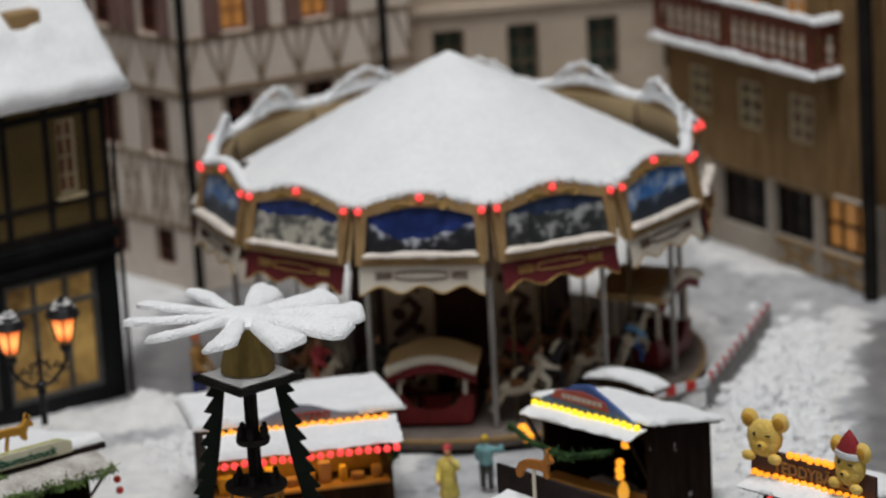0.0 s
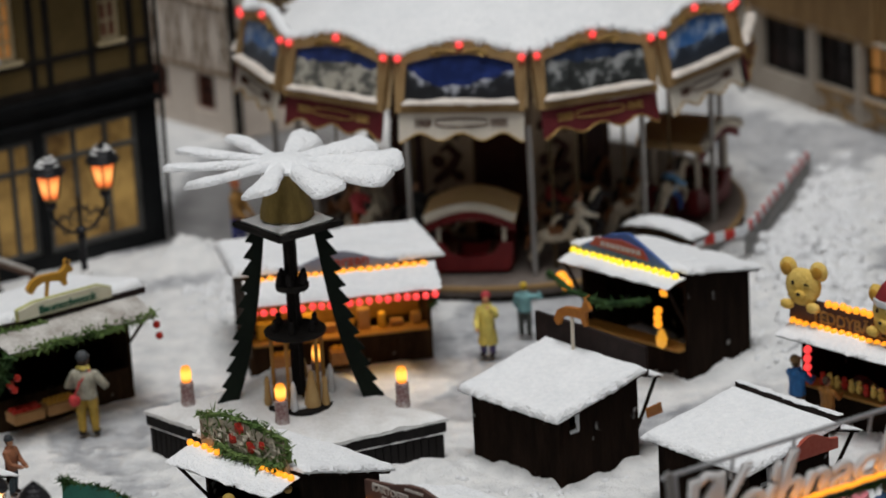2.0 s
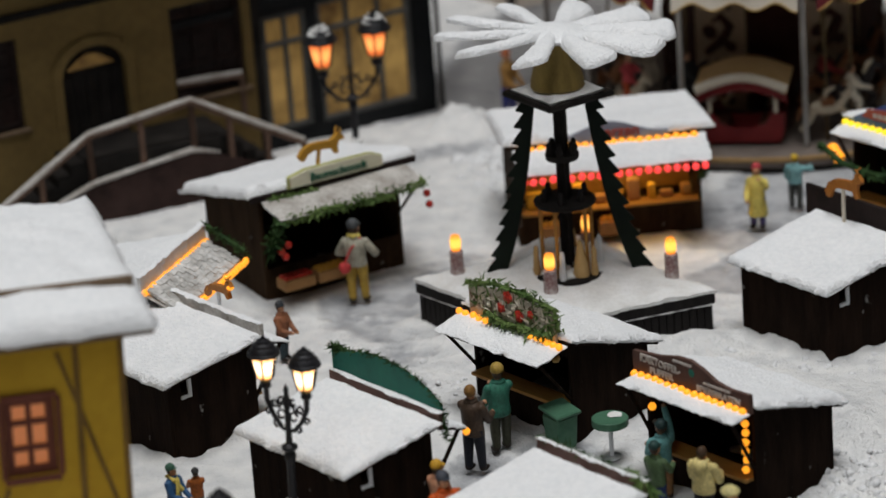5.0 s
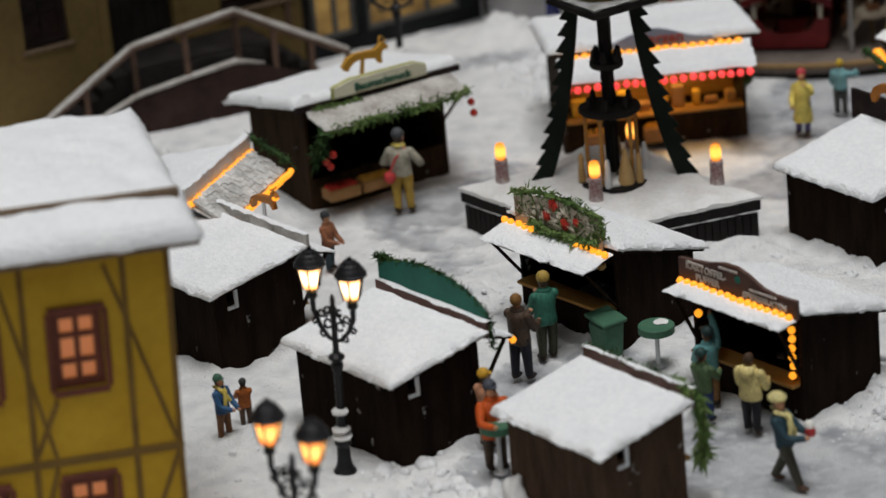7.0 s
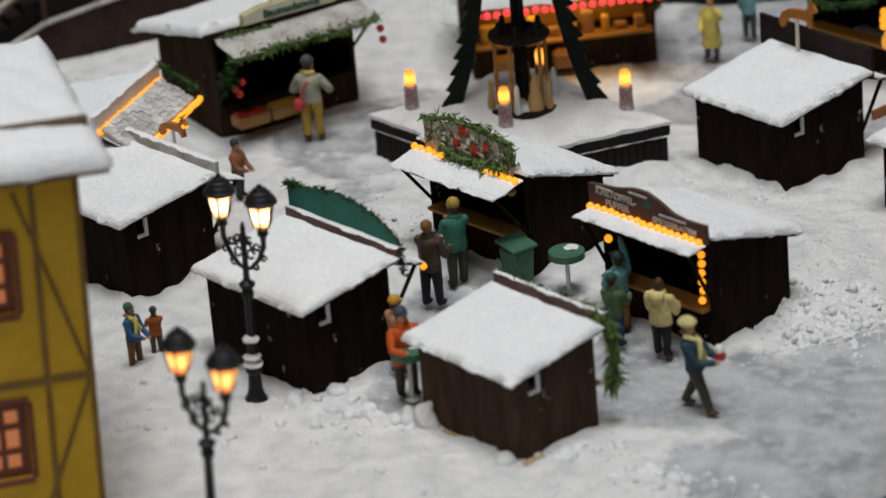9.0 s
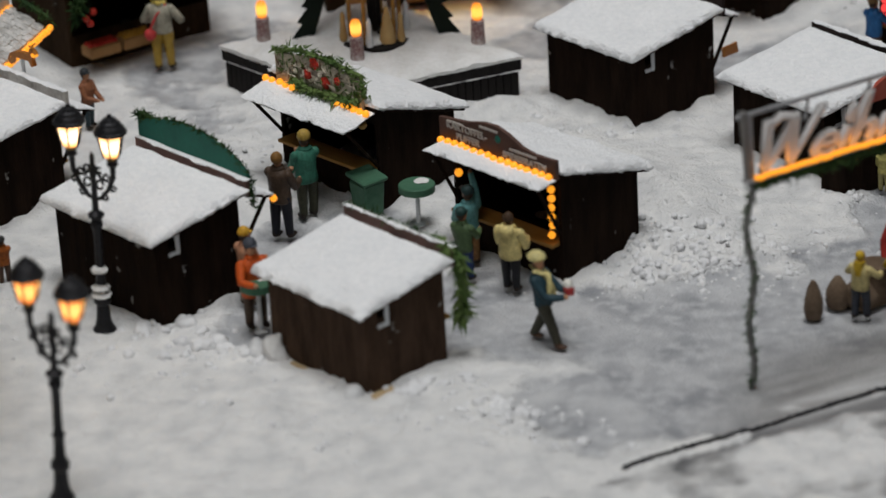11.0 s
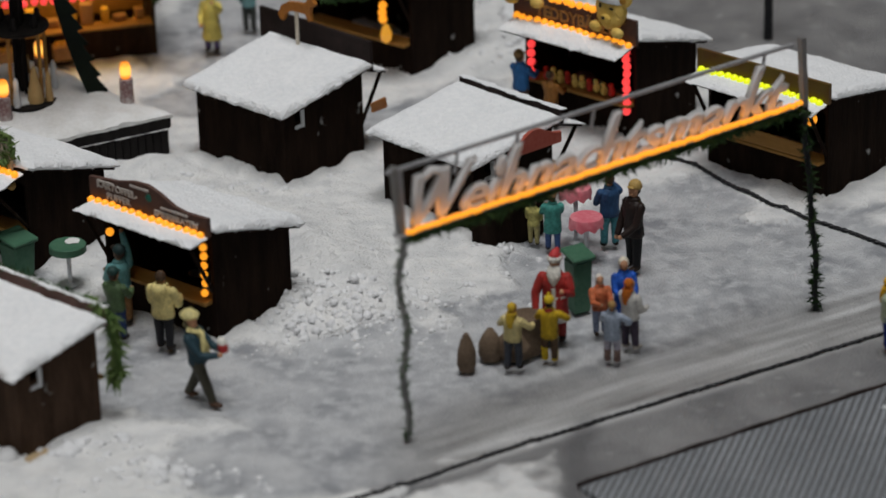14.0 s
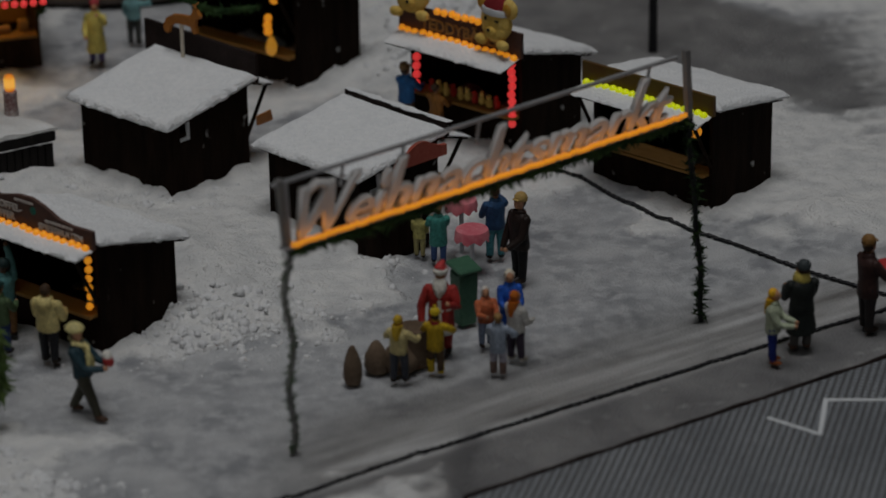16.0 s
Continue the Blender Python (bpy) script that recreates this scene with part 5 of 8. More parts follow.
for x, z, r in ((-0.05, 0.72, 0.15), (-0.28, 0.42, 0.14), (0.3, 0.36, 0.15), (0.68, 0.5, 0.1), (0.12, 0.5, 0.07), (-0.7, 0.4, 0.07)):
    bm = bmesh.new()
    for a in range(5):
        ell(bm, (x + 0.45 * r * math.cos(a * 1.257), -of - 0.13, zf + z + 0.45 * r * math.sin(a * 1.257)), (0.6 * r, 0.035, 0.6 * r), 7)
    ell(bm, (x, -of - 0.15, zf + z), (0.45 * r, 0.04, 0.45 * r), 7)
    part("rose_ornament", bm, CREAM if r < 0.08 else GOODS_R, pf, smooth=60)
bm = bmesh.new()
ell(bm, (1.5, -of - 0.2, zf - 0.28), 0.11, 8)
ell(bm, (1.42, -of - 0.2, zf - 0.12), 0.06, 8)
part("gold_bauble", bm, GOLD, pf, smooth=60)

yb, zf, of = hut(3.5, 79.1, -45, "dark market hut with yellow bulbs, gabled blue-red sign and hanging lights", W=3.5, D=2.4, hf=2.84, hb=2.29, seed=8.8, header_shape=[(-1.7, 0), (1.7, 0), (0.9, 0.42), (0.1, 0.82), (-0.5, 0.7), (-1.5, 0.22)], header_mat=SIGN_BLUE, awning=0.55, tilt=12)
bulbs(yb, "yellow", (-1.72, -of - 0.18, zf + 0.03), (1.68, -of - 0.18, zf + 0.03), 16, 1.1)
bm = bmesh.new()
prism(bm, [(-1.2, 0.28), (0.75, 0.22), (0.6, 0.46), (-0.1, 0.6), (-1.0, 0.5)], -of - 0.13, -of - 0.1, m=Matrix.Translation((0, 0, zf)))
part("sign_field", bm, SIGN_RED, yb, "faded red field with illegible lettering")
bm = bmesh.new()
for k in range(8):
    box(bm, -0.8 + 0.17 * k, -0.68 + 0.17 * k, -of - 0.15, -of - 0.12, zf + 0.32, zf + 0.44)
part("unread_lettering", bm, LETTER, yb)
bulbs(yb, "amber", (-1.5, -1.0, zf - 0.45), (-1.3, -1.0, zf - 0.6), 3, 1.9)
bulbs(yb, "amber", (1.38, -0.35, zf - 0.2), (1.36, -0.35, zf - 0.42), 3, 1.5)
bulbs(yb, "amber", (1.15, -0.4, zf - 0.95), (1.15, -0.4, zf - 1.3), 3, 1.3)
bm = bmesh.new()
lathe(bm, [(0, 0), (0.16, 0.12), (0.2, 0.35), (0.12, 0.6), (0.05, 0.7), (0, 0.72)], 8)
part("hanging_star_lamp", bm, STAR_GLASS, yb, at=at(1.3, -0.45, zf - 1.9) @ Matrix.Scale(0.75, 4))
garland(yb, [(-1.7, -1.25, zf - 0.28), (-0.9, -1.3, zf - 0.6), (0.2, -1.2, zf - 0.75), (1.3, -0.9, zf - 0.5)], 300, 0.2, 0.1)

OLIVE_SIGN = mat("olive_and_rust_sign", (0.12, 0.1, 0.012), 0.5, second=(0.1, 0.03, 0.012), scale=0.9)
gb, zf, of = hut(12.28, 70.17, -47, "dark market hut with lime-yellow bulbs and amber counter", W=3.4, hf=2.4, hb=2.0, seed=11.1, header=0.48, header_mat=OLIVE_SIGN, awning=0.55, tilt=14, header_snow=False)
bulbs(gb, "lime", (-1.68, -of - 0.17, zf + 0.0), (1.66, -of - 0.17, zf + 0.0), 19, 1.15)
bulbs(gb, "amber", (1.5, -of - 0.3, zf - 0.4), (1.5, -of - 0.3, zf - 0.4), 1, 1.8)
bm = bmesh.new()
box(bm, -1.2, 1.3, -0.24, -0.2, 0.95, 1.3, 0.02)
part("goods_display", bm, COUNTER, gb)
tb, zf, of = hut(8.49, 74.25, -46, "dark teddy-bear hut with amber and red bulbs", W=3.4, seed=14.3, struts=False, header=0.62, header_mat=SIGN_BROWN, awning=0.7, tilt=12, header_snow=False)
bulbs(tb, "amber", (-1.72, -of - 0.17, zf + 0.0), (1.7, -of - 0.17, zf + 0.0), 17, 1.1)
bulbs(tb, "amber", (-0.6, -of - 0.15, zf + 0.66), (0.62, -of - 0.15, zf + 0.66), 7, 1.1)
bulbs(tb, "red", (-1.42, -0.12, zf - 0.5), (-1.42, -0.12, 1.1), 5, 1.2)
bulbs(tb, "red", (1.5, -0.12, zf - 0.25), (1.5, -0.12, 0.75), 9, 1.2)



def teddy(parent, m, cap=False):
    """A bear's head cut out in relief, its paws on the sign's edge."""
    bm = bmesh.new()
    ell(bm, (0, 0, 0.85), (0.5, 0.2, 0.44), 14)
    ell(bm, (0, -0.05, 0.66), (0.42, 0.17, 0.3), 12)
    for s in (-1, 1):
        ell(bm, (s * 0.42, 0.03, 1.24), (0.25, 0.12, 0.25), 10)
        ell(bm, (s * 0.42, -0.07, 1.23), (0.15, 0.05, 0.16), 8, 2)
        ell(bm, (s * 0.36, -0.16, 0.38), (0.2, 0.12, 0.13), 8)
    ell(bm, (0.03, -0.2, 0.66), (0.17, 0.1, 0.13), 8)
    ell(bm, (0.03, -0.3, 0.72), (0.06, 0.03, 0.045), 6, 3)
    ell(bm, (-0.17, -0.2, 0.95), (0.04, 0.03, 0.06), 6, 3)
    box(bm, 0.14, 0.26, -0.21, -0.18, 0.93, 0.96, 0.0, 3)
    if cap:
        lathe(bm, [(0.42, 0), (0.38, 0.15), (0.2, 0.42), (0, 0.62)], 10, (0, 0, 1.12), mi=1, sy=0.5)
        lathe(bm, [(0.44, 0), (0.46, 0.08), (0.42, 0.15)], 10, (0, 0, 1.06), mi=4, sy=0.55)
    return part("teddy_bear", bm, [TEDDY, CAP_RED, REIN_Y, MANE_INK, WHITE_PLASTIC], parent, smooth=60, at=m)


CAP_RED = mat("dark_red_felt", (0.2, 0.015, 0.02), 0.8, second=(0.28, 0.03, 0.035), scale=5)
MANE_INK = mat("black_paint", (0.01, 0.008, 0.008), 0.5)
SIGN_GOLD = mat("gold_brown_letters", (0.3, 0.15, 0.04), 0.5, second=(0.4, 0.22, 0.07))
words("TEDDYBÄREN", 0.4, SIGN_GOLD, tb, at(0.1, -of - 0.115, zf + 0.13), depth=0.02, offset=0.008, label="gold-brown raised letters")
teddy(tb, at(-1.35, -0.3, zf + 0.12, 8))
teddy(tb, at(1.2, -0.3, zf - 0.05, -8), True)
for k in range(10):
    bm = bmesh.new()
    ell(bm, (-1.0 + 0.22 * k, -0.05, 1.06 + 0.03 * (k % 2)), (0.1, 0.1, 0.13), 7)
    ell(bm, (-1.0 + 0.22 * k, -0.07, 1.22 + 0.03 * (k % 2)), 0.075, 7)
    part("small_teddy", bm, TEDDY if k % 3 else GOODS_R, tb)

# candle hut before the carousel
rb, zf, of = hut(-3.9, 80.27, 10, "long brown candle hut with amber and red bulb rows", W=4.7, D=3.2, hf=2.7, hb=2.3, wood=HUT_BROWN, seed=4.9, header=0.0, awning=1.0, tilt=20, notch=False, roof_over=(0.35, 0.3, 0.3), snow=0.24)
SIGN_GREY = mat("grey_blue_sign", (0.25, 0.27, 0.33), 0.6, second=(0.36, 0.38, 0.44), scale=1.5)
bm = bmesh.new()
prism(bm, [(a, zf + 0.02 + b) for a, b in arch_board(1.5, 0.16, 0.5)], -of - 0.1, -of - 0.02)
part("arched_sign", bm, SIGN_GREY, rb, smooth=20)
words("Kerzen", 0.4, SIGN_RED, rb, at(0.2, -of - 0.115, zf + 0.13), depth=0.03, offset=0.006)
bulbs(rb, "amber", (-2.2, -of - 0.12, zf - 0.04), (2.15, -of - 0.12, zf - 0.04), 20, 1.35)
bulbs(rb, "red", (-2.3, -1.5, zf - 0.5), (2.25, -1.5, zf - 0.5), 20, 1.1)
rbl = area_lamp("candle_hut_lamp", (0, 0, 0), (0, 0, -1), 0.03, 0.009, (1.0, 0.62, 0.2))
rbl.parent, rbl.matrix_basis = rb, at(0, 0.35, 2.5)
bm = bmesh.new()
box(bm, -2.2, 2.2, 1.0, 1.1, 0.9, 2.2)
part("rear_shelf", bm, COUNTER, rb)
x = -2.1
while x < 2.0:
    bw_ = RND.uniform(0.12, 0.5)
    bm = bmesh.new()
    box(bm, x, min(2.1, x + bw_), 0.05, 0.3, 0.935, 1.0 + RND.uniform(0.08, 0.5), 0.03)
    part("candle_box", bm, RND.choice((GOODS_Y, GOODS_Y, CRATE, COUNTER, GOODS_R)), rb)
    x += bw_ + RND.uniform(0.03, 0.25)
for px in (-1.85, -0.35):
    bm = bmesh.new()
    box(bm, px, px + 0.75, -0.5, -0.12, 0.25, 0.62, 0.02)
    c = part("crate", bm, CRATE, rb)
    for k in range(8):
        bm = bmesh.new()
        ell(bm, (px + 0.1 + 0.08 * k, -0.3 + 0.08 * (k % 2), 0.64), 0.08, 6)
        part("candle", bm, REIN_Y, c, smooth=60)
garland(rb, [(2.3, -0.3, 2.3), (2.35, -0.35, 1.5)], 140, 0.2, 0.14)

# tree-ornament hut
bmh, zf, of = hut(-10.7, 77.75, 35.5, "broad dark ornament hut with fir-trimmed awning and cream sign", W=3.95, D=3.0, hf=2.75, hb=2.1, wood=HUT_BROWN, seed=7.7, header=0.14, header_mat=BOARD_DARK, awning=0.95, tilt=14, notch=False, roof_over=(0.25, 0.35, 0.35), snow=0.26, header_snow=False, awning_mat=THIN_SNOW, counter=False)
bm = bmesh.new()
prism(bm, [(-1.3, 0.0), (1.36, 0.0), (1.36, 0.28), (1.0, 0.42), (-0.8, 0.42), (-1.3, 0.3)], -of - 0.14, -of - 0.05, m=Matrix.Translation((0.0, 0, zf + 0.12)))
part("cream_sign", bm, GREEN_RIM, bmh)
bm = bmesh.new()
prism(bm, [(-1.26, 0.03), (1.32, 0.03), (1.32, 0.265), (0.97, 0.395), (-0.78, 0.395), (-1.26, 0.285)], -of - 0.2, -of - 0.13, m=Matrix.Translation((0.0, 0, zf + 0.12)))
part("sign_face", bm, SIGN_CREAM, bmh)
words("Baumschmuck", 0.275, LETTER_G, bmh, at(0.08, -of - 0.2, zf + 0.22), depth=0.03, offset=0.006)
reindeer(bmh, at(-0.1, 0.15, zf + 0.72, 5) @ Matrix.Rotation(radians(10), 4, "Y") @ Matrix.Diagonal((0.9, 0.9, 0.64, 1)), (REIN_Y, REIN_Y), pole=0.55)
tipz, tipy = zf - 0.1 - 0.95 * math.sin(radians(14)), -of - 0.06 - 0.95 * math.cos(radians(14))
garland(bmh, [(-1.9, tipy, tipz), (-0.9, tipy - 0.03, tipz + 0.06), (0.5, tipy, tipz + 0.02), (2.05, tipy, tipz + 0.05)], 700, 0.2, 0.14, FIR_LIGHT, r=0.06)
garland(bmh, [(-2.05, tipy + 0.05, tipz), (-2.2, tipy + 0.1, tipz - 0.5), (-2.25, tipy + 0.15, tipz - 0.75)], 200, 0.26, 0.16, FIR)
garland(bmh, [(-1.9, -of - 0.2, zf + 0.02), (-0.6, -of - 0.24, zf - 0.02)], 150, 0.16, 0.09, FIR_LIGHT, r=0.03)
for bx, bz in ((-2.05, -0.85), (-1.85, -0.72), (-1.95, -1.0), (2.1, -0.35), (2.15, -0.65)):
    bm = bmesh.new()
    ell(bm, (bx, tipy + 0.05, tipz + bz + 0.1), 0.1, 8)
    part("red_bauble", bm, GOODS_R, bmh, smooth=60)
for px in (-1.8, -0.85):
    bm = bmesh.new()
    box(bm, px, px + 0.85, -0.75, -0.25, 0.45, 0.72, 0.02)
    c = part("crate", bm, CRATE, bmh)
    for k in range(12):
        bm = bmesh.new()
        ell(bm, (px + 0.1 + 0.13 * (k % 6), -0.6 + 0.2 * (k // 6), 0.74), 0.085, 6)
        part("bauble", bm, GOODS_R if px < -1.5 else REIN_Y, c, smooth=60)

# snow-shingled hut with slanting lights
SHINGLE = mat("snow_dusted_shingle", (0.36, 0.35, 0.33), 0.85, second=(0.76, 0.75, 0.73), scale=6, bump=0.6, bscale=9, tint=0.12)
ls, zf, of = hut(-13.9, 72.25, 74, "small hut with pale shingled awning and two amber bulb rows", W=3.3, D=1.9, hf=2.7, hb=2.3, seed=1.9, header=0.45, header_mat=SNOW_OLD, awning=1.0, tilt=26, notch=False, header_snow=True, awning_mat=THIN_SNOW)
for k in (0, 1):
    bulbs(ls, "amber", (-1.75, -of - 0.15 - 0.98 * k, zf + 0.02 - 0.45 * k), (1.7, -of - 0.15 - 0.98 * k, zf + 0.02 - 0.45 * k), 22, 1.0)
am = Matrix.Translation((0, -of - 0.06, zf - 0.1)) @ Matrix.Rotation(radians(26), 4, "X")
for k in range(7):
    x = -1.68
    while x < 1.6:
        w_ = RND.uniform(0.12, 0.2)
        y_ = -0.97 + 0.13 * k + RND.uniform(-0.012, 0.012)
        bm = box(bmesh.new(), x, min(1.7, x + w_), y_, y_ + 0.17, 0.1 + 0.01 * k, 0.15 + 0.01 * k + RND.uniform(0, 0.022), m=am)
        part("shingle", bm, SHINGLE, ls)
        x += w_ + RND.uniform(0.006, 0.016)
garland(ls, [(1.7, -0.3, zf + 0.4), (1.75, -1.2, zf - 0.2)], 120, 0.2, 0.12)

# low kiosk with an arched snowy roof beside the carousel
ki = thing("kiosk", at(4.5, 84.75, 0, -42) @ Matrix.Diagonal((0.78, 0.8, 0.96, 1)), "low dark ticket kiosk with arched snowy roof", "kiosk")
bm = bmesh.new()
box(bm, -1.0, 1.0, 0.05, 0.6, 0, 1.72, 0.02)
part("wall", bm, HUT_BROWN, ki)
bm = bmesh.new()
prism(bm, [(-1.5 + 0.25 * i, 1.75 + 0.14 * math.cos(math.pi * (i - 6) / 12)) for i in range(13)] + [(1.5 - 0.25 * i, 1.68 + 0.12 * math.cos(math.pi * (6 - i) / 12)) for i in range(13)], -0.12, 0.75)
part("roof", bm, HUT_BROWN, ki, smooth=30)
bm = bmesh.new()
snow_sheet(bm, 3.0, 0.9, 0.14, 24, 12, 0.18, 0.05, 21.0)
for v in bm.verts:
    v.co.z += 1.78 + 0.14 * math.cos(math.pi * (v.co.x - 1.5) / 3.0)
bm.transform(Matrix.Translation((-1.5, -0.13, 0)))
part("roof_snow", bm, SNOW, ki, smooth=60)

# ---- carousel ----
def scenery(name, sky, rock, peak, base, valley, fade, snowfield, cloud=None):
    """A painted mountain panel: sky over rocky ridges with snow, as a procedural picture on a flat panel."""
    m = bpy.data.materials.new(name)
    m.use_nodes = True
    N, L = m.node_tree.nodes, m.node_tree.links
    b = N["Principled BSDF"]
    co, sep = N.new("ShaderNodeTexCoord"), N.new("ShaderNodeSeparateXYZ")
    L.new(co.outputs["Object"], sep.inputs[0])
    nz, nz2 = N.new("ShaderNodeTexNoise"), N.new("ShaderNodeTexNoise")
    nz.inputs["Scale"].default_value, nz.inputs["Detail"].default_value = 75, 5
    nz2.inputs["Scale"].default_value, nz2.inputs["Detail"].default_value = 230, 8
    cb = N.new("ShaderNodeCombineXYZ")
    L.new(sep.outputs[0], cb.inputs[0])
    cb.inputs[1].default_value = peak
    L.new(cb.outputs[0], nz.inputs["Vector"])
    L.new(co.outputs["Object"], nz2.inputs["Vector"])

    def mth(op, a, k):
        x = N.new("ShaderNodeMath")
        x.operation = op
        L.new(a, x.inputs[0])
        if isinstance(k, (int, float)):
            x.inputs[1].default_value = k
        else:
            L.new(k, x.inputs[1])
        return x.outputs[0]

    ridge = mth("MULTIPLY_ADD", nz.outputs[0], 0.013)
    ridge.node.inputs[2].default_value = base - 0.0065
    sq = mth("MULTIPLY", sep.outputs[0], sep.outputs[0])
    ridge = mth("ADD", ridge, mth("MULTIPLY", sq, valley))
    ridge = mth("ADD", ridge, mth("MULTIPLY", nz2.outputs[0], 0.003))
    gap = mth("SUBTRACT", sep.outputs[2], ridge)
    land = mth("LESS_THAN", gap, 0.0)
    dep = mth("MULTIPLY", gap, fade)
    patch = mth("ADD", nz2.outputs[0], dep)
    r = N.new("ShaderNodeValToRGB")
    e = r.color_ramp.elements
    e[0].position, e[0].color = 0.36, (*rock, 1)
    e[1].position, e[1].color = 0.6, (*snowfield, 1)
    k = e.new(0.47)
    k.color = (*[c * 2.2 for c in rock], 1)
    L.new(patch, r.inputs[0])
    rs = N.new("ShaderNodeValToRGB")
    rs.color_ramp.elements[0].position, rs.color_ramp.elements[1].position = 0.45, 0.75
    rs.color_ramp.elements[0].color, rs.color_ramp.elements[1].color = (*sky, 1), (*(cloud or [c * 2.2 + 0.01 for c in sky]), 1)
    L.new(nz2.outputs[0], rs.inputs[0])
    mx = N.new("ShaderNodeMix")
    mx.data_type = "RGBA"
    L.new(land, mx.inputs[0])
    L.new(rs.outputs[0], mx.inputs[6])
    L.new(r.outputs[0], mx.inputs[7])
    L.new(mx.outputs[2], b.inputs["Base Color"])
    b.inputs["Roughness"].default_value = 0.35
    return m


SCENES = [scenery("alpine_picture_a", (0.008, 0.022, 0.11), (0.05, 0.05, 0.045), 0.1, 0.0005, 8.0, -8.0, (0.42, 0.4, 0.34)),
          scenery("alpine_picture_b", (0.005, 0.016, 0.09), (0.012, 0.013, 0.016), 0.7, -0.0035, 22.0, 34.0, (0.4, 0.42, 0.47)),
          scenery("alpine_picture_c", (0.02, 0.032, 0.07), (0.02, 0.022, 0.022), 1.9, 0.0012, 9.0, 10.0, (0.32, 0.33, 0.33)),
          scenery("alpine_picture_d", (0.03, 0.13, 0.36), (0.015, 0.022, 0.035), 3.3, -0.0015, 0.0, 60.0, (0.2, 0.25, 0.32), (0.55, 0.62, 0.68))]
VALANCE_RED = mat("wine_red_valance", (0.09, 0.012, 0.016), 0.5, second=(0.14, 0.022, 0.026))
VALANCE_CREAM = mat("cream_valance", (0.55, 0.5, 0.42), 0.5, second=(0.66, 0.6, 0.52))
SCROLL = mat("red_brown_scroll_paint", (0.07, 0.025, 0.015), 0.6)
SEAT_TAN = mat("ochre_canopy", (0.62, 0.38, 0.15), 0.5, second=(0.78, 0.55, 0.27), scale=1.2)
MANE = mat("black_enamel", (0.012, 0.01, 0.01), 0.4)
HORSE_CREAM = mat("cream_enamel_horse", (0.55, 0.47, 0.35), 0.45)
HORSE_DARK = mat("black_enamel_horse", (0.02, 0.015, 0.015), 0.4)
HORSE_BROWN = mat("brown_enamel_horse", (0.2, 0.08, 0.03), 0.45)
LEDGE_SNOW = mat("cream_tinted_snow", (0.62, 0.55, 0.48), 0.85, second=(0.78, 0.72, 0.66), scale=4, bump=0.5, bscale=20, spec=0.3)
DECK = mat("worn_carousel_deck", (0.1, 0.078, 0.066), 0.6, second=(0.21, 0.175, 0.155), scale=2)

CX, CY, RT, RB, ZT, TURN0 = 0.42, 91.5, 6.95, 6.6, 6.85, -90 + 6.8
car = thing("carousel", at(CX, CY, 0, 0), "twelve-sided fairground carousel with snow-covered cone roof and alpine panels", "carousel")


def rim(r, k, z):
    a = radians(TURN0 + 30 * k)
    return Vector((r * math.cos(a), r * math.sin(a), z))


bm = bmesh.new()
lathe(bm, [(6.75, 0.1), (6.85, 0.18), (6.85, 0.42), (6.75, 0.5), (0, 0.5)], 72)
part("platform", bm, DECK, car, smooth=40)
bm = bmesh.new()
lathe(bm, [(6.2, 0.0), (6.2, 0.1), (6.8, 0.1), (6.8, 0.0)], 48)
part("plinth", bm, BEAM_BLACK, car, smooth=40)
bm = bmesh.new()
lathe(bm, [(6.82, 0.3), (6.92, 0.33), (6.92, 0.42), (6.82, 0.45)], 72)
part("platform_edge", bm, TAN, car, smooth=40)

# the snow-covered cone
bm = bmesh.new()
nr, na = 40, 96
rings = []
for i in range(nr + 1):
    f = i / nr
    row = []
    for k in range(na):
        a = math.tau * k / na
        r = 6.45 * f
        seg = abs(((math.degrees(a) - TURN0) % 30) - 15) / 15
        r *= 1 - 0.03 * (1 - seg) * f
        z = 9.5 - 3.42 * f ** 1.03
        p = Vector((r * math.cos(a), r * math.sin(a), 0))
        z += 0.035 * noise.fractal(p * 1.6, 1.0, 2.0, 3) + 0.012 * noise.noise(p * 6)
        row.append(bm.verts.new((p.x, p.y, z)) if i else None)
    rings.append(row)
apex = bm.verts.new((0, 0, 9.5))
for k in range(na):
    bm.faces.new((apex, rings[1][k], rings[1][(k + 1) % na]))
    for i in range(1, nr):
        bm.faces.new((rings[i][k], rings[i + 1][k], rings[i + 1][(k + 1) % na], rings[i][(k + 1) % na]))
part("roof_snow", bm, SNOW, car, smooth=60)
bm = bmesh.new()
lathe(bm, [(6.4, 5.8), (6.4, 6.1), (0, 8.8)], 48)
part("roof", bm, BOARD_DARK, car)
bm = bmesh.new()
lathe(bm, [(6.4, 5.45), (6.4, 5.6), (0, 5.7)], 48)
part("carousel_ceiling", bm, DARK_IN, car)

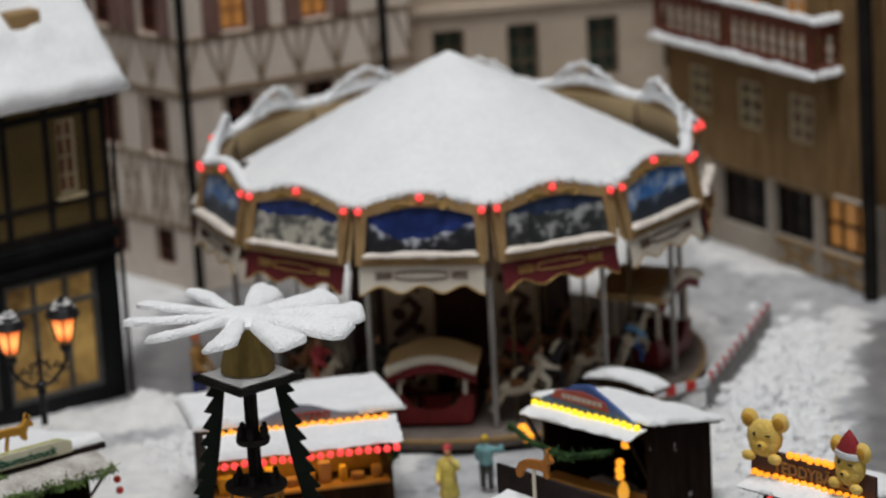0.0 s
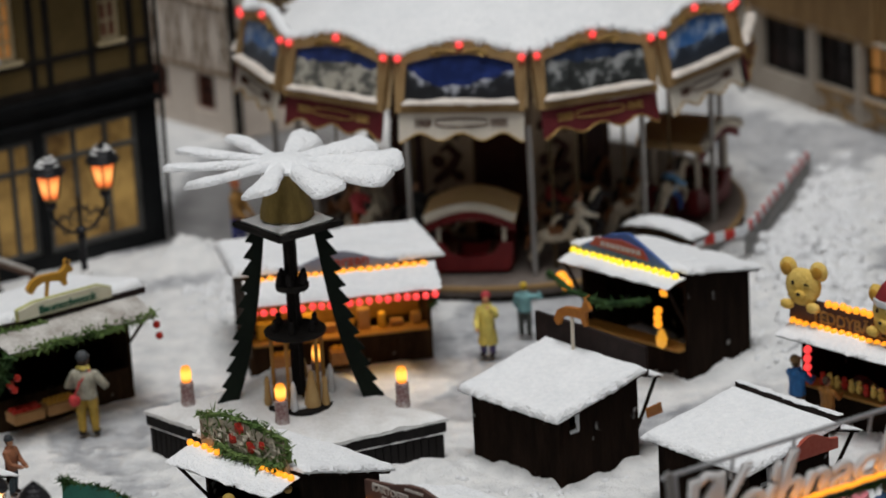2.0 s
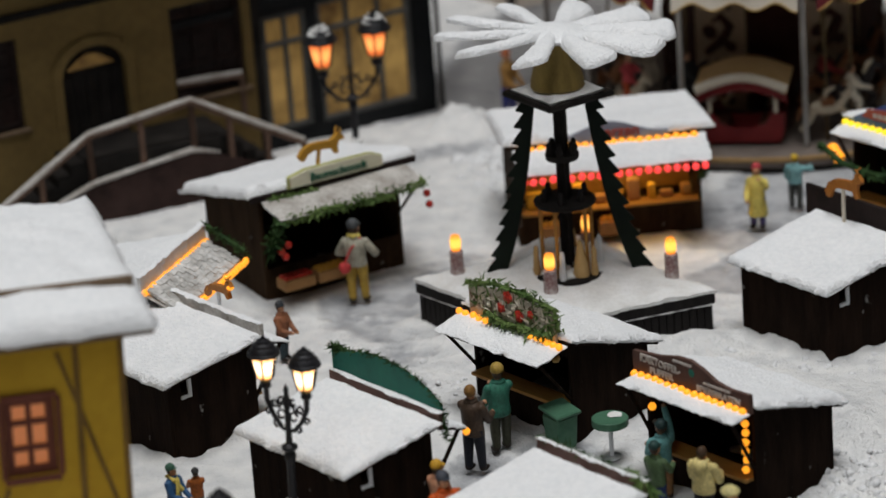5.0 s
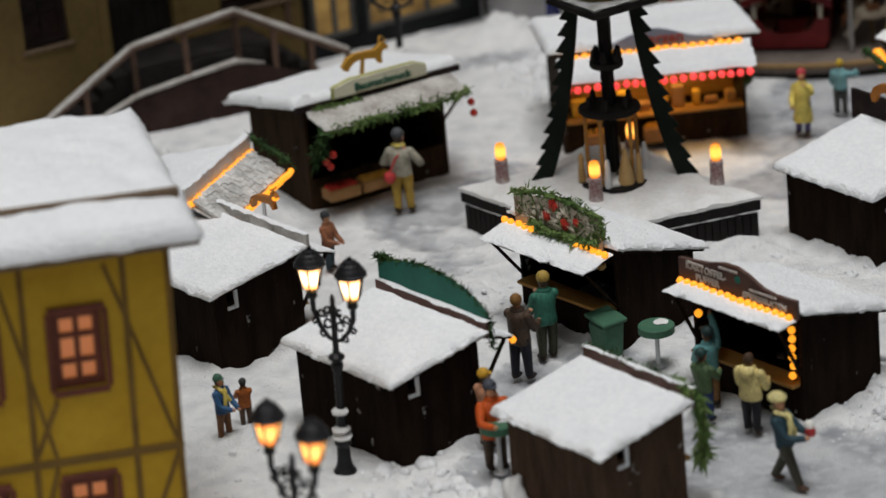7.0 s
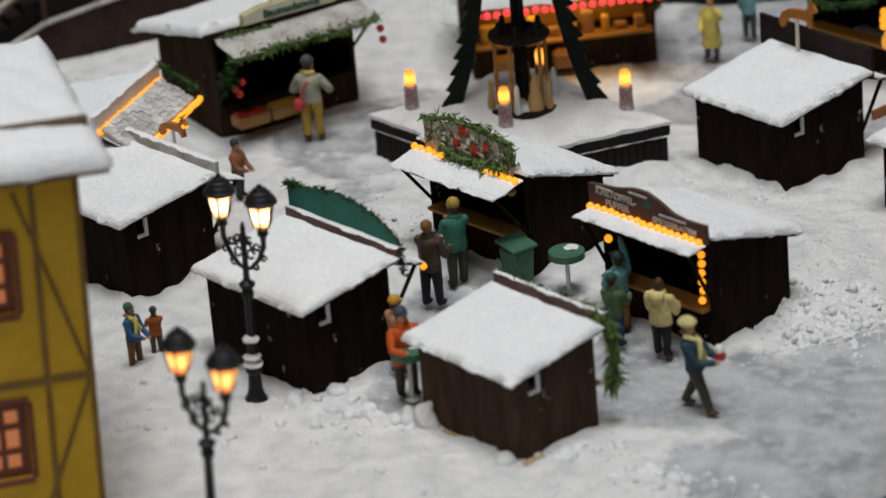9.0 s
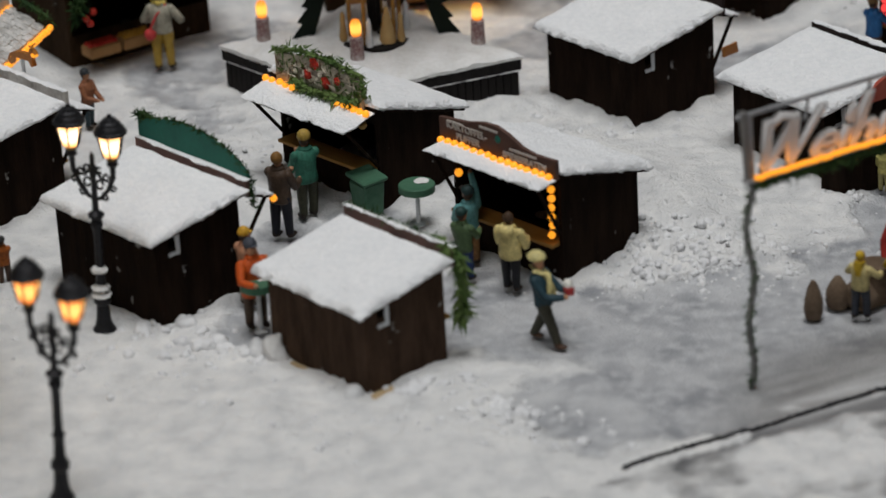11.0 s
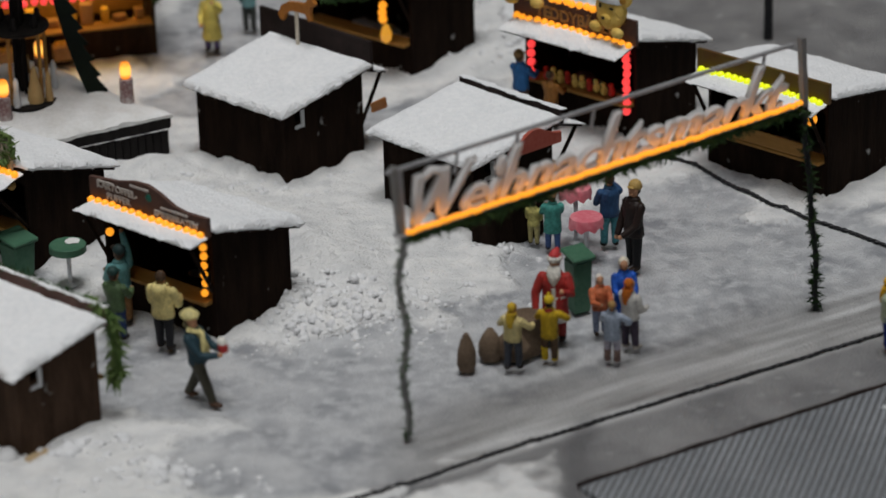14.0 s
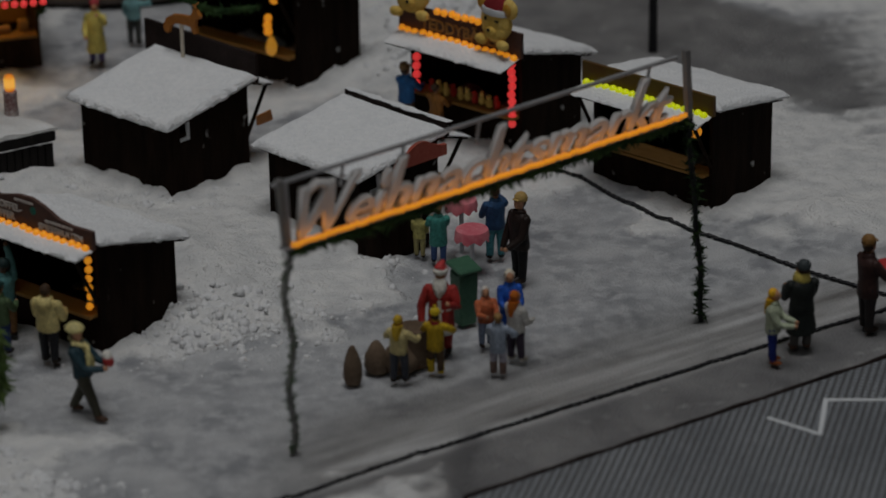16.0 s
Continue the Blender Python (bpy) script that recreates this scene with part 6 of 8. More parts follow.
# twelve crown panels
for k in range(12):
    a, b = rim(RT, k, 0), rim(RT, k + 1, 0)
    mid = (a + b) / 2
    w = (b - a).length
    ang = math.degrees(math.atan2((b - a).y, (b - a).x))
    lean = math.degrees(math.atan2(RT - RB, 1.6))
    M = Matrix.Translation(Vector((mid.x, mid.y, ZT)) * S) @ Matrix.Rotation(radians(ang), 4, "Z") @ Matrix.Rotation(radians(-lean), 4, "X") @ Matrix.Diagonal((1, 1, 0.9, 1))
    hw = w / 2 - 0.06
    bw = hw - 0.22
    bm = bmesh.new()
    top = [(hw * (1 - 2 * i / 16), 0.0 + 0.4 * math.sin(math.pi * i / 16) ** 1.6) for i in range(17)]
    inner_top = [(bw * 0.93 * (1 - 2 * i / 12), -0.27 + 0.26 * math.sin(math.pi * i / 12)) for i in range(13)]
    # frame: a plate with a window for the picture
    prism(bm, [(-hw, -0.3)] + [(x, z) for x, z in top[::-1]] + [(hw, -0.3)] + inner_top, -0.1, 0.1)
    prism(bm, [(-hw, -1.7), (-bw, -1.7), (-bw * 0.93, -0.27), (-hw, -0.3)], -0.1, 0.1)
    prism(bm, [(bw, -1.7), (hw * 0.965, -1.7), (hw, -0.3), (bw * 0.93, -0.27)], -0.1, 0.1)
    prism(bm, [(-bw, -1.7), (bw, -1.7), (bw, -1.45), (-bw, -1.45)], -0.1, 0.1)
    fr = part("crown_panel", bm, TAN, car, at=M)
    bm = bmesh.new()
    prism(bm, [(-bw, -1.5), (bw, -1.5), (bw * 0.95, -0.27)] + [(x, z) for x, z in inner_top] + [(-bw * 0.95, -0.27)], -0.02, 0.04)
    bm.transform(Matrix.Translation((0, 0, 0.75)))
    part("picture", bm, SCENES[(k + 2) % 4], fr, "alpine landscape picture", at=Matrix.Translation((0, 0, -0.75 * S)))
    bm = bmesh.new()
    for s in (-1, 1):
        tube(bm, [(s * 0.12, -0.12, 0.08), (s * 0.5, -0.13, 0.13), (s * 0.75, -0.13, 0.02), (s * 0.6, -0.12, -0.06), (s * 0.5, -0.12, 0.02)], 0.035, 5)
    part("carved_scroll", bm, GOLD, fr, smooth=60)
    bm = bmesh.new()
    box(bm, -hw, hw, 0.1, 0.22, -1.6, 0.0, 0.01)
    part("inner_panel", bm, OCHRE_IN, fr)
    bm = bmesh.new()
    snow_sheet(bm, 2 * bw, 0.3, 0.16, 24, 6, 0.12, 0.04, k * 2.3)
    bm.transform(Matrix.Translation((-bw, -0.24, -1.46)))
    part("ledge_snow", bm, LEDGE_SNOW, fr, smooth=60)
    # snow along the top edge and curled ornament
    bm = bmesh.new()
    crest = [(hw * (1.03 - 2.06 * i / 60), 0.05 + 0.07 * noise.noise(Vector((k * 3.3, i * 0.3, 0))), 0.04 + 0.4 * math.sin(math.pi * i / 60) ** 1.6 + 0.03 * noise.noise(Vector((k * 1.3, i * 0.5, 9)))) for i in range(61)]
    tube(bm, crest, [0.17 + 0.06 * noise.noise(Vector((k, i * 0.45, 4))) + 0.03 * noise.noise(Vector((k, i * 1.7, 4))) for i in range(61)], 9)
    part("crest_snow", bm, SNOW, fr, smooth=70)
    if 2 <= k <= 8:
        bm = bmesh.new()
        arcs = []
        for s in (-1, 1):
            arcs.append([(s * (0.08 + 1.0 * t), 0.1, 0.42 + 0.6 * math.cos(t * 1.45) - 0.12 * t) for t in (0, 0.2, 0.4, 0.6, 0.8, 1.0)])
            arcs.append([(s * 0.45 + 0.17 * math.cos(u), 0.1, 0.62 + 0.16 * math.sin(u)) for u in np.linspace(0, 5.2, 8)])
        for q in arcs:
            tube(bm, q, 0.07, 7)
        for q in arcs:
            for a_ in q[::2]:
                ell(bm, Vector(a_) + Vector((RND.uniform(-0.04, 0.04), -0.03, 0.05)), RND.uniform(0.05, 0.1), 7)
        rough(bm, 0.04, 5)
        part("snowy_crest_scroll", bm, SNOW, fr, smooth=70)
    bulbs(fr, "red", (-hw + 0.1, -0.16, -0.12), (hw - 0.1, -0.16, -0.12), 2, 1.15)
    bulbs(fr, "red", (0, -0.16, 0.26), (0, -0.16, 0.26), 1, 1.2)
    # valance below
    bm = bmesh.new()
    vw = hw * 0.955
    low = [(vw * (1 - 2 * i / 30), -2.3 - 0.22 * (0.5 + 0.5 * math.cos(math.tau * 3 * i / 30)) * (1.0 if 4 < i < 26 else 1.25)) for i in range(31)]
    prism(bm, [(-vw, -1.72), (vw, -1.72)] + low, -0.02, 0.05)
    va = part("valance", bm, VALANCE_CREAM if k % 2 == 11 % 2 else VALANCE_RED, fr)
    bm = bmesh.new()
    tube(bm, [(x, -0.03, z) for x, z in low], 0.028, 5)
    part("valance_trim", bm, GOLD, va)
    bm = bmesh.new()
    o = [(0.75 * math.cos(t) * 1.0, -2.0 + 0.12 * math.sin(t)) for t in np.linspace(0, math.tau, 20, endpoint=False)]
    tube(bm, [(max(-0.68, min(0.68, x * 1.2)), -0.04, z) for x, z in o] + [(0.68, -0.04, -2.0)], 0.022, 4)
    for s in (-1, 1):
        for j in range(5):
            for q in (-1, 1):
                tube(bm, [(s * (0.78 + 0.09 * j), -0.04, -2.0), (s * (0.85 + 0.09 * j), -0.04, -2.0 + q * 0.1)], [0.018, 0.035], 4)
    part("painted_cartouche", bm, SCROLL if k % 2 == 1 else GOLD, va)
    # post and corner strip
    p, q = rim(6.35, k, 0.5), rim(6.35, k, 5.2)
    bm = bmesh.new()
    tube(bm, [p, q], 0.085, 8)
    part("post", bm, STEEL, car, smooth=60)
    p, q = rim(RB * 0.965, k, 4.75), rim(RT * 0.995, k, 6.9)
    bm = bmesh.new()
    tube(bm, [p, q], 0.1, 6)
    part("corner_strip", bm, BEAM, car)

# drum cream and pole brass darkened in colour for the carousel's dim inside
DRUM_CREAM = mat("dimmed_cream_panel", (0.42, 0.31, 0.2), 0.6, second=(0.54, 0.41, 0.28), scale=2, spec=0.2)
RIDE_POLE = mat("dimmed_brass_tube", (0.09, 0.06, 0.025), 0.4, second=(0.15, 0.1, 0.045), metal=0.4)
# centre drum with painted panels
for k in range(12):
    bm = bmesh.new()
    w = 2 * 2.9 * math.tan(radians(15))
    box(bm, -w / 2, w / 2, -0.05, 0.05, 0.5, 5.4)
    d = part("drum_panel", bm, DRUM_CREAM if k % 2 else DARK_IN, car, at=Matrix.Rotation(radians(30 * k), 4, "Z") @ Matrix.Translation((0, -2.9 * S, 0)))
    if k % 2:
        bm = bmesh.new()
        for j in range(3):
            z = 1.2 + 1.35 * j
            s = 1 if j % 2 else -1
            tube(bm, [(-0.4 * s, -0.08, z - 0.5), (0.1 * s, -0.08, z - 0.1), (0.35 * s, -0.08, z + 0.35), (0.05 * s, -0.08, z + 0.6), (-0.2 * s, -0.08, z + 0.4)], [0.12, 0.17, 0.15, 0.12, 0.05], 5)
            ell(bm, (-0.3 * s, -0.07, z + 0.1), (0.24, 0.03, 0.2), 8)
            ell(bm, (0.35 * s, -0.07, z - 0.25), (0.2, 0.03, 0.16), 8)
        part("painted_scroll", bm, SCROLL, d)


def horse_mesh(mat_body, mat_mane):
    bm = bmesh.new()
    ell(bm, (0, 0, 0.95), (0.55, 0.2, 0.24), 12)
    tube(bm, [(0.4, 0, 1.05), (0.62, 0, 1.38), (0.72, 0, 1.52)], [0.19, 0.13, 0.1], 8)
    tube(bm, [(0.68, 0, 1.54), (0.98, 0, 1.36)], [0.12, 0.06], 8)
    for s in (-1, 1):
        tube(bm, [(0.4, s * 0.1, 0.85), (0.68, s * 0.1, 0.62), (0.55, s * 0.1, 0.35)], [0.1, 0.07, 0.05], 6)
        tube(bm, [(-0.42, s * 0.1, 0.85), (-0.55, s * 0.1, 0.55), (-0.78, s * 0.1, 0.32)], [0.12, 0.07, 0.05], 6)
        ell(bm, (0.68, s * 0.06, 1.68), (0.03, 0.025, 0.07), 6)
    tube(bm, [(0.35, 0, 1.3), (0.5, 0, 1.55), (0.66, 0, 1.66)], [0.05, 0.08, 0.04], 6, 1)
    tube(bm, [(-0.5, 0, 1.02), (-0.75, 0, 0.95), (-0.85, 0, 0.6)], [0.05, 0.08, 0.03], 6, 1)
    box(bm, -0.2, 0.2, -0.21, 0.21, 1.0, 1.2, 0.03, 1)
    return bm


for i, (rad, ang, mb, mm) in enumerate([(5.45, -137, HORSE_CREAM, MANE), (4.5, -122, HORSE_DARK, MANE), (5.85, -70, HORSE_DARK, HORSE_CREAM), (5.9, -77, HORSE_CREAM, HORSE_BROWN), (4.2, -72, HORSE_BROWN, MANE),
                                         (5.7, -36, HORSE_CREAM, MANE), (4.9, -47, HORSE_CREAM, HORSE_BROWN), (4.3, -100, HORSE_CREAM, MANE), (3.6, -50, HORSE_BROWN, MANE), (3.9, -28, HORSE_BROWN, MANE), (5.2, -150, HORSE_BROWN, MANE), (4.2, -150, HORSE_CREAM, MANE)]):
    a = radians(ang)
    hz = 0.05 + 0.22 * (i % 3)
    hs = tagged(part("carousel_horse", horse_mesh(mb, mm), [mb, mm], smooth=60, at=at(CX + rad * math.cos(a), CY + rad * math.sin(a), 0.5 + hz, ang + 90) @ Matrix.Scale(0.95, 4)), "small enamelled carousel horse with saddle on a steel pole", "carousel horse", "carousel horses")
    bm = bmesh.new()
    tube(bm, [(0, 0, 0.0), (0, 0, 5.05)], 0.035, 6)
    tagged(part("ride_pole", bm, RIDE_POLE, at=at(CX + rad * math.cos(a) , CY + rad * math.sin(a), 0.5)), "thin brass pole between carousel deck and ceiling, darkened in colour", "pole", "ride poles")


def carriage(m, label, lift=0.0):
    c = thing("carousel_carriage", m, label, "carriage")
    bm = bmesh.new()
    side = [(-1.15, 0.35), (-1.05, 0.1), (1.05, 0.1), (1.15, 0.35), (1.2, 0.95), (0.85, 0.95), (0.62, 0.6), (0.2, 0.5), (-0.2, 0.5), (-0.62, 0.6), (-0.85, 0.95), (-1.2, 0.95)]
    for y in (-0.75, 0.7):
        prism(bm, side, y, y + 0.08)
    box(bm, -1.05, 1.05, -0.68, 0.7, 0.1, 0.2)
    box(bm, -1.15, -1.05, -0.66, 0.68, 0.2, 0.85)
    box(bm, 1.05, 1.15, -0.66, 0.68, 0.2, 0.85)
    part("body", bm, RED_PAINT, c)
    for sx in (-1, 1):
        for sy in (-0.68, 0.66):
            bm = bmesh.new()
            box(bm, sx * 0.95 - 0.06, sx * 0.95 + 0.06, sy - 0.06, sy + 0.06, 0.9, 1.75 + lift, 0.01)
            part("canopy_post", bm, CREAM, c)
    arc = [(-1.3 + 2.6 * i / 16, 1.72 + lift + 0.36 * math.sin(math.pi * i / 16)) for i in range(17)]
    bm = bmesh.new()
    prism(bm, arc + [(x * 1.03, z + 0.22) for x, z in arc[::-1]], -1.0, 1.0)
    part("canopy", bm, SEAT_TAN, c, smooth=30)
    bm = bmesh.new()
    prism(bm, [(x, z - 0.26) for x, z in arc] + [(x, z + 0.02) for x, z in arc[::-1]], -0.98, -0.9)
    part("canopy_valance", bm, RED_PAINT, c)
    bm = bmesh.new()
    tube(bm, [(x, -1.0, z + 0.13) for x, z in arc], 0.14, 8)
    part("canopy_edge", bm, CREAM, c, smooth=60)
    bm = bmesh.new()
    for sx in (-1, 1):
        box(bm, sx * 0.72 - 0.28, sx * 0.72 + 0.28, -0.6, 0.6, 0.2, 0.62, 0.04)
    part("bench", bm, SCROLL, c)


carriage(at(CX + 5.42 * math.cos(radians(-99)), CY + 5.42 * math.sin(radians(-99)), 0.52, -6) @ Matrix.Diagonal((0.93, 0.85, 0.97, 1)), "dark red carousel carriage with ochre and cream canopy", -0.16)
carriage(at(CX + 5.4 * math.cos(radians(-12)), CY + 5.4 * math.sin(radians(-12)), 0.52, 62), "dark red carousel carriage with broad ochre canopy", 0.35)

# barrier along the street
pts = [(4.9, 85.6), (6.91, 86.72), (7.41, 87.99), (8.4, 90.75), (9.41, 93.56)]
RW_RED = mat("barrier_red", (0.5, 0.04, 0.03), 0.5)
for (x0, y0), (x1, y1) in zip(pts, pts[1:]):
    ln = math.dist((x0, y0), (x1, y1))
    b = thing("barrier", at(x0, y0, 0.1, math.degrees(math.atan2(y1 - y0, x1 - x0))), "grey barrier with red and white striped top board", "barrier", "barriers")
    n = max(4, round(ln / 0.32))
    for i in range(n):
        bm = bmesh.new()
        box(bm, ln * i / n, ln * (i + 1) / n, -0.04, 0.04, 0.74, 0.98)
        part("stripe", bm, RW_RED if i % 2 else WHITE_PLASTIC, b)
    for z in (0.12, 0.66):
        bm = bmesh.new()
        tube(bm, [(0, 0, z), (ln, 0, z)], 0.035, 5)
        part("rail", bm, GREY_METAL, b)
    for i in range(2 * n + 1):
        bm = bmesh.new()
        tube(bm, [(ln * i / (2 * n), 0, 0.0 if i % n == 0 else 0.12), (ln * i / (2 * n), 0, 0.7)], 0.025, 5)
        part("bar", bm, GREY_METAL, b)

# ---- christmas pyramid on its platform ----
SLAT = mat("black_brown_slats", (0.006, 0.005, 0.005), 0.7, second=(0.02, 0.017, 0.016), spec=0.15, scale=5, stretch=(3, 3, 0.6))
TREE_GREEN = mat("dark_green_tree_board", (0.003, 0.006, 0.004), 0.7, second=(0.007, 0.013, 0.008), spec=0.15)
BELL = mat("mossy_gold_wood", (0.16, 0.11, 0.03), 0.6, second=(0.28, 0.2, 0.06), stretch=(3, 3, 0.4))
BARK = mat("snowy_bark_candle", (0.16, 0.03, 0.03), 0.8, second=(0.6, 0.55, 0.53), scale=5)
PINE = mat("pine_wood_figure", (0.4, 0.25, 0.1), 0.6, second=(0.5, 0.34, 0.15))

PX, PY = -4.7, 74.75
plat = thing("pyramid_platform", at(PX, PY, 0, 0), "four-sided platform with dark slatted sides under snow", "platform")
PH = 1.05
CORNERS = [Vector((-3.62, 0.3)), Vector((-0.55, -2.78)), Vector((3.35, -1.1)), Vector((0.3, 2.0))]


def on_platform(u, v, grow=0.0):
    """A place on the platform, u and v from 0 to 1 along its two sides."""
    a, b, c, d = CORNERS
    p = a.lerp(b, u).lerp(d.lerp(c, u), v)
    mid = (a + b + c + d) / 4
    return p + (p - mid).normalized() * grow


bm = bmesh.new()
lo, hi = [bm.verts.new((*c, 0)) for c in CORNERS], [bm.verts.new((*c, PH - 0.03)) for c in CORNERS]
bm.faces.new(hi)
bm.faces.new(lo[::-1])
for i in range(4):
    bm.faces.new((lo[i], lo[(i + 1) % 4], hi[(i + 1) % 4], hi[i]))
part("body", bm, BEAM_BLACK, plat)
for i in range(4):
    a, b = CORNERS[i], CORNERS[(i + 1) % 4]
    ln = (b - a).length
    m = Matrix.Translation((a.x * S, a.y * S, 0)) @ Matrix.Rotation(math.atan2((b - a).y, (b - a).x), 4, "Z")
    n = round(ln / 0.19)
    base = bmesh.new()
    box(base, 0.01, ln / n - 0.012, -0.05, 0.0, 0.0, PH - 0.34, 0.01)
    base.transform(Matrix.Scale(S, 4))
    me = bpy.data.meshes.new("slat")
    base.to_mesh(me)
    base.free()
    me.materials.append(SLAT)
    for k in range(n):
        ob = new("slat", me)
        ob.parent = plat
        ob.matrix_basis = m @ Matrix.Translation((ln * k / n * S, RND.uniform(-0.012, 0.004) * S, RND.uniform(-0.02, 0.0) * S))
    bm = bmesh.new()
    box(bm, -0.06, ln + 0.06, -0.1, 0.0, PH - 0.3, PH - 0.04, 0.015)
    part("fascia", bm, SLAT, plat, at=m)
    bm = bmesh.new()
    tube(bm, [(ln * k / 24, -0.09, PH - 0.31) for k in range(25)], [max(0.004, 0.03 * (0.5 + noise.noise(Vector((k * 0.6, i * 3.0, 1))))) for k in range(25)], 6)
    part("ledge_snow", bm, SNOW_OLD, plat, smooth=60, at=m)
bm = bmesh.new()
snow_sheet(bm, 1.0, 1.0, 0.0, 54, 54, 0.01, 0.0, 31.0)
for v in bm.verts:
    u, w = min(1.0, max(0.0, v.co.x)), min(1.0, max(0.0, v.co.y))
    edge = min(u, 1 - u, w, 1 - w)
    q = Vector((u * 4.5, w * 4.5, 2.0))
    ragged = 0.16 + 0.07 * noise.noise(q * 1.7) + 0.05 * noise.noise(q * 5.0)
    p = on_platform(u, w, ragged if edge < 1e-4 else 0.1 * (edge < 0.02))
    v.co.x, v.co.y = p.x, p.y
bm.verts.ensure_lookup_table()
for k in range(0, len(bm.verts), 2):  # the bed is made of pairs, a top and an underside
    t, b = bm.verts[k], bm.verts[k + 1]
    q = Vector((t.co.x, t.co.y, 5.0))
    rim_ = min(1.0, min((Vector((t.co.x, t.co.y)) - CORNERS[i]).dot(Vector(((CORNERS[i] - CORNERS[(i + 1) % 4]).y, (CORNERS[(i + 1) % 4] - CORNERS[i]).x)).normalized()) for i in range(4)) / 0.35 + 0.4)
    d = math.hypot(t.co.x + 0.15, t.co.y - 1.0)
    t.co.z = 0.05 + 0.13 * math.sqrt(max(0.0, rim_)) + 0.05 * noise.fractal(q * 1.5, 1.0, 2.0, 3) + (0.5 + 0.15 * noise.noise(q * 2.5)) * math.exp(-d * d * 0.7)
    b.co.z = -0.05 * abs(noise.noise(q * 4))
bm.transform(Matrix.Translation((0, 0, PH - 0.03)))
part("platform_snow", bm, SNOW_OLD, plat, smooth=60)

pyr = thing("christmas_pyramid", at(PX, PY, PH + 0.14, 0) @ Matrix.Diagonal((1, 1, 1.05, 1)), "wooden christmas pyramid with snowy wing wheel and fir-shaped legs", "christmas pyramid")
for ang in (172, 8, 92, 268):
    if ang == 268:
        continue
    bm = bmesh.new()
    pts_l, pts_r = [], []
    n = 11
    for i in range(n + 1):
        t = i / n
        z = 4.25 * (1 - t)
        c = 0.66 + 0.66 * t + 0.36 * t ** 3
        hw = 0.13 + 0.1 * t
        pts_l.append((c + hw, z))
        if i < n:
            pts_l.append((c + 0.8 / n + hw + 0.19, z - 4.25 / n + 0.04))
        pts_r.append((c - hw * 0.7, z))
    prism(bm, pts_l + pts_r[::-1], -0.05, 0.05)
    part("fir_shaped_leg", bm, TREE_GREEN, pyr, at=Matrix.Rotation(radians(ang), 4, "Z"))
bm = bmesh.new()
lathe(bm, [(1.3, 4.25), (1.34, 4.3), (1.3, 4.38)], 4)
part("top_plate", bm, BEAM_BLACK, pyr, at=Matrix.Rotation(radians(-6), 4, "Z"))
bm = bmesh.new()
lathe(bm, [(1.1, 4.385), (1.12, 4.42), (0.8, 4.46), (0.4, 4.52), (0, 4.56)], 4)
bmesh.ops.subdivide_edges(bm, edges=bm.edges[:], cuts=4, use_grid_fill=True)
rough(bm, 0.08, 5)
part("plate_snow", bm, SNOW_OLD, pyr, smooth=60, at=Matrix.Rotation(radians(-6), 4, "Z"))
bm = bmesh.new()
lathe(bm, [(0.64, 4.5), (0.62, 4.68), (0.54, 4.95), (0.46, 5.25), (0.4, 5.5), (0.38, 5.62), (0, 5.62)], 18)
part("bell_hub", bm, BELL, pyr, smooth=60)
wheel = bmesh.new()
lathe(wheel, [(0.3, 5.56), (0.72, 5.63), (0.78, 5.72), (0.6, 5.82), (0.3, 5.87), (0, 5.89)], 20)
rough(wheel, 0.05, 3.0)
wh = part("wing_hub", wheel, SNOW, pyr, smooth=60)
for i in range(10):
    bm = bmesh.new()
    nl, nw = 22, 8
    grid_t, grid_b = [], []
    for a in range(nl + 1):
        t = a / nl
        r = 0.35 + 2.45 * t
        hw = (0.13 + 0.29 * min(1, t * 1.1)) * (1 if t < 0.93 else 1 - 0.35 * (t - 0.93) / 0.07) * (1 + 0.1 * noise.noise(Vector((i * 2.7, t * 7, 3))))
        for c in range(nw + 1):
            u = -1 + 2 * c / nw
            k = noise.noise(Vector((i * 3.1, t * 4, u * 2)))
            thick = 0.13 * math.sqrt(max(0, 1 - u * u)) * (1 if 0 < a < nl else 0.4) + 0.04 * k + 0.025 * noise.noise(Vector((i * 5.1, t * 14, u * 5)))
            z = u * hw * 0.24
            grid_t.append(bm.verts.new((r, u * hw, z + 0.04 + thick)))
            grid_b.append(bm.verts.new((r, u * hw, z - 0.03)))
    s = nw + 1
    for a in range(nl):
        for c in range(nw):
            q = (a * s + c, (a + 1) * s + c, (a + 1) * s + c + 1, a * s + c + 1)
            bm.faces.new([grid_t[k] for k in q])
            bm.faces.new([grid_b[k] for k in q[::-1]])
    edge = [*range(nw), *[a * s + nw for a in range(nl)], *[nl * s + c for c in range(nw, 0, -1)], *[a * s for a in range(nl, 0, -1)]]
    for p, q in zip(edge, edge[1:] + edge[:1]):
        bm.faces.new((grid_t[p], grid_t[q], grid_b[q], grid_b[p]))
    part("wing", bm, SNOW, pyr, smooth=60, at=Matrix.Translation((0, 0, 5.66 * S)) @ Matrix.Rotation(radians(2.2), 4, "Y") @ Matrix.Rotation(radians(-2.5), 4, "X") @ Matrix.Rotation(math.tau * i / 10 + 0.14, 4, "Z"))
bm = bmesh.new()
tube(bm, [(0, 0, 0), (0, 0, 4.4)], 0.07, 8)
part("axle", bm, BEAM_BLACK, pyr)
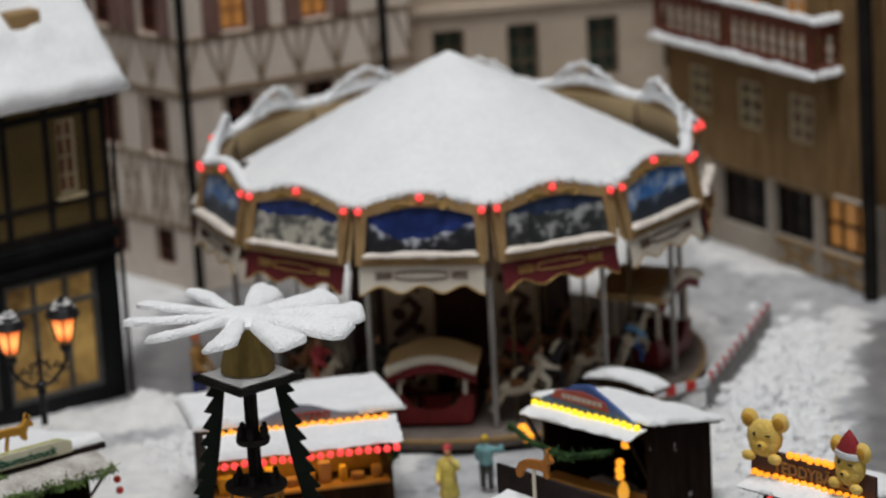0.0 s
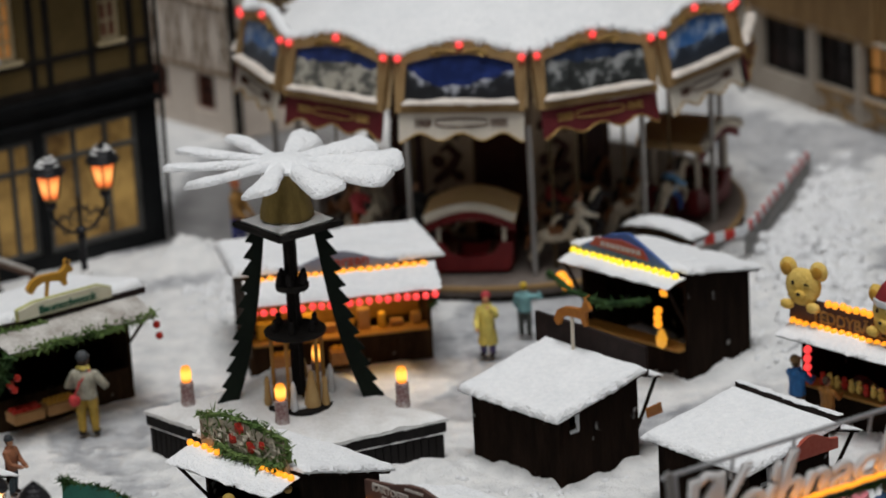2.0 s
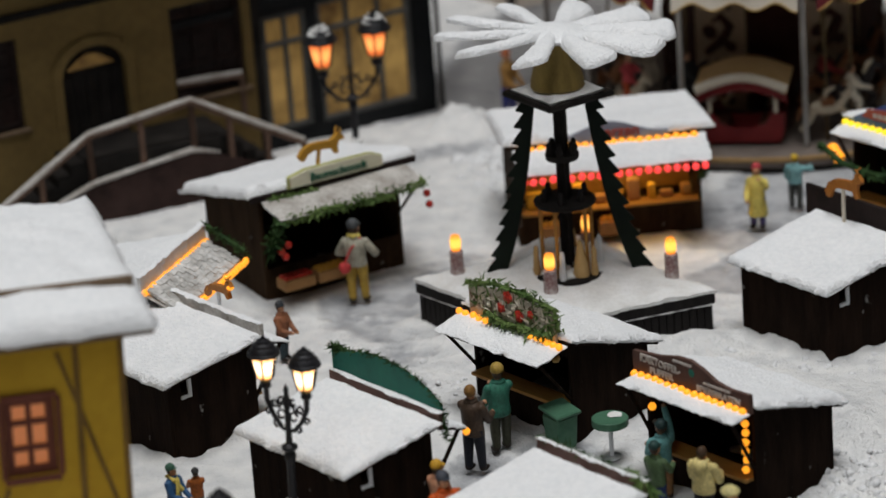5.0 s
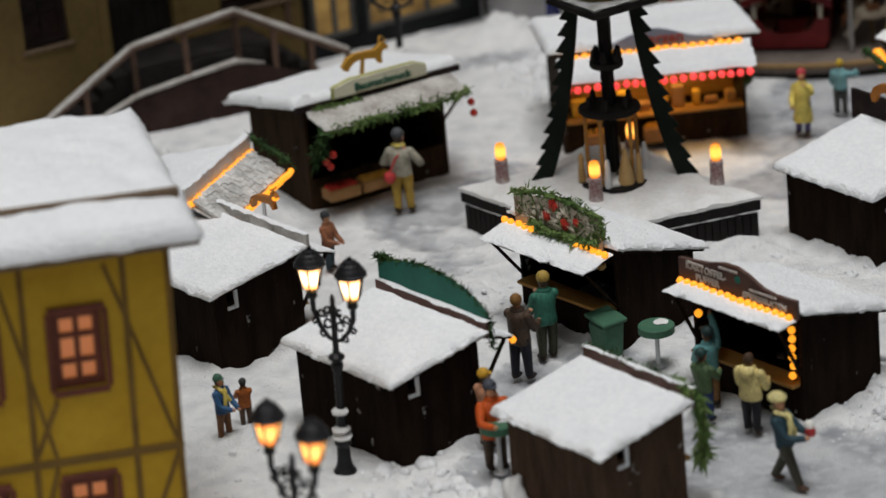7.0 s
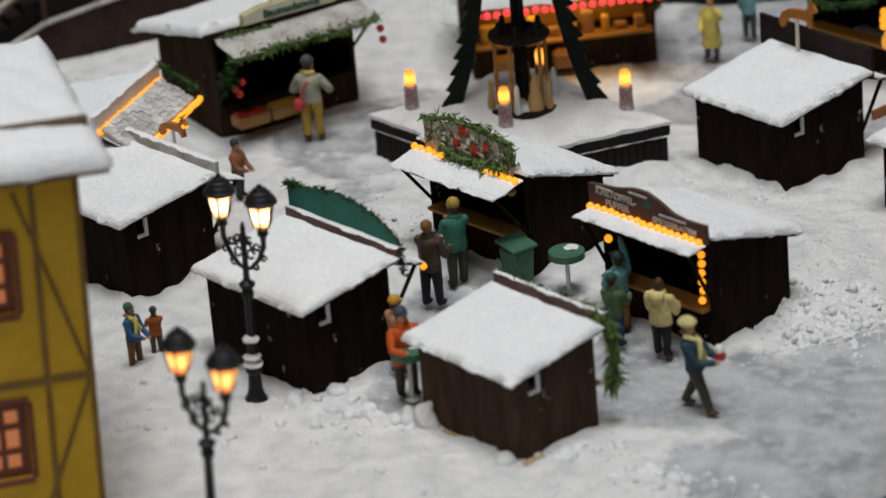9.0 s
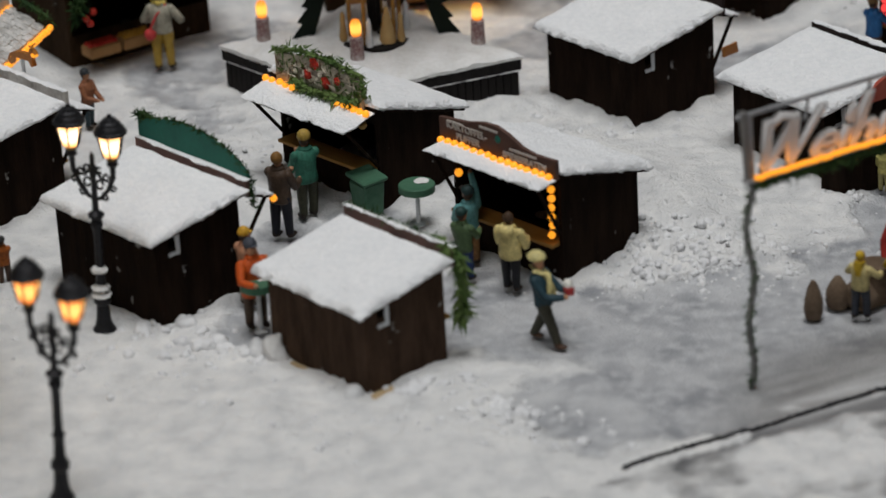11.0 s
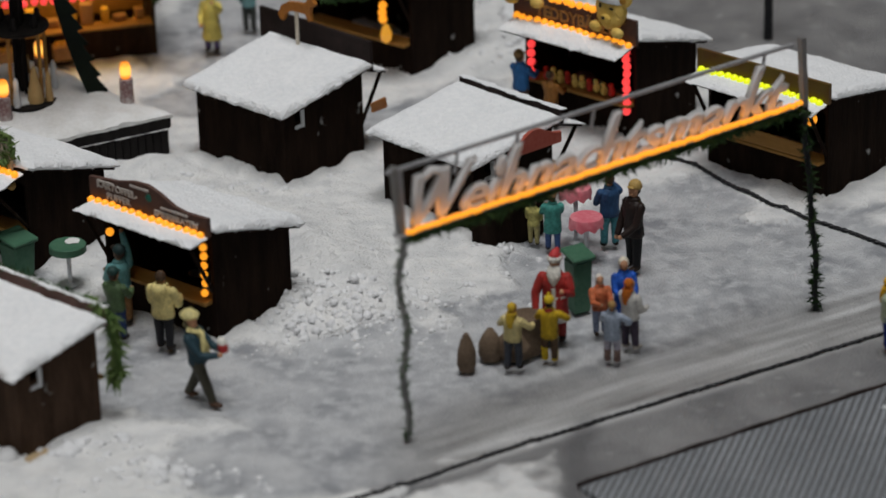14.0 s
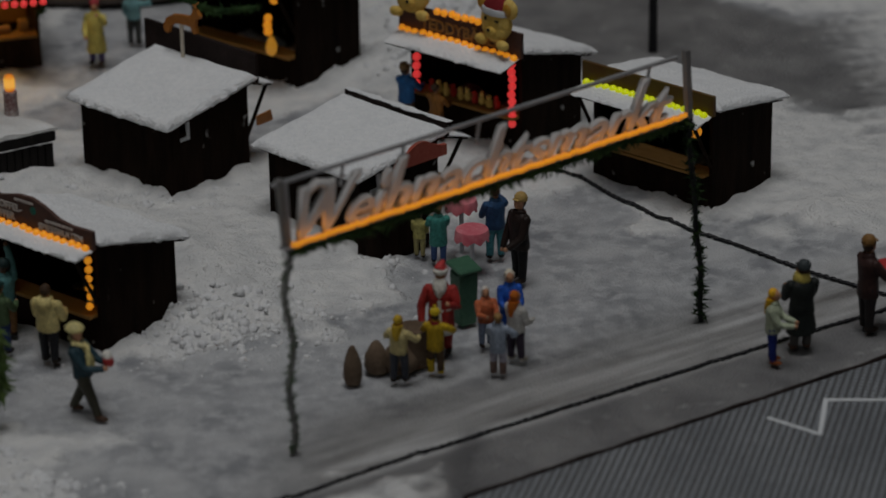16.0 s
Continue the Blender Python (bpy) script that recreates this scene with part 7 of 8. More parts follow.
for r, z, h in ((0.88, 0.0, 0.1), (0.74, 1.72, 0.1), (0.4, 2.78, 0.14), (0.13, 3.4, 0.9)):
    bm = bmesh.new()
    lathe(bm, [(r * 0.95, z), (r, z + 0.03), (r, z + h), (r * 0.9, z + h + 0.02), (0, z + h + 0.02)], 20)
    part("tier_disc", bm, BEAM_BLACK, pyr, smooth=40)
bm = bmesh.new()
lathe(bm, [(0.8, 0.12), (0.78, 0.17), (0.5, 0.2), (0, 0.2)], 20)
for v in bm.verts:
    k = 1 + 0.3 * noise.noise(v.co * 3.0 + Vector((4, 1, 0)))
    v.co.x, v.co.y = v.co.x * k * 0.85, v.co.y * k * 0.85
part("disc_snow", bm, SNOW_OLD, pyr, smooth=60)
bm = bmesh.new()
lathe(bm, [(0.2, 0.14), (0.17, 0.4), (0.05, 0.95), (0, 1.0)], 10, (0.32, -0.5, 0))
part("pine_cone_figure", bm, PINE, pyr, smooth=50)
for a in (35, 125, 215, 305):
    bm = bmesh.new()
    tube(bm, [(0, 0, 0.1), (0, 0, 4.3)], 0.035, 6)
    part("column_bar", bm, SLAT, pyr, at=at(0.15 * math.cos(radians(a)), 0.15 * math.sin(radians(a))))
for i in range(6):
    a = math.tau * i / 6 + 0.4
    for r, z, hh, m in ((0.8, 0.14, 0.7, PINE), (0.5, 1.84, 0.3, SLAT), (0.3, 2.93, 0.3, SLAT)):
        bm = bmesh.new()
        lathe(bm, [(0.08, 0), (0.1, 0.1), (0.06, hh * 0.62), (0.07, hh * 0.78), (0.04, hh * 0.95), (0, hh)], 8)
        part("tier_ornament", bm, m if i % 2 or z > 1 else WHITE_PLASTIC, pyr, smooth=60, at=at(r * math.cos(a), r * math.sin(a), z))
for a in (200, 250, 320, 20):
    bm = bmesh.new()
    tube(bm, [(0, 0, 0), (0, 0, 1.72)], 0.05, 6)
    part("tier_post", bm, COUNTER, pyr, at=at(0.62 * math.cos(radians(a)), 0.62 * math.sin(radians(a)), 0.1))

for cx, cy in ((-7.4, 75.1), (-5.08, 73.6), (-2.25, 74.35), (-4.3, 76.1)):
    c = thing("electric_candle", at(cx, cy, PH + 0.12), "snow-dusted bark candle with glowing amber bulb", "candle", "platform candles")
    bm = bmesh.new()
    lathe(bm, [(0.17, 0), (0.16, 0.3), (0.16, 0.58), (0.12, 0.6), (0, 0.6)], 12)
    part("shaft", bm, BARK, c, smooth=50)
    bm = bmesh.new()
    lathe(bm, [(0.1, 0.6), (0.13, 0.66), (0.135, 0.86), (0.1, 0.98), (0, 1.03)], 12)
    part("bulb", bm, CANDLE, c, smooth=60)


# ---- street lanterns ----
def lantern(x, y, ang, half, hot, top=4.8, snow=True, big=1.0, lean=0.0):
    L = thing("street_lantern", at(x, y) @ pose(0, 0, 0, 0, lean, 0) @ pose(0, 0, 0, 0, 0, ang), "black cast-iron street lantern with two glowing lamps" + (" and snow" if snow else ""), "street lamp", "street lanterns")
    zl = top - 1.12
    bm = bmesh.new()
    lathe(bm, [(0.24, 0), (0.25, 0.05), (0.18, 0.16), (0.15, 0.3), (0.13, 0.62), (0.18, 0.68), (0.18, 0.8), (0.12, 0.88), (0.1, 1.3), (0.14, 1.36), (0.09, 1.44), (0.085, 2.3), (0.12, 2.36), (0.13, 2.46), (0.09, 2.52), (0.17, 2.6), (0.17, 2.65), (0.07, 2.72), (0.055, zl - 0.35), (0.08, zl - 0.25), (0.05, zl - 0.1), (0.055, zl + 0.1), (0.02, zl + 0.2), (0.0, zl + 0.22)], 12)
    part("post", bm, IRON, L, smooth=40)
    if snow:
        bm = bmesh.new()
        for z, r in ((0.86, 0.22), (1.02, 0.2), (1.42, 0.18)):
            ell(bm, (0.02, -0.03, z), (r, r, 0.08), 10)
        rough(bm, 0.03, 6)
        part("post_snow", bm, SNOW_OLD, L, smooth=60)
    for s in (-1, 1):
        bm = bmesh.new()
        tube(bm, [(0, 0, zl - 0.82), (s * half * 0.3, 0, zl - 0.78), (s * half * 0.7, 0, zl - 0.55), (s * half * 0.98, 0, zl - 0.25), (s * half, 0, zl + 0.02)], [0.04, 0.045, 0.05, 0.055, 0.06], 6)
        for c0, c1, r, u0, u1 in ((0.3, -0.5, 0.13, 0.4, 6.0), (0.62, -0.3, 0.1, 0.0, 5.4), (0.28, -0.2, 0.1, 1.0, 6.6), (0.55, -0.72, 0.09, 2.0, 7.6), (0.95, -0.5, 0.08, 0.0, 5.6)):
            tube(bm, [(s * half * c0 + r * (1 - 0.06 * i) * math.cos(u), 0, zl + c1 + r * (1 - 0.06 * i) * math.sin(u)) for i, u in enumerate(np.linspace(u0, u1, 10))], 0.027, 5)
        tube(bm, [(s * 0.03, 0, zl - 0.05), (s * half * 0.35, 0, zl - 0.33), (s * half * 0.8, 0, zl - 0.36)], 0.03, 5)
        part("scroll_arm", bm, IRON, L)
        lamp = new("lamp")
        lamp.parent = L
        lamp.matrix_basis = at(s * half, 0, zl) @ Matrix.Scale(big, 4)
        bm = bmesh.new()
        lathe(bm, [(0.08, 0.0), (0.12, 0.05), (0.1, 0.12), (0.12, 0.16), (0.09, 0.19), (0.0, 0.2)], 10)
        part("lamp_base", bm, IRON, lamp, smooth=40)
        bm = bmesh.new()
        lathe(bm, [(0.11, 0.17), (0.13, 0.24), (0.0, 0.25)], 10)
        part("lamp_collar", bm, GOLD, lamp, smooth=40)
        bm = bmesh.new()
        lathe(bm, [(0.165, 0.24), (0.265, 0.72), (0.0, 0.72)], 6)
        part("lamp_glass", bm, hot, lamp)
        for k in range(6):
            a = math.tau * k / 6
            bm = bmesh.new()
            tube(bm, [(0.175 * math.cos(a), 0.175 * math.sin(a), 0.23), (0.28 * math.cos(a), 0.28 * math.sin(a), 0.73)], 0.02, 5)
            part("lamp_bar", bm, IRON, lamp)
        bm = bmesh.new()
        lathe(bm, [(0.3, 0.71), (0.34, 0.73), (0.34, 0.78), (0.31, 0.8), (0.29, 0.86), (0.23, 0.92), (0.22, 0.96), (0.15, 1.0), (0.14, 1.04), (0.06, 1.07), (0.05, 1.12), (0, 1.14)], 12)
        part("lamp_roof", bm, IRON, lamp, smooth=30)
        if snow == 2:
            bm = bmesh.new()
            lathe(bm, [(0.27, 0.86), (0.22, 0.94), (0.16, 1.01), (0.1, 1.06), (0, 1.08)], 12)
            rough(bm, 0.04, 7, s + x)
            part("lamp_snow", bm, SNOW_OLD, lamp, smooth=60)


lantern(-9.84, 61.9, -34, 0.54, LANTERN_HOT, top=4.92, lean=1.5)
lantern(-9.83, 54.8, -40, 0.6, LANTERN_WARM, top=4.8, snow=False, lean=2.5)
lantern(-10.8, 84.7, 33, 0.8, LANTERN_DIM, top=4.48, snow=2, big=1.35)
bm = bmesh.new()
tube(bm, [(0, 0, 0), (0, 0, 6)], [0.12, 0.08], 8)
tagged(part("lamp_post", bm, IRON, at=at(13.88, 79.4)), "plain black lamp post beside the road", "lamp post")

# ---- lettered arch ----
FOOT_L, FOOT_R = (3.21, 58.29), (12.18, 63.2)
ARCH_L = math.dist(FOOT_L, FOOT_R)
FRAME_L, RISE = 9.76, 0.37  # the frame is shorter than the feet stand apart, and rises to one side
arch = thing("market_arch", at(*FOOT_L, 0, math.degrees(math.atan2(FOOT_R[1] - FOOT_L[1], FOOT_R[0] - FOOT_L[0]))), "fir-wrapped entrance arch with lit cursive lettering on two posts", "entrance arch")
LETTER_GREY = mat("translucent_grey_letter", (0.56, 0.54, 0.53), 0.4, second=(0.66, 0.64, 0.63))
FRAME_GREY = mat("grey_alloy_frame", (0.3, 0.3, 0.31), 0.4, second=(0.42, 0.42, 0.43), metal=0.3)
for x, top, zt, wob in ((0.0, 0.0, 4.4, 0.07), (ARCH_L, FRAME_L, 4.72, 0.03)):
    path = [(x + (top - x) * z / zt + wob * math.sin(z * 3.3 + x), 0.03 * math.sin(z * 2 + 1), z) for z in np.linspace(0, zt, 18)]
    bm = bmesh.new()
    tube(bm, path, 0.06, 8)
    p = part("post", bm, GREY_METAL if x < 1 else IRON, arch)
    bm = bmesh.new()
    sprigs(bm, path, 480 if x < 1 else 560, 0.15 if x < 1 else 0.2, 0.08, droop=0.0)
    part("post_garland", bm, FIR, p)
for x0, x1, z0, z1 in ((0.0, -0.12, 4.36, 5.82), (FRAME_L, FRAME_L - 0.1, 4.7, 6.2)):
    bm = bmesh.new()
    prism(bm, [(x0 - 0.06, z0), (x0 + 0.06, z0), (x1 + 0.06, z1), (x1 - 0.06, z1)], -0.07, 0.07)
    part("side_frame", bm, GREY_METAL, arch)
slope = math.atan2(RISE, FRAME_L)
UP = Matrix.Rotation(-slope, 4, "Y")
bm = bmesh.new()
box(bm, -0.08, FRAME_L - 0.1, -0.04, 0.04, 5.7, 5.78, 0.015)
bm.transform(UP)
part("top_rail", bm, FRAME_GREY, arch)
bm = bmesh.new()
box(bm, 0.2, 0.28, -0.04, 0.04, 4.42, 5.7, 0.015)
bm.transform(UP)
part("inner_upright", bm, FRAME_GREY, arch)
bm = bmesh.new()
box(bm, 0.05, FRAME_L - 0.05, -0.11, 0.11, 4.36, 4.43, 0.02)
bm.transform(UP)
part("light_tray", bm, FRAME_GREY, arch)
words("Weihnachtsmarkt", 1.6, LETTER_GREY, arch, UP @ at(4.95, 0.0, 4.46), depth=0.05, offset=0.006, bold=0.03, spacing=1.0, script=(0.88, 0.56, 0.66), width=9.1, label="grey cursive letters")
bm = bmesh.new()
tube(bm, [(1.0, 0.0, 5.3), (0.92, 0.0, 5.5), (0.72, 0.0, 5.56), (0.5, 0.0, 5.42), (0.42, 0.0, 5.2)], [0.09, 0.1, 0.1, 0.09, 0.05], 8)
part("letter_flourish", bm, LETTER_GREY, arch, smooth=60)
for x in (1.55, 2.95, 4.74, 8.95):
    bm = bmesh.new()
    tube(bm, [(x, 0, 5.72), (x - 0.1, 0, 5.3)], 0.035, 5)
    bm.transform(UP)
    part("letter_hanger", bm, FRAME_GREY, arch)
area = area_lamp("arch_light_strip", (0, 0, 0), (0, 0, 1), 0.1, 0.004, (1.0, 0.34, 0.03))
area.data.shape, area.data.size, area.data.size_y = "RECTANGLE", 0.004, 0.094
area.parent = arch
area.matrix_basis = Matrix.Translation((FRAME_L / 2 * S, -0.16 * S, 4.72 * S)) @ Matrix.Rotation(-slope, 4, "Y") @ Matrix.Rotation(radians(90), 4, "Z") @ Matrix.Rotation(radians(180), 4, "X") @ Matrix.Rotation(radians(20), 4, "Y")
bulbs(arch, "amber", (0.1, -0.12, 4.47), (FRAME_L - 0.2, -0.12, 4.47 + RISE), 100, 0.7)
bm = bmesh.new()
path = [(x, 0.02 * math.sin(x * 4), 4.27 + RISE * x / FRAME_L) for x in np.linspace(0.05, FRAME_L - 0.05, 30)]
tube(bm, path, 0.08, 6)
sprigs(bm, path, 1600, 0.2, 0.12, droop=0.5)
part("garland", bm, FIR, arch)

# ---- bins, tables, sacks, crates ----
def waste_bin(x, y, ang, hgt=1.25, w=0.62):
    b = thing("waste_bin", at(x, y, 0.05, ang), "green plastic wheeled waste bin with lid", "waste bin", "waste bins")
    bm = bmesh.new()
    box(bm, -w / 2, w / 2, -w / 2, w / 2, 0, hgt, 0.04)
    for v in bm.verts:
        k = 0.84 + 0.16 * v.co.z / hgt
        v.co.x *= k
        v.co.y *= k
    part("body", bm, GREEN_BIN, b)
    bm = bmesh.new()
    box(bm, -w / 2 - 0.05, w / 2 + 0.05, -w / 2 - 0.06, w / 2 + 0.05, hgt, hgt + 0.1, 0.03)
    for v in bm.verts:
        v.co.z += 0.1 * (v.co.y > 0)
    part("lid", bm, GREEN_BIN, b)


def bar_table(x, y, m, r=0.46, h=1.15, cloth=False, snow=True):
    t = thing("bar_table", at(x, y, 0.05), "round bar table with pink scalloped cloth" if cloth else "round green bar table dusted with snow", "table", "bar tables")
    bm = bmesh.new()
    lathe(bm, [(0.15, 0), (0.15, 0.03), (0.05, 0.07), (0.05, h - 0.1), (0.12, h - 0.05)], 10)
    part("stem", bm, WHITE_PLASTIC, t, smooth=40)
    bm = bmesh.new()
    if cloth:
        n = 32
        prof = [(0, 0), (r, 0), (r * 1.06, -0.06), (r * 1.1, -0.22)]
        rings = []
        for rr, z in prof[1:]:
            rings.append([bm.verts.new((rr * (1 + 0.06 * math.sin(8 * math.tau * k / n) * (z < -0.1)) * math.cos(math.tau * k / n), rr * (1 + 0.06 * math.sin(8 * math.tau * k / n) * (z < -0.1)) * math.sin(math.tau * k / n), h + z + 0.05 * math.cos(8 * math.tau * k / n) * (z < -0.1))) for k in range(n)])
        c = bm.verts.new((0, 0, h))
        for k in range(n):
            bm.faces.new((c, rings[0][k], rings[0][(k + 1) % n]))
            for a, b in zip(rings, rings[1:]):
                bm.faces.new((a[k], b[k], b[(k + 1) % n], a[(k + 1) % n]))
        bmesh.ops.recalc_face_normals(bm, faces=bm.faces[:])
        bmesh.ops.solidify(bm, geom=bm.faces[:], thickness=0.05)
    else:
        lathe(bm, [(r * 0.85, h - 0.2), (r, h - 0.17), (r, h - 0.02), (r * 0.95, h), (0, h)], 20)
    part("tabletop", bm, m, t, smooth=40)
    if snow and not cloth:
        bm = bmesh.new()
        lathe(bm, [(r * 0.42, h + 0.004), (r * 0.3, h + 0.02), (0, h + 0.02)], 16, (0.1, 0.12, 0))
        rough(bm, 0.06, 5)
        part("table_snow", bm, SNOW_OLD, t, smooth=60)
    return t


PINK = mat("pink_table_cloth", (0.62, 0.13, 0.17), 0.7, second=(0.75, 0.3, 0.33), scale=5)
waste_bin(-4.62, 67.2, 40, 0.8, 0.58)
waste_bin(7.2, 63.75, 25, 1.2, 0.46)
bar_table(-3.5, 66.5, GREEN_BIN, r=0.4, h=0.98)
bar_table(-6.58, 61.5, GREEN_BIN, r=0.36)
bar_table(7.55, 67.2, PINK, r=0.33, cloth=True, h=1.35)
bar_table(7.68, 66.35, PINK, r=0.35, cloth=True, h=1.0)


SACK = mat("brown_jute_sack", (0.11, 0.075, 0.05), 0.9, second=(0.2, 0.145, 0.1), scale=6, bump=0.5)


def sack(x, y, r, h, open_top=False):
    bm = bmesh.new()
    prof = [(r * 0.8, 0), (r, h * 0.2), (r * 0.95, h * 0.5), (r * 0.6, h * 0.8), (r * 0.25, h)]
    if open_top:
        prof = [(r * 0.8, 0), (r, h * 0.25), (r * 0.92, h * 0.6), (r * 0.8, h * 0.85), (r * 0.95, h), (r * 0.8, h * 0.97), (r * 0.6, h * 0.75), (0, h * 0.7)]
    lathe(bm, prof, 14)
    for v in bm.verts:
        k = 1 + 0.12 * noise.noise(v.co * 3 + Vector((x, y, 0)))
        v.co.x *= k
        v.co.y *= k
    tagged(part("sack", bm, SACK, smooth=60, at=at(x, y, 0.05)), "open brown jute sack" if open_top else "brown jute sack standing tied on the ground", "sack", "gift sacks")


sack(4.62, 61.2, 0.2, 0.82)
sack(5.15, 61.7, 0.27, 0.66)
sack(5.95, 61.9, 0.36, 0.84, True)
sack(5.65, 61.75, 0.42, 0.6)


# ---- painted miniature figurines, each one plain mesh ----
def paint(c):
    key = tuple(c)
    if key not in PAINTS:
        PAINTS[key] = mat("figurine_paint", c, 0.5, var=0.38, scale=7, bump=0.3, bscale=16, fine=0.45)
    return PAINTS[key]


PAINTS = {}
SKIN = (0.5, 0.26, 0.15)


def loft(bm, rings, n=14, mi=0, fold=0.0, seed=0.0):
    """A soft body through elliptic rings (z, half width, half depth, y), closed at both ends, with folds down its side."""
    made = []
    for z, rx, ry, yo in rings:
        row = []
        for k in range(n):
            a = math.tau * k / n
            w = 1 + fold * noise.noise(Vector((3 * math.cos(a) + seed, 3 * math.sin(a), z * 2.2)))
            row.append(bm.verts.new((rx * w * math.cos(a), yo + ry * w * math.sin(a), z)))
        made.append(row)
    for p, q in zip(made, made[1:]):
        for k in range(n):
            bm.faces.new((p[k], p[(k + 1) % n], q[(k + 1) % n], q[k])).material_index = mi
    bm.faces.new(made[0][::-1]).material_index = mi
    bm.faces.new(made[-1]).material_index = mi
    return bm


def limb(bm, pts, radii, mi, n=8, seed=0.0):
    """A sleeve or trouser leg: a curve through three points, creased at the bend."""
    P = [Vector(p) for p in pts]
    out, rs = [], []
    m = len(P) - 1
    for i in range(7):
        t = i / 6 * m
        k = min(m - 1, int(t))
        f = t - k
        q = P[k].lerp(P[k + 1], f)
        if m == 2:  # rounds the joint
            g = i / 6
            q = q.lerp(P[0] * (1 - g) ** 2 + P[1] * 2 * g * (1 - g) + P[2] * g * g, 0.35)
        out.append(q)
        r = radii[k] + (radii[k + 1] - radii[k]) * f
        rs.append(r * (1 + 0.1 * noise.noise(Vector((i * 1.3 + seed, seed, 2)))))
    return tube(bm, out, rs, n, mi)


def figurine(x, y, ang, label, coat, legs, hat, h=2.05, skin=SKIN, skirt=False, stride=0.0, arms=(20, 20), extra=None, z=0.08, boots=(0.03, 0.02, 0.015), hood=False, bend=(0.11, 0.09), lean=0.0, puff=1.0, sit=False, spread=(0.0, 0.0), hem=0.82, hair=(0.06, 0.035, 0.02), brim=True):
    """A moulded figurine h centimetres high: legs, coat, arms, head and hat in one mesh. It faces local -y."""
    k = h / 2.05
    sd = x * 1.7 + y
    bm = bmesh.new()
    foot = 0.05 * math.sin(sd * 3.1)
    for s in (-1, 1):
        fy = s * stride + (foot if s > 0 else -foot)
        if sit:
            limb(bm, [(s * 0.12, 0.02, 0.92), (s * 0.3, -0.22, 0.72), (s * 0.3, -0.12, 0.3)], [0.15, 0.115, 0.085], 1, seed=sd)
            ell(bm, (s * 0.3, -0.17, 0.24), (0.07, 0.13, 0.055), 8, 4)
            continue
        limb(bm, [(s * 0.11, 0, 0.96), (s * 0.14, fy * 0.45 - 0.05 * (stride > 0.1), 0.53), (s * 0.14, fy, 0.1)], [0.145, 0.11, 0.088], 1, seed=sd + s)
        ell(bm, (s * 0.15, fy - 0.07, 0.055), (0.078, 0.165, 0.058), 8, 4)
        ell(bm, (s * 0.145, fy, 0.1), (0.088, 0.095, 0.08), 8, 4)
    if skirt:
        loft(bm, [(0.4, 0.31, 0.27, 0), (0.55, 0.305, 0.26, 0), (0.8, 0.265, 0.225, 0), (1.0, 0.235, 0.18, 0)], 16, 0, 0.16, sd)
    w = puff
    loft(bm, [(hem, 0.235 * w, 0.175 * w, 0), (hem + 0.03, 0.258 * w, 0.195 * w, 0), (0.98, 0.25 * w, 0.19 * w, 0), (1.1, 0.236 * w, 0.178 * w, 0), (1.25, 0.252 * w, 0.195 * w, -0.005), (1.4, 0.27 * w, 0.2 * w, 0.0), (1.5, 0.25 * w, 0.17 * w, 0.01), (1.57, 0.165, 0.12, 0.01), (1.62, 0.09, 0.085, 0.0)], 16, 0, 0.1, sd)
    for s, a, bd, sp in ((-1, arms[0], bend[0], spread[0]), (1, arms[1], bend[1], spread[1])):
        r = radians(a)
        o = radians(8 + sp)
        sh = Vector((s * 0.235 * w, 0.005, 1.465))
        el = sh + Vector((s * 0.4 * math.sin(o), -0.4 * math.sin(r) * math.cos(o), -0.4 * math.cos(r) * math.cos(o)))
        r2 = r + bd * 6
        inw = 0.16 * min(1.0, bd * 6) + 0.2 * math.sin(o) * (sp > 30)
        ha = el + Vector((-s * inw, -0.37 * math.sin(r2), -0.37 * math.cos(r2)))
        limb(bm, [sh, el, ha], [0.108 * w, 0.092 * w, 0.07], 0, seed=sd + 2 * s)
        ell(bm, sh, 0.106 * w, 8, 0)
        d = (ha - el).normalized()
        ell(bm, ha + d * 0.04, 0.055, 7, 3)
    hb = bmesh.new()
    ell(hb, (0, -0.02, 1.8), (0.115, 0.13, 0.155), 10, 3)
    ell(hb, (0, -0.075, 1.72), (0.075, 0.07, 0.06), 8, 3)
    ell(hb, (0, -0.155, 1.79), (0.022, 0.03, 0.03), 6, 3)
    tube(hb, [(0, 0, 1.58), (0, -0.01, 1.7)], [0.085, 0.075], 8, 3)
    if hat != "hair" and not hood:
        ell(hb, (0, 0.03, 1.8), (0.124, 0.115, 0.14), 9, 7)
    loft(hb, [(1.555, 0.14, 0.12, 0.01), (1.6, 0.16, 0.14, 0.01), (1.655, 0.115, 0.105, 0.01)], 10, 0, 0.15, sd)
    if hood:
        ell(hb, (0, 0.035, 1.83), (0.145, 0.14, 0.175), 10, 2)
        ell(hb, (0, 0.075, 1.66), (0.135, 0.1, 0.14), 8, 2)
    elif hat == "hair":
        ell(hb, (0, 0.025, 1.84), (0.13, 0.13, 0.14), 10, 2)
    else:
        lathe(hb, [(0.135, 1.83), (0.15, 1.86), (0.145, 1.93), (0.1, 2.0), (0.04, 2.03), (0, 2.035)], 12, (0, 0.015, 0), 2)
        if brim:
            ell(hb, (0, -0.13, 1.87), (0.1, 0.08, 0.018), 8, 2)
    turn = Matrix.Translation((0, 0, 1.6)) @ Matrix.Rotation(0.35 * math.sin(sd * 2.3), 4, "Z") @ Matrix.Rotation(radians(-4 + 5 * math.sin(sd)), 4, "X") @ Matrix.Translation((0, 0, -1.6))
    hb.transform(turn)
    tmp = bpy.data.meshes.new("head")
    hb.to_mesh(tmp)
    hb.free()
    bm.from_mesh(tmp)
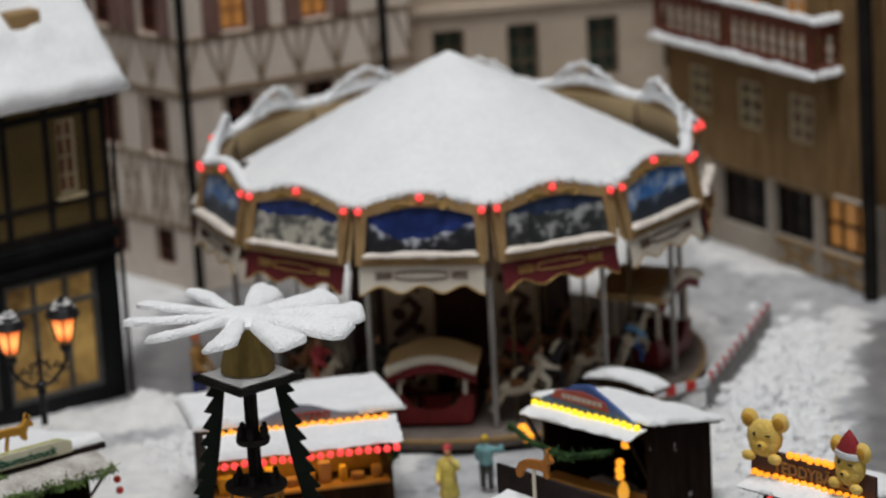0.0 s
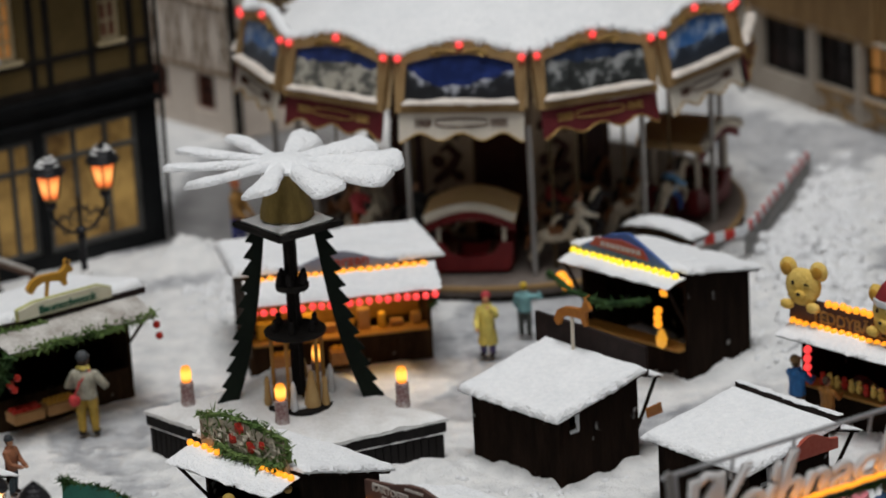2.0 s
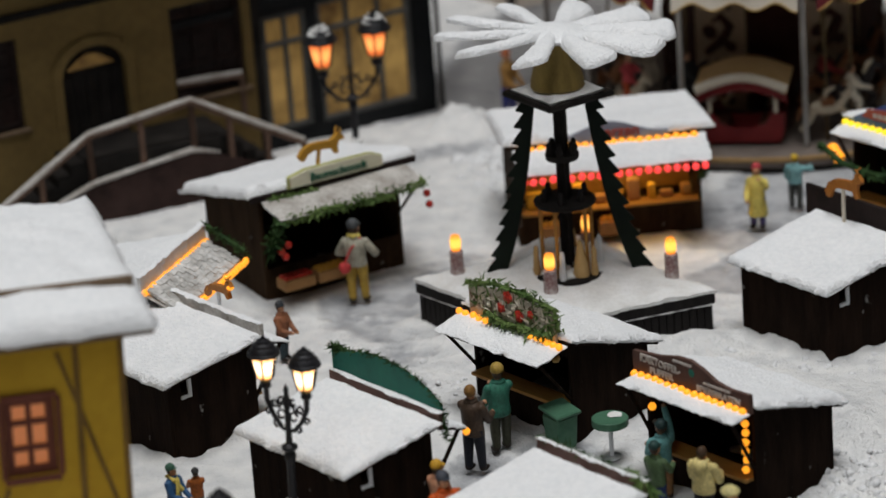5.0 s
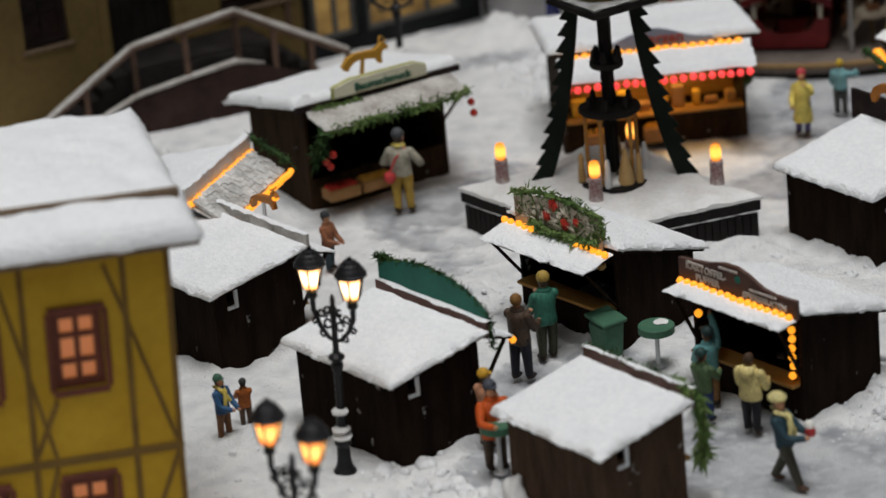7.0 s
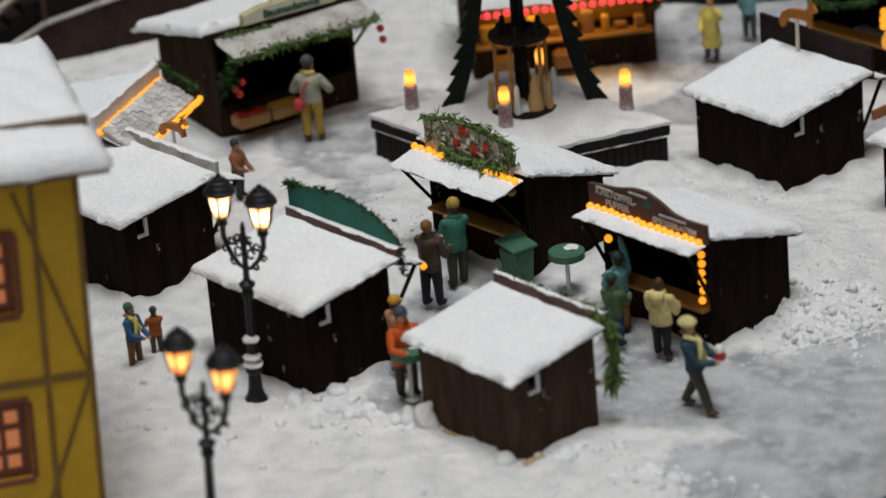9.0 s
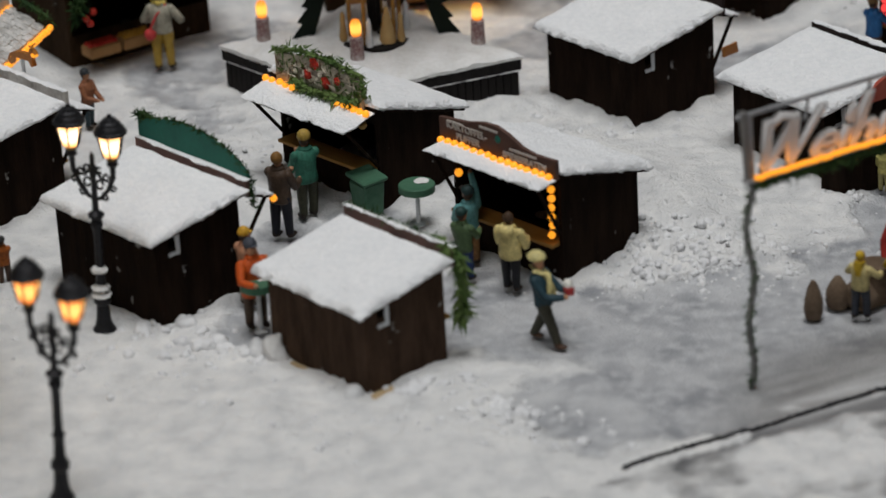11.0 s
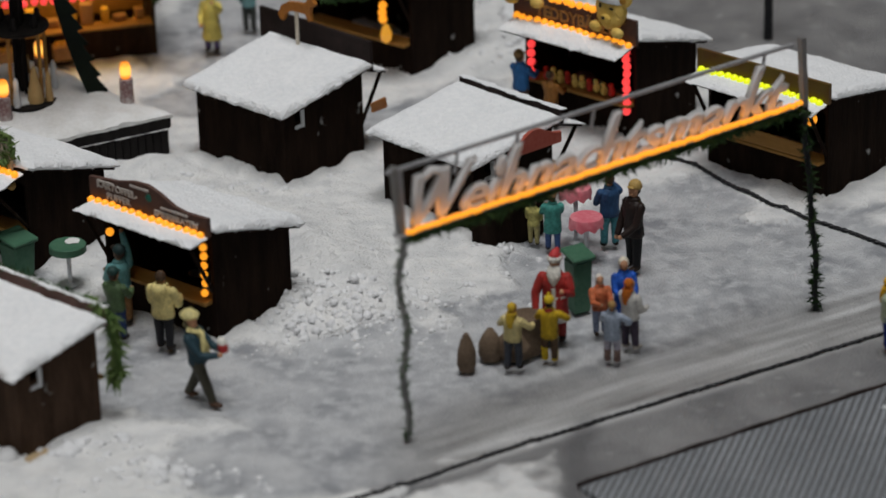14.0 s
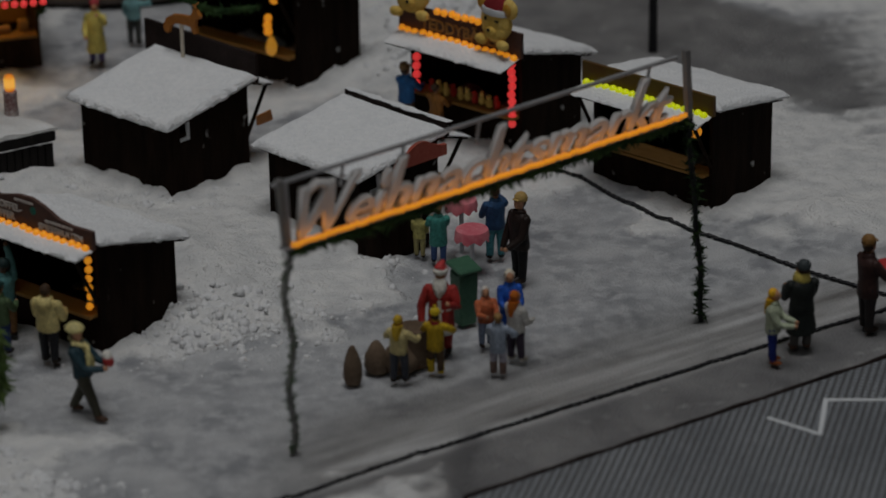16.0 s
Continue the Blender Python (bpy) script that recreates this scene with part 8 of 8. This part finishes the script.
    bpy.data.meshes.remove(tmp)
    if extra:
        extra(bm)
    if lean:  # leans back from the hips
        for v in bm.verts:
            if v.co.z > 0.9:
                v.co.y += lean * (v.co.z - 0.9)
    bm.transform(Matrix.Diagonal((k, k, k, 1)))
    cols = [coat, legs, hat if not isinstance(hat, str) else hair, skin, boots, (0.5, 0.05, 0.05), (0.7, 0.68, 0.62), hair, (0.62, 0.5, 0.12)]
    return tagged(part("figurine", bm, [paint(c) for c in cols], smooth=60, at=at(x, y, z, ang)), label, "figurine", "painted miniature figurines")


def bag(bm):
    ell(bm, (0.2, 0.26, 0.92), (0.15, 0.09, 0.15), 9, 5)
    tube(bm, [(0.2, 0.3, 1.0), (0.05, 0.24, 1.35), (-0.16, 0.05, 1.6)], 0.025, 5, 5)
    tube(bm, [(-0.13, 0.02, 1.62), (0, 0.13, 1.64), (0.13, 0.02, 1.62), (0, -0.12, 1.62)], 0.06, 6, 8)


def cup(bm):
    lathe(bm, [(0.1, 0), (0.12, 0.05), (0.1, 0.17), (0, 0.17)], 8, (0.02, -0.62, 1.2), 5)
    lathe(bm, [(0.1, 0.17), (0.095, 0.26), (0.05, 0.31), (0, 0.31)], 8, (0.02, -0.62, 1.2), 6)


def scarf(bm):
    tube(bm, [(-0.09, -0.2, 1.02), (-0.07, -0.23, 1.3), (0.0, -0.2, 1.56), (0.15, 0.02, 1.64), (0.0, 0.15, 1.66), (-0.14, 0.02, 1.65), (-0.06, -0.17, 1.58), (0.06, -0.22, 1.25), (0.07, -0.2, 0.95)], [0.06, 0.065, 0.06, 0.06, 0.06, 0.06, 0.06, 0.06, 0.055], 6, 2)
    lathe(bm, [(0.1, 1.86), (0.2, 1.9), (0.19, 1.95), (0.1, 2.02), (0, 2.04)], 12, (0, 0.0, 0), 2)
    cup(bm)


def back_hood(bm):
    loft(bm, [(1.42, 0.1, 0.05, 0.2), (1.5, 0.2, 0.1, 0.18), (1.6, 0.21, 0.12, 0.14), (1.67, 0.16, 0.1, 0.1)], 12, 0, 0.15, 2.0)
    loft(bm, [(0.8, 0.24, 0.18, 0), (0.86, 0.27, 0.21, 0), (0.92, 0.25, 0.19, 0)], 14, 0, 0.1, 1.0)


def yellow_scarf(bm):
    tube(bm, [(-0.1, -0.22, 1.1), (-0.05, -0.22, 1.55), (0.13, 0.0, 1.64), (-0.1, 0.12, 1.64), (-0.12, -0.14, 1.6), (0.1, -0.24, 1.2)], 0.065, 6, 8)


def santa_trim(bm):
    loft(bm, [(0.5, 0.31, 0.27, 0), (0.53, 0.34, 0.295, 0), (0.62, 0.335, 0.29, 0), (0.65, 0.3, 0.26, 0)], 16, 6, 0.1, 1.0)
    loft(bm, [(0.5, 0.315, 0.27, 0), (0.8, 0.275, 0.23, 0), (1.0, 0.25, 0.2, 0)], 16, 0, 0.1, 1.0)
    tube(bm, [(0.0, -0.29, 0.62), (0.0, -0.225, 0.95), (0.0, -0.21, 1.3)], [0.06, 0.05, 0.045], 6, 6)
    loft(bm, [(1.02, 0.26, 0.205, 0), (1.05, 0.262, 0.207, 0), (1.08, 0.256, 0.203, 0)], 14, 6)
    loft(bm, [(1.34, 0.02, 0.03, -0.2), (1.44, 0.1, 0.05, -0.19), (1.58, 0.15, 0.07, -0.15), (1.7, 0.14, 0.07, -0.1), (1.76, 0.11, 0.04, -0.1)], 10, 6, 0.15, 3.0)
    loft(bm, [(1.84, 0.14, 0.15, 0), (1.87, 0.16, 0.165, 0), (1.93, 0.155, 0.16, 0), (1.95, 0.14, 0.14, 0)], 12, 6, 0.08, 1.0)
    tube(bm, [(0, 0, 1.94), (0.02, 0.03, 2.04), (0.07, 0.08, 2.1)], [0.135, 0.09, 0.04], 10, 5)


def child_boots(bm):
    for q in (-1, 1):
        tube(bm, [(q * 0.14, 0, 0.05), (q * 0.14, 0, 0.42)], [0.1, 0.11], 8, 4)


def long_hair(bm):
    loft(bm, [(1.3, 0.09, 0.05, 0.17), (1.5, 0.14, 0.08, 0.15), (1.7, 0.16, 0.12, 0.06)], 10, 2, 0.15, 1.0)


def muffler(bm):
    loft(bm, [(1.5, 0.16, 0.13, 0.0), (1.56, 0.19, 0.16, 0.0), (1.66, 0.17, 0.15, 0.0), (1.74, 0.14, 0.13, 0.01)], 12, 8, 0.2, 1.0)


def red_muffler(bm):
    loft(bm, [(1.5, 0.13, 0.11, 0.02), (1.55, 0.16, 0.14, 0.02), (1.63, 0.14, 0.13, 0.02)], 12, 5, 0.2, 1.0)
    ell(bm, (0, 0.02, 2.06), 0.05, 7, 2)
    child_boots(bm)


def parcel(bm):
    box(bm, -0.3, 0.3, -0.62, -0.25, 1.05, 1.3, 0.02, 5)


YEL, TEAL, NAVY, OLIVE = (0.6, 0.45, 0.1), (0.05, 0.2, 0.19), (0.02, 0.04, 0.14), (0.08, 0.075, 0.05)
figurine(-0.78, 60.56, 62, "painted walking figurine in teal jacket and cream cap with mug", (0.022, 0.05, 0.065), (0.055, 0.052, 0.036), (0.62, 0.54, 0.24), 2.02, stride=0.3, arms=(32, 32), extra=scarf, bend=(0.19, 0.19), boots=(0.1, 0.055, 0.035), z=0.03, lean=0.14, hem=0.88)
figurine(-1.47, 62.98, 152, "painted figurine in pale yellow hooded jacket standing at a counter", (0.7, 0.58, 0.24), (0.015, 0.015, 0.018), "hair", 1.86, arms=(14, 14), bend=(0.26, 0.26), extra=back_hood, puff=1.14, spread=(6, 6))
figurine(-2.45, 63.55, 150, "painted figurine in green coat with dark hat", (0.08, 0.13, 0.06), NAVY, (0.02, 0.05, 0.045), 1.7, arms=(35, 20), bend=(0.18, 0.1))
figurine(-2.35, 64.35, 200, "painted figurine in teal jacket raising an arm", (0.12, 0.3, 0.3), (0.25, 0.13, 0.05), (0.02, 0.04, 0.04), 1.85, arms=(140, 25), bend=(0.05, 0.15))
figurine(-6.68, 61.72, 30, "painted figurine in orange-red coat behind a bar table", (0.5, 0.085, 0.015), (0.07, 0.045, 0.028), (0.06, 0.065, 0.08), 2.0, arms=(30, 35), bend=(0.2, 0.2), hem=0.72, spread=(12, 12), puff=1.06)
figurine(-6.9, 62.75, 140, "painted figurine in orange with pale apron", (0.5, 0.25, 0.15), (0.3, 0.25, 0.2), (0.5, 0.28, 0.03), 1.8, bend=(0.2, 0.16))
figurine(-6.42, 66.05, 150, "painted figurine in dark brown coat", (0.07, 0.045, 0.03), (0.012, 0.013, 0.02), "hair", 2.12, arms=(25, 40), bend=(0.2, 0.2), hair=(0.22, 0.11, 0.03))
figurine(-5.92, 67.1, 210, "painted figurine in green-white jacket with yellow cap", (0.04, 0.16, 0.11), (0.05, 0.05, 0.03), (0.4, 0.27, 0.06), 2.1, arms=(45, 20), bend=(0.18, 0.12))
figurine(-9.98, 76.35, 170, "painted figurine in grey jacket and ochre trousers with red bag", (0.36, 0.34, 0.27), (0.45, 0.29, 0.05), (0.07, 0.075, 0.08), 2.22, arms=(8, 8), bend=(0.2, 0.2), spread=(30, 26), extra=bag, z=0.05, hem=0.9)
figurine(-0.18, 80.4, -20, "painted figurine in pale yellow coat and red cap holding something up", (0.62, 0.52, 0.13), (0.1, 0.08, 0.2), (0.4, 0.05, 0.06), 1.75, skirt=True, arms=(20, 75), bend=(0.15, 0.22), spread=(0, 20), brim=False)
figurine(0.8, 81.7, 160, "painted figurine in turquoise shirt with blond hair", (0.2, 0.4, 0.42), (0.06, 0.065, 0.06), "hair", 1.55, arms=(70, 12), bend=(0.05, 0.1), spread=(45, 10), hair=(0.6, 0.4, 0.04), hem=0.9)
figurine(6.55, 62.3, -14, "painted figurine in red white-trimmed coat and pointed red hat", (0.36, 0.035, 0.03), (0.34, 0.035, 0.03), (0.4, 0.04, 0.04), 2.0, bend=(0.04, 0.3), arms=(10, 22), extra=santa_trim, puff=1.1, spread=(16, 10), hair=(0.65, 0.63, 0.58), brim=False)
figurine(5.55, 61.05, 150, "small painted child figurine in cream jacket with yellow hair", (0.62, 0.52, 0.24), (0.05, 0.055, 0.07), "hair", 1.55, arms=(40, 35), bend=(0.12, 0.1), spread=(24, 30), stride=0.12, hair=(0.55, 0.36, 0.03), extra=long_hair, hem=0.86)
figurine(6.33, 61.35, 160, "small painted child figurine in yellow with a bobble hat", (0.55, 0.36, 0.02), (0.09, 0.055, 0.03), (0.62, 0.44, 0.02), 1.5, arms=(45, 40), bend=(0.05, 0.1), spread=(35, 20), boots=(0.58, 0.4, 0.02), extra=red_muffler, hem=0.72, brim=False)
figurine(7.58, 61.12, 160, "small painted child figurine in pale blue suit", (0.36, 0.42, 0.52), (0.36, 0.34, 0.4), "hair", 1.45, arms=(35, 40), bend=(0.06, 0.12), spread=(38, 12), boots=(0.2, 0.13, 0.11), hair=(0.4, 0.24, 0.09), extra=child_boots, hem=0.72)
figurine(8.02, 61.7, 130, "small painted child figurine in white jacket with red hair", (0.64, 0.62, 0.58), (0.06, 0.045, 0.07), "hair", 1.65, arms=(15, 15), bend=(0.2, 0.2), hair=(0.6, 0.16, 0.02), extra=long_hair, boots=(0.5, 0.46, 0.4), hem=0.84, puff=1.05)
figurine(7.5, 62.5, 10, "small painted child figurine in red and white holding a toy", (0.5, 0.14, 0.06), (0.2, 0.24, 0.34), (0.66, 0.63, 0.58), 1.38, arms=(35, 35), bend=(0.2, 0.2), hood=True, puff=1.05)
figurine(8.03, 62.75, 5, "painted figurine in blue coat with white headscarf", (0.02, 0.09, 0.42), (0.03, 0.03, 0.05), (0.68, 0.62, 0.5), 1.62, hood=True, arms=(20, 20), bend=(0.2, 0.15), skirt=True)
figurine(8.62, 65.65, -60, "painted figurine in dark brown jacket with tan cap", (0.02, 0.012, 0.01), (0.008, 0.008, 0.009), (0.45, 0.3, 0.1), 2.08, arms=(12, 20), bend=(0.05, 0.12), hem=0.76)
figurine(8.26, 66.9, 190, "painted figurine in navy jacket and teal trousers", (0.03, 0.08, 0.18), (0.07, 0.26, 0.3), "hair", 1.8, arms=(80, 30), bend=(0.02, 0.1))
figurine(7.0, 66.85, 180, "painted figurine in turquoise coat", (0.06, 0.28, 0.24), (0.05, 0.1, 0.25), (0.5, 0.3, 0.15), 1.45, arms=(40, 40), bend=(0.2, 0.2), hem=0.6, puff=1.08)
figurine(6.62, 67.2, 160, "painted figurine in pale yellow", (0.5, 0.45, 0.15), (0.4, 0.35, 0.15), (0.1, 0.08, 0.05), 1.15)
figurine(7.12, 74.8, 140, "painted figurine in blue jacket before the teddy-bear hut", (0.03, 0.14, 0.36), (0.1, 0.06, 0.04), (0.2, 0.12, 0.05), 1.75, arms=(40, 35), bend=(0.15, 0.15))
figurine(7.75, 74.0, 140, "painted figurine in orange-brown before the teddy-bear hut", (0.3, 0.13, 0.03), (0.06, 0.04, 0.03), "hair", 1.5, arms=(40, 35), bend=(0.15, 0.15))
figurine(13.2, 60.95, 70, "small painted child figurine with orange-blond hair and pale top", (0.45, 0.5, 0.36), (0.015, 0.03, 0.2), "hair", 1.72, arms=(25, 25), bend=(0.17, 0.17), boots=(0.35, 0.1, 0.03), z=0.05, hair=(0.68, 0.38, 0.02), extra=long_hair)
figurine(13.9, 61.5, 190, "painted figurine in long dark coat with grey cap and ochre scarf", (0.018, 0.022, 0.02), (0.14, 0.13, 0.12), (0.05, 0.06, 0.065), 2.05, skirt=True, arms=(25, 25), bend=(0.24, 0.24), boots=(0.15, 0.08, 0.05), z=0.05, extra=muffler, puff=1.1)
figurine(15.45, 62.2, 110, "painted figurine in dark jacket with brown cap carrying parcels", (0.05, 0.025, 0.022), (0.025, 0.02, 0.02), (0.25, 0.13, 0.04), 2.2, extra=parcel, bend=(0.16, 0.16), arms=(35, 35), z=0.05, hem=0.72)
figurine(-11.4, 72.75, 60, "painted figurine in brown jacket with dark cap", (0.25, 0.1, 0.05), (0.03, 0.05, 0.06), (0.04, 0.045, 0.05), 1.5, bend=(0.18, 0.15))
figurine(-12.58, 63.65, 60, "painted figurine in blue jacket with yellow scarf and hat", (0.03, 0.09, 0.2), (0.2, 0.09, 0.04), (0.05, 0.12, 0.08), 1.5, z=0.08, extra=yellow_scarf, bend=(0.18, 0.15))
figurine(-12.2, 64.2, 200, "small painted figurine in rust-brown coat", (0.35, 0.1, 0.02), (0.1, 0.06, 0.04), (0.05, 0.05, 0.05), 1.15, z=0.08, arms=(50, 40))
figurine(-7.1, 90.6, 60, "painted figurine in ochre jacket and blue trousers", (0.32, 0.17, 0.05), (0.02, 0.03, 0.2), (0.4, 0.12, 0.05), 1.9)
for rad, ang, c, d in ((5.45, -137, (0.55, 0.08, 0.09), (0.5, 0.1, 0.04)), (5.85, -70, (0.68, 0.62, 0.5), (0.64, 0.58, 0.47)), (5.7, -36, (0.16, 0.36, 0.6), (0.03, 0.06, 0.2)), (4.2, -72, (0.25, 0.03, 0.03), (0.05, 0.03, 0.03)), (4.5, -122, (0.04, 0.04, 0.04), (0.03, 0.03, 0.03))):
    a = radians(ang)
    figurine(CX + rad * math.cos(a), CY + rad * math.sin(a), ang + 180, "small painted rider figurine on a carousel horse", c, d, "hair", 1.6, arms=(45, 60), bend=(0.08, 0.05), z=1.0, sit=True, hem=0.9)

# ---- a block of snow leaning at the near hut's corner, loose lumps on the ground ----
bm = bmesh.new()
lathe(bm, [(0.26, -0.06), (0.28, 0.04), (0.2, 0.24), (0.13, 0.44), (0.08, 0.54), (0, 0.58)], 14)
bmesh.ops.subdivide_edges(bm, edges=bm.edges[:], cuts=1, use_grid_fill=True)
rough(bm, 0.14, 2.6, 2.0)
rough(bm, 0.08, 7.0, 5.0)
tagged(part("snow_block", bm, SNOW_OLD, smooth=50, at=at(-6.2, 60.38, 0.02)), "small cone of packed snow beside the hut's corner", "snow")

verts, faces = [], []
rs = np.random.RandomState(5)
LUMP_SNOW = mat("broken_snow", (0.72, 0.725, 0.74), 0.9, second=(0.84, 0.845, 0.85), scale=3, bump=0.5, bscale=30, spec=0.2)
HEAPS = [(1.9, 63.9, 1.9, 1.5, 2.2, 1.25), (3.6, 63.2, 1.2, 0.8, 1.6, 1.2), (-3.4, 58.9, 1.4, 0.35, 2.4, 1.3), (-8.4, 62.0, 1.5, 0.6, 1.0, 1.9), (-6.5, 60.7, 0.9, 0.5, 1.2, 1.9), (-9.2, 60.2, 1.6, 1.0, 0.15, 1.6), (-7.5, 60.9, 0.9, 0.6, 2.0, 2.1), (-1.2, 57.6, 1.2, 0.45, 1.8, 2.1), (-0.1, 56.5, 0.9, 0.5, 1.0, 1.9),
         (-3.2, 58.6, 1.4, 0.3, 0.5, 2.4), (-1.3, 57.4, 0.7, 0.4, 0.4, 1.9)]  # the same, with the size of the lumps
for cx, cy, sx, sy, amt, big in [(*c, 2.3 if c[1] > 80 else 1.0) for c in CRUMBS] + HEAPS:
    n = int(sx * sy * amt * (45 if cy < 72 else 150))
    for _ in range(n):
        x, y = cx + rs.normal() * sx * 0.6, cy + rs.normal() * sy * 0.6
        hh, cov = ground_at(x, y)
        r = (0.025 + 0.085 * rs.rand() ** 2.4) * big
        if cov < 0.4 and rs.rand() < 0.75:
            continue
        b = len(verts)
        u = rs.rand() * math.tau
        for lift, rad, n_ in ((-0.5, 0.95, 6), (0.15, 1.0, 6), (0.62, 0.6, 6)):
            for k in range(n_):
                a = u + k * math.tau / n_ + lift
                q = r * rad * (0.78 + 0.44 * rs.rand())
                verts.append(((x + q * math.cos(a)) * S, (y + q * math.sin(a)) * S, (hh + lift * r * (0.8 + 0.4 * rs.rand()) - 0.03 - 0.05 * r) * S))
        verts.append((x * S, y * S, (hh + 0.72 * r - 0.03) * S))
        for k in range(6):
            w_ = (k + 1) % 6
            faces += [[b + k, b + w_, b + 6 + w_, b + 6 + k], [b + 6 + k, b + 6 + w_, b + 12 + w_, b + 12 + k], [b + 12 + k, b + 12 + w_, b + 18]]
me = bpy.data.meshes.new("snow_lumps")
me.from_pydata(verts, [], faces)
me.polygons.foreach_set("use_smooth", [True] * len(faces))
me.materials.append(LUMP_SNOW)
tagged(new("snow_lumps", me), "loose lumps of old snow scattered on the ground", "snow", kind="stuff")
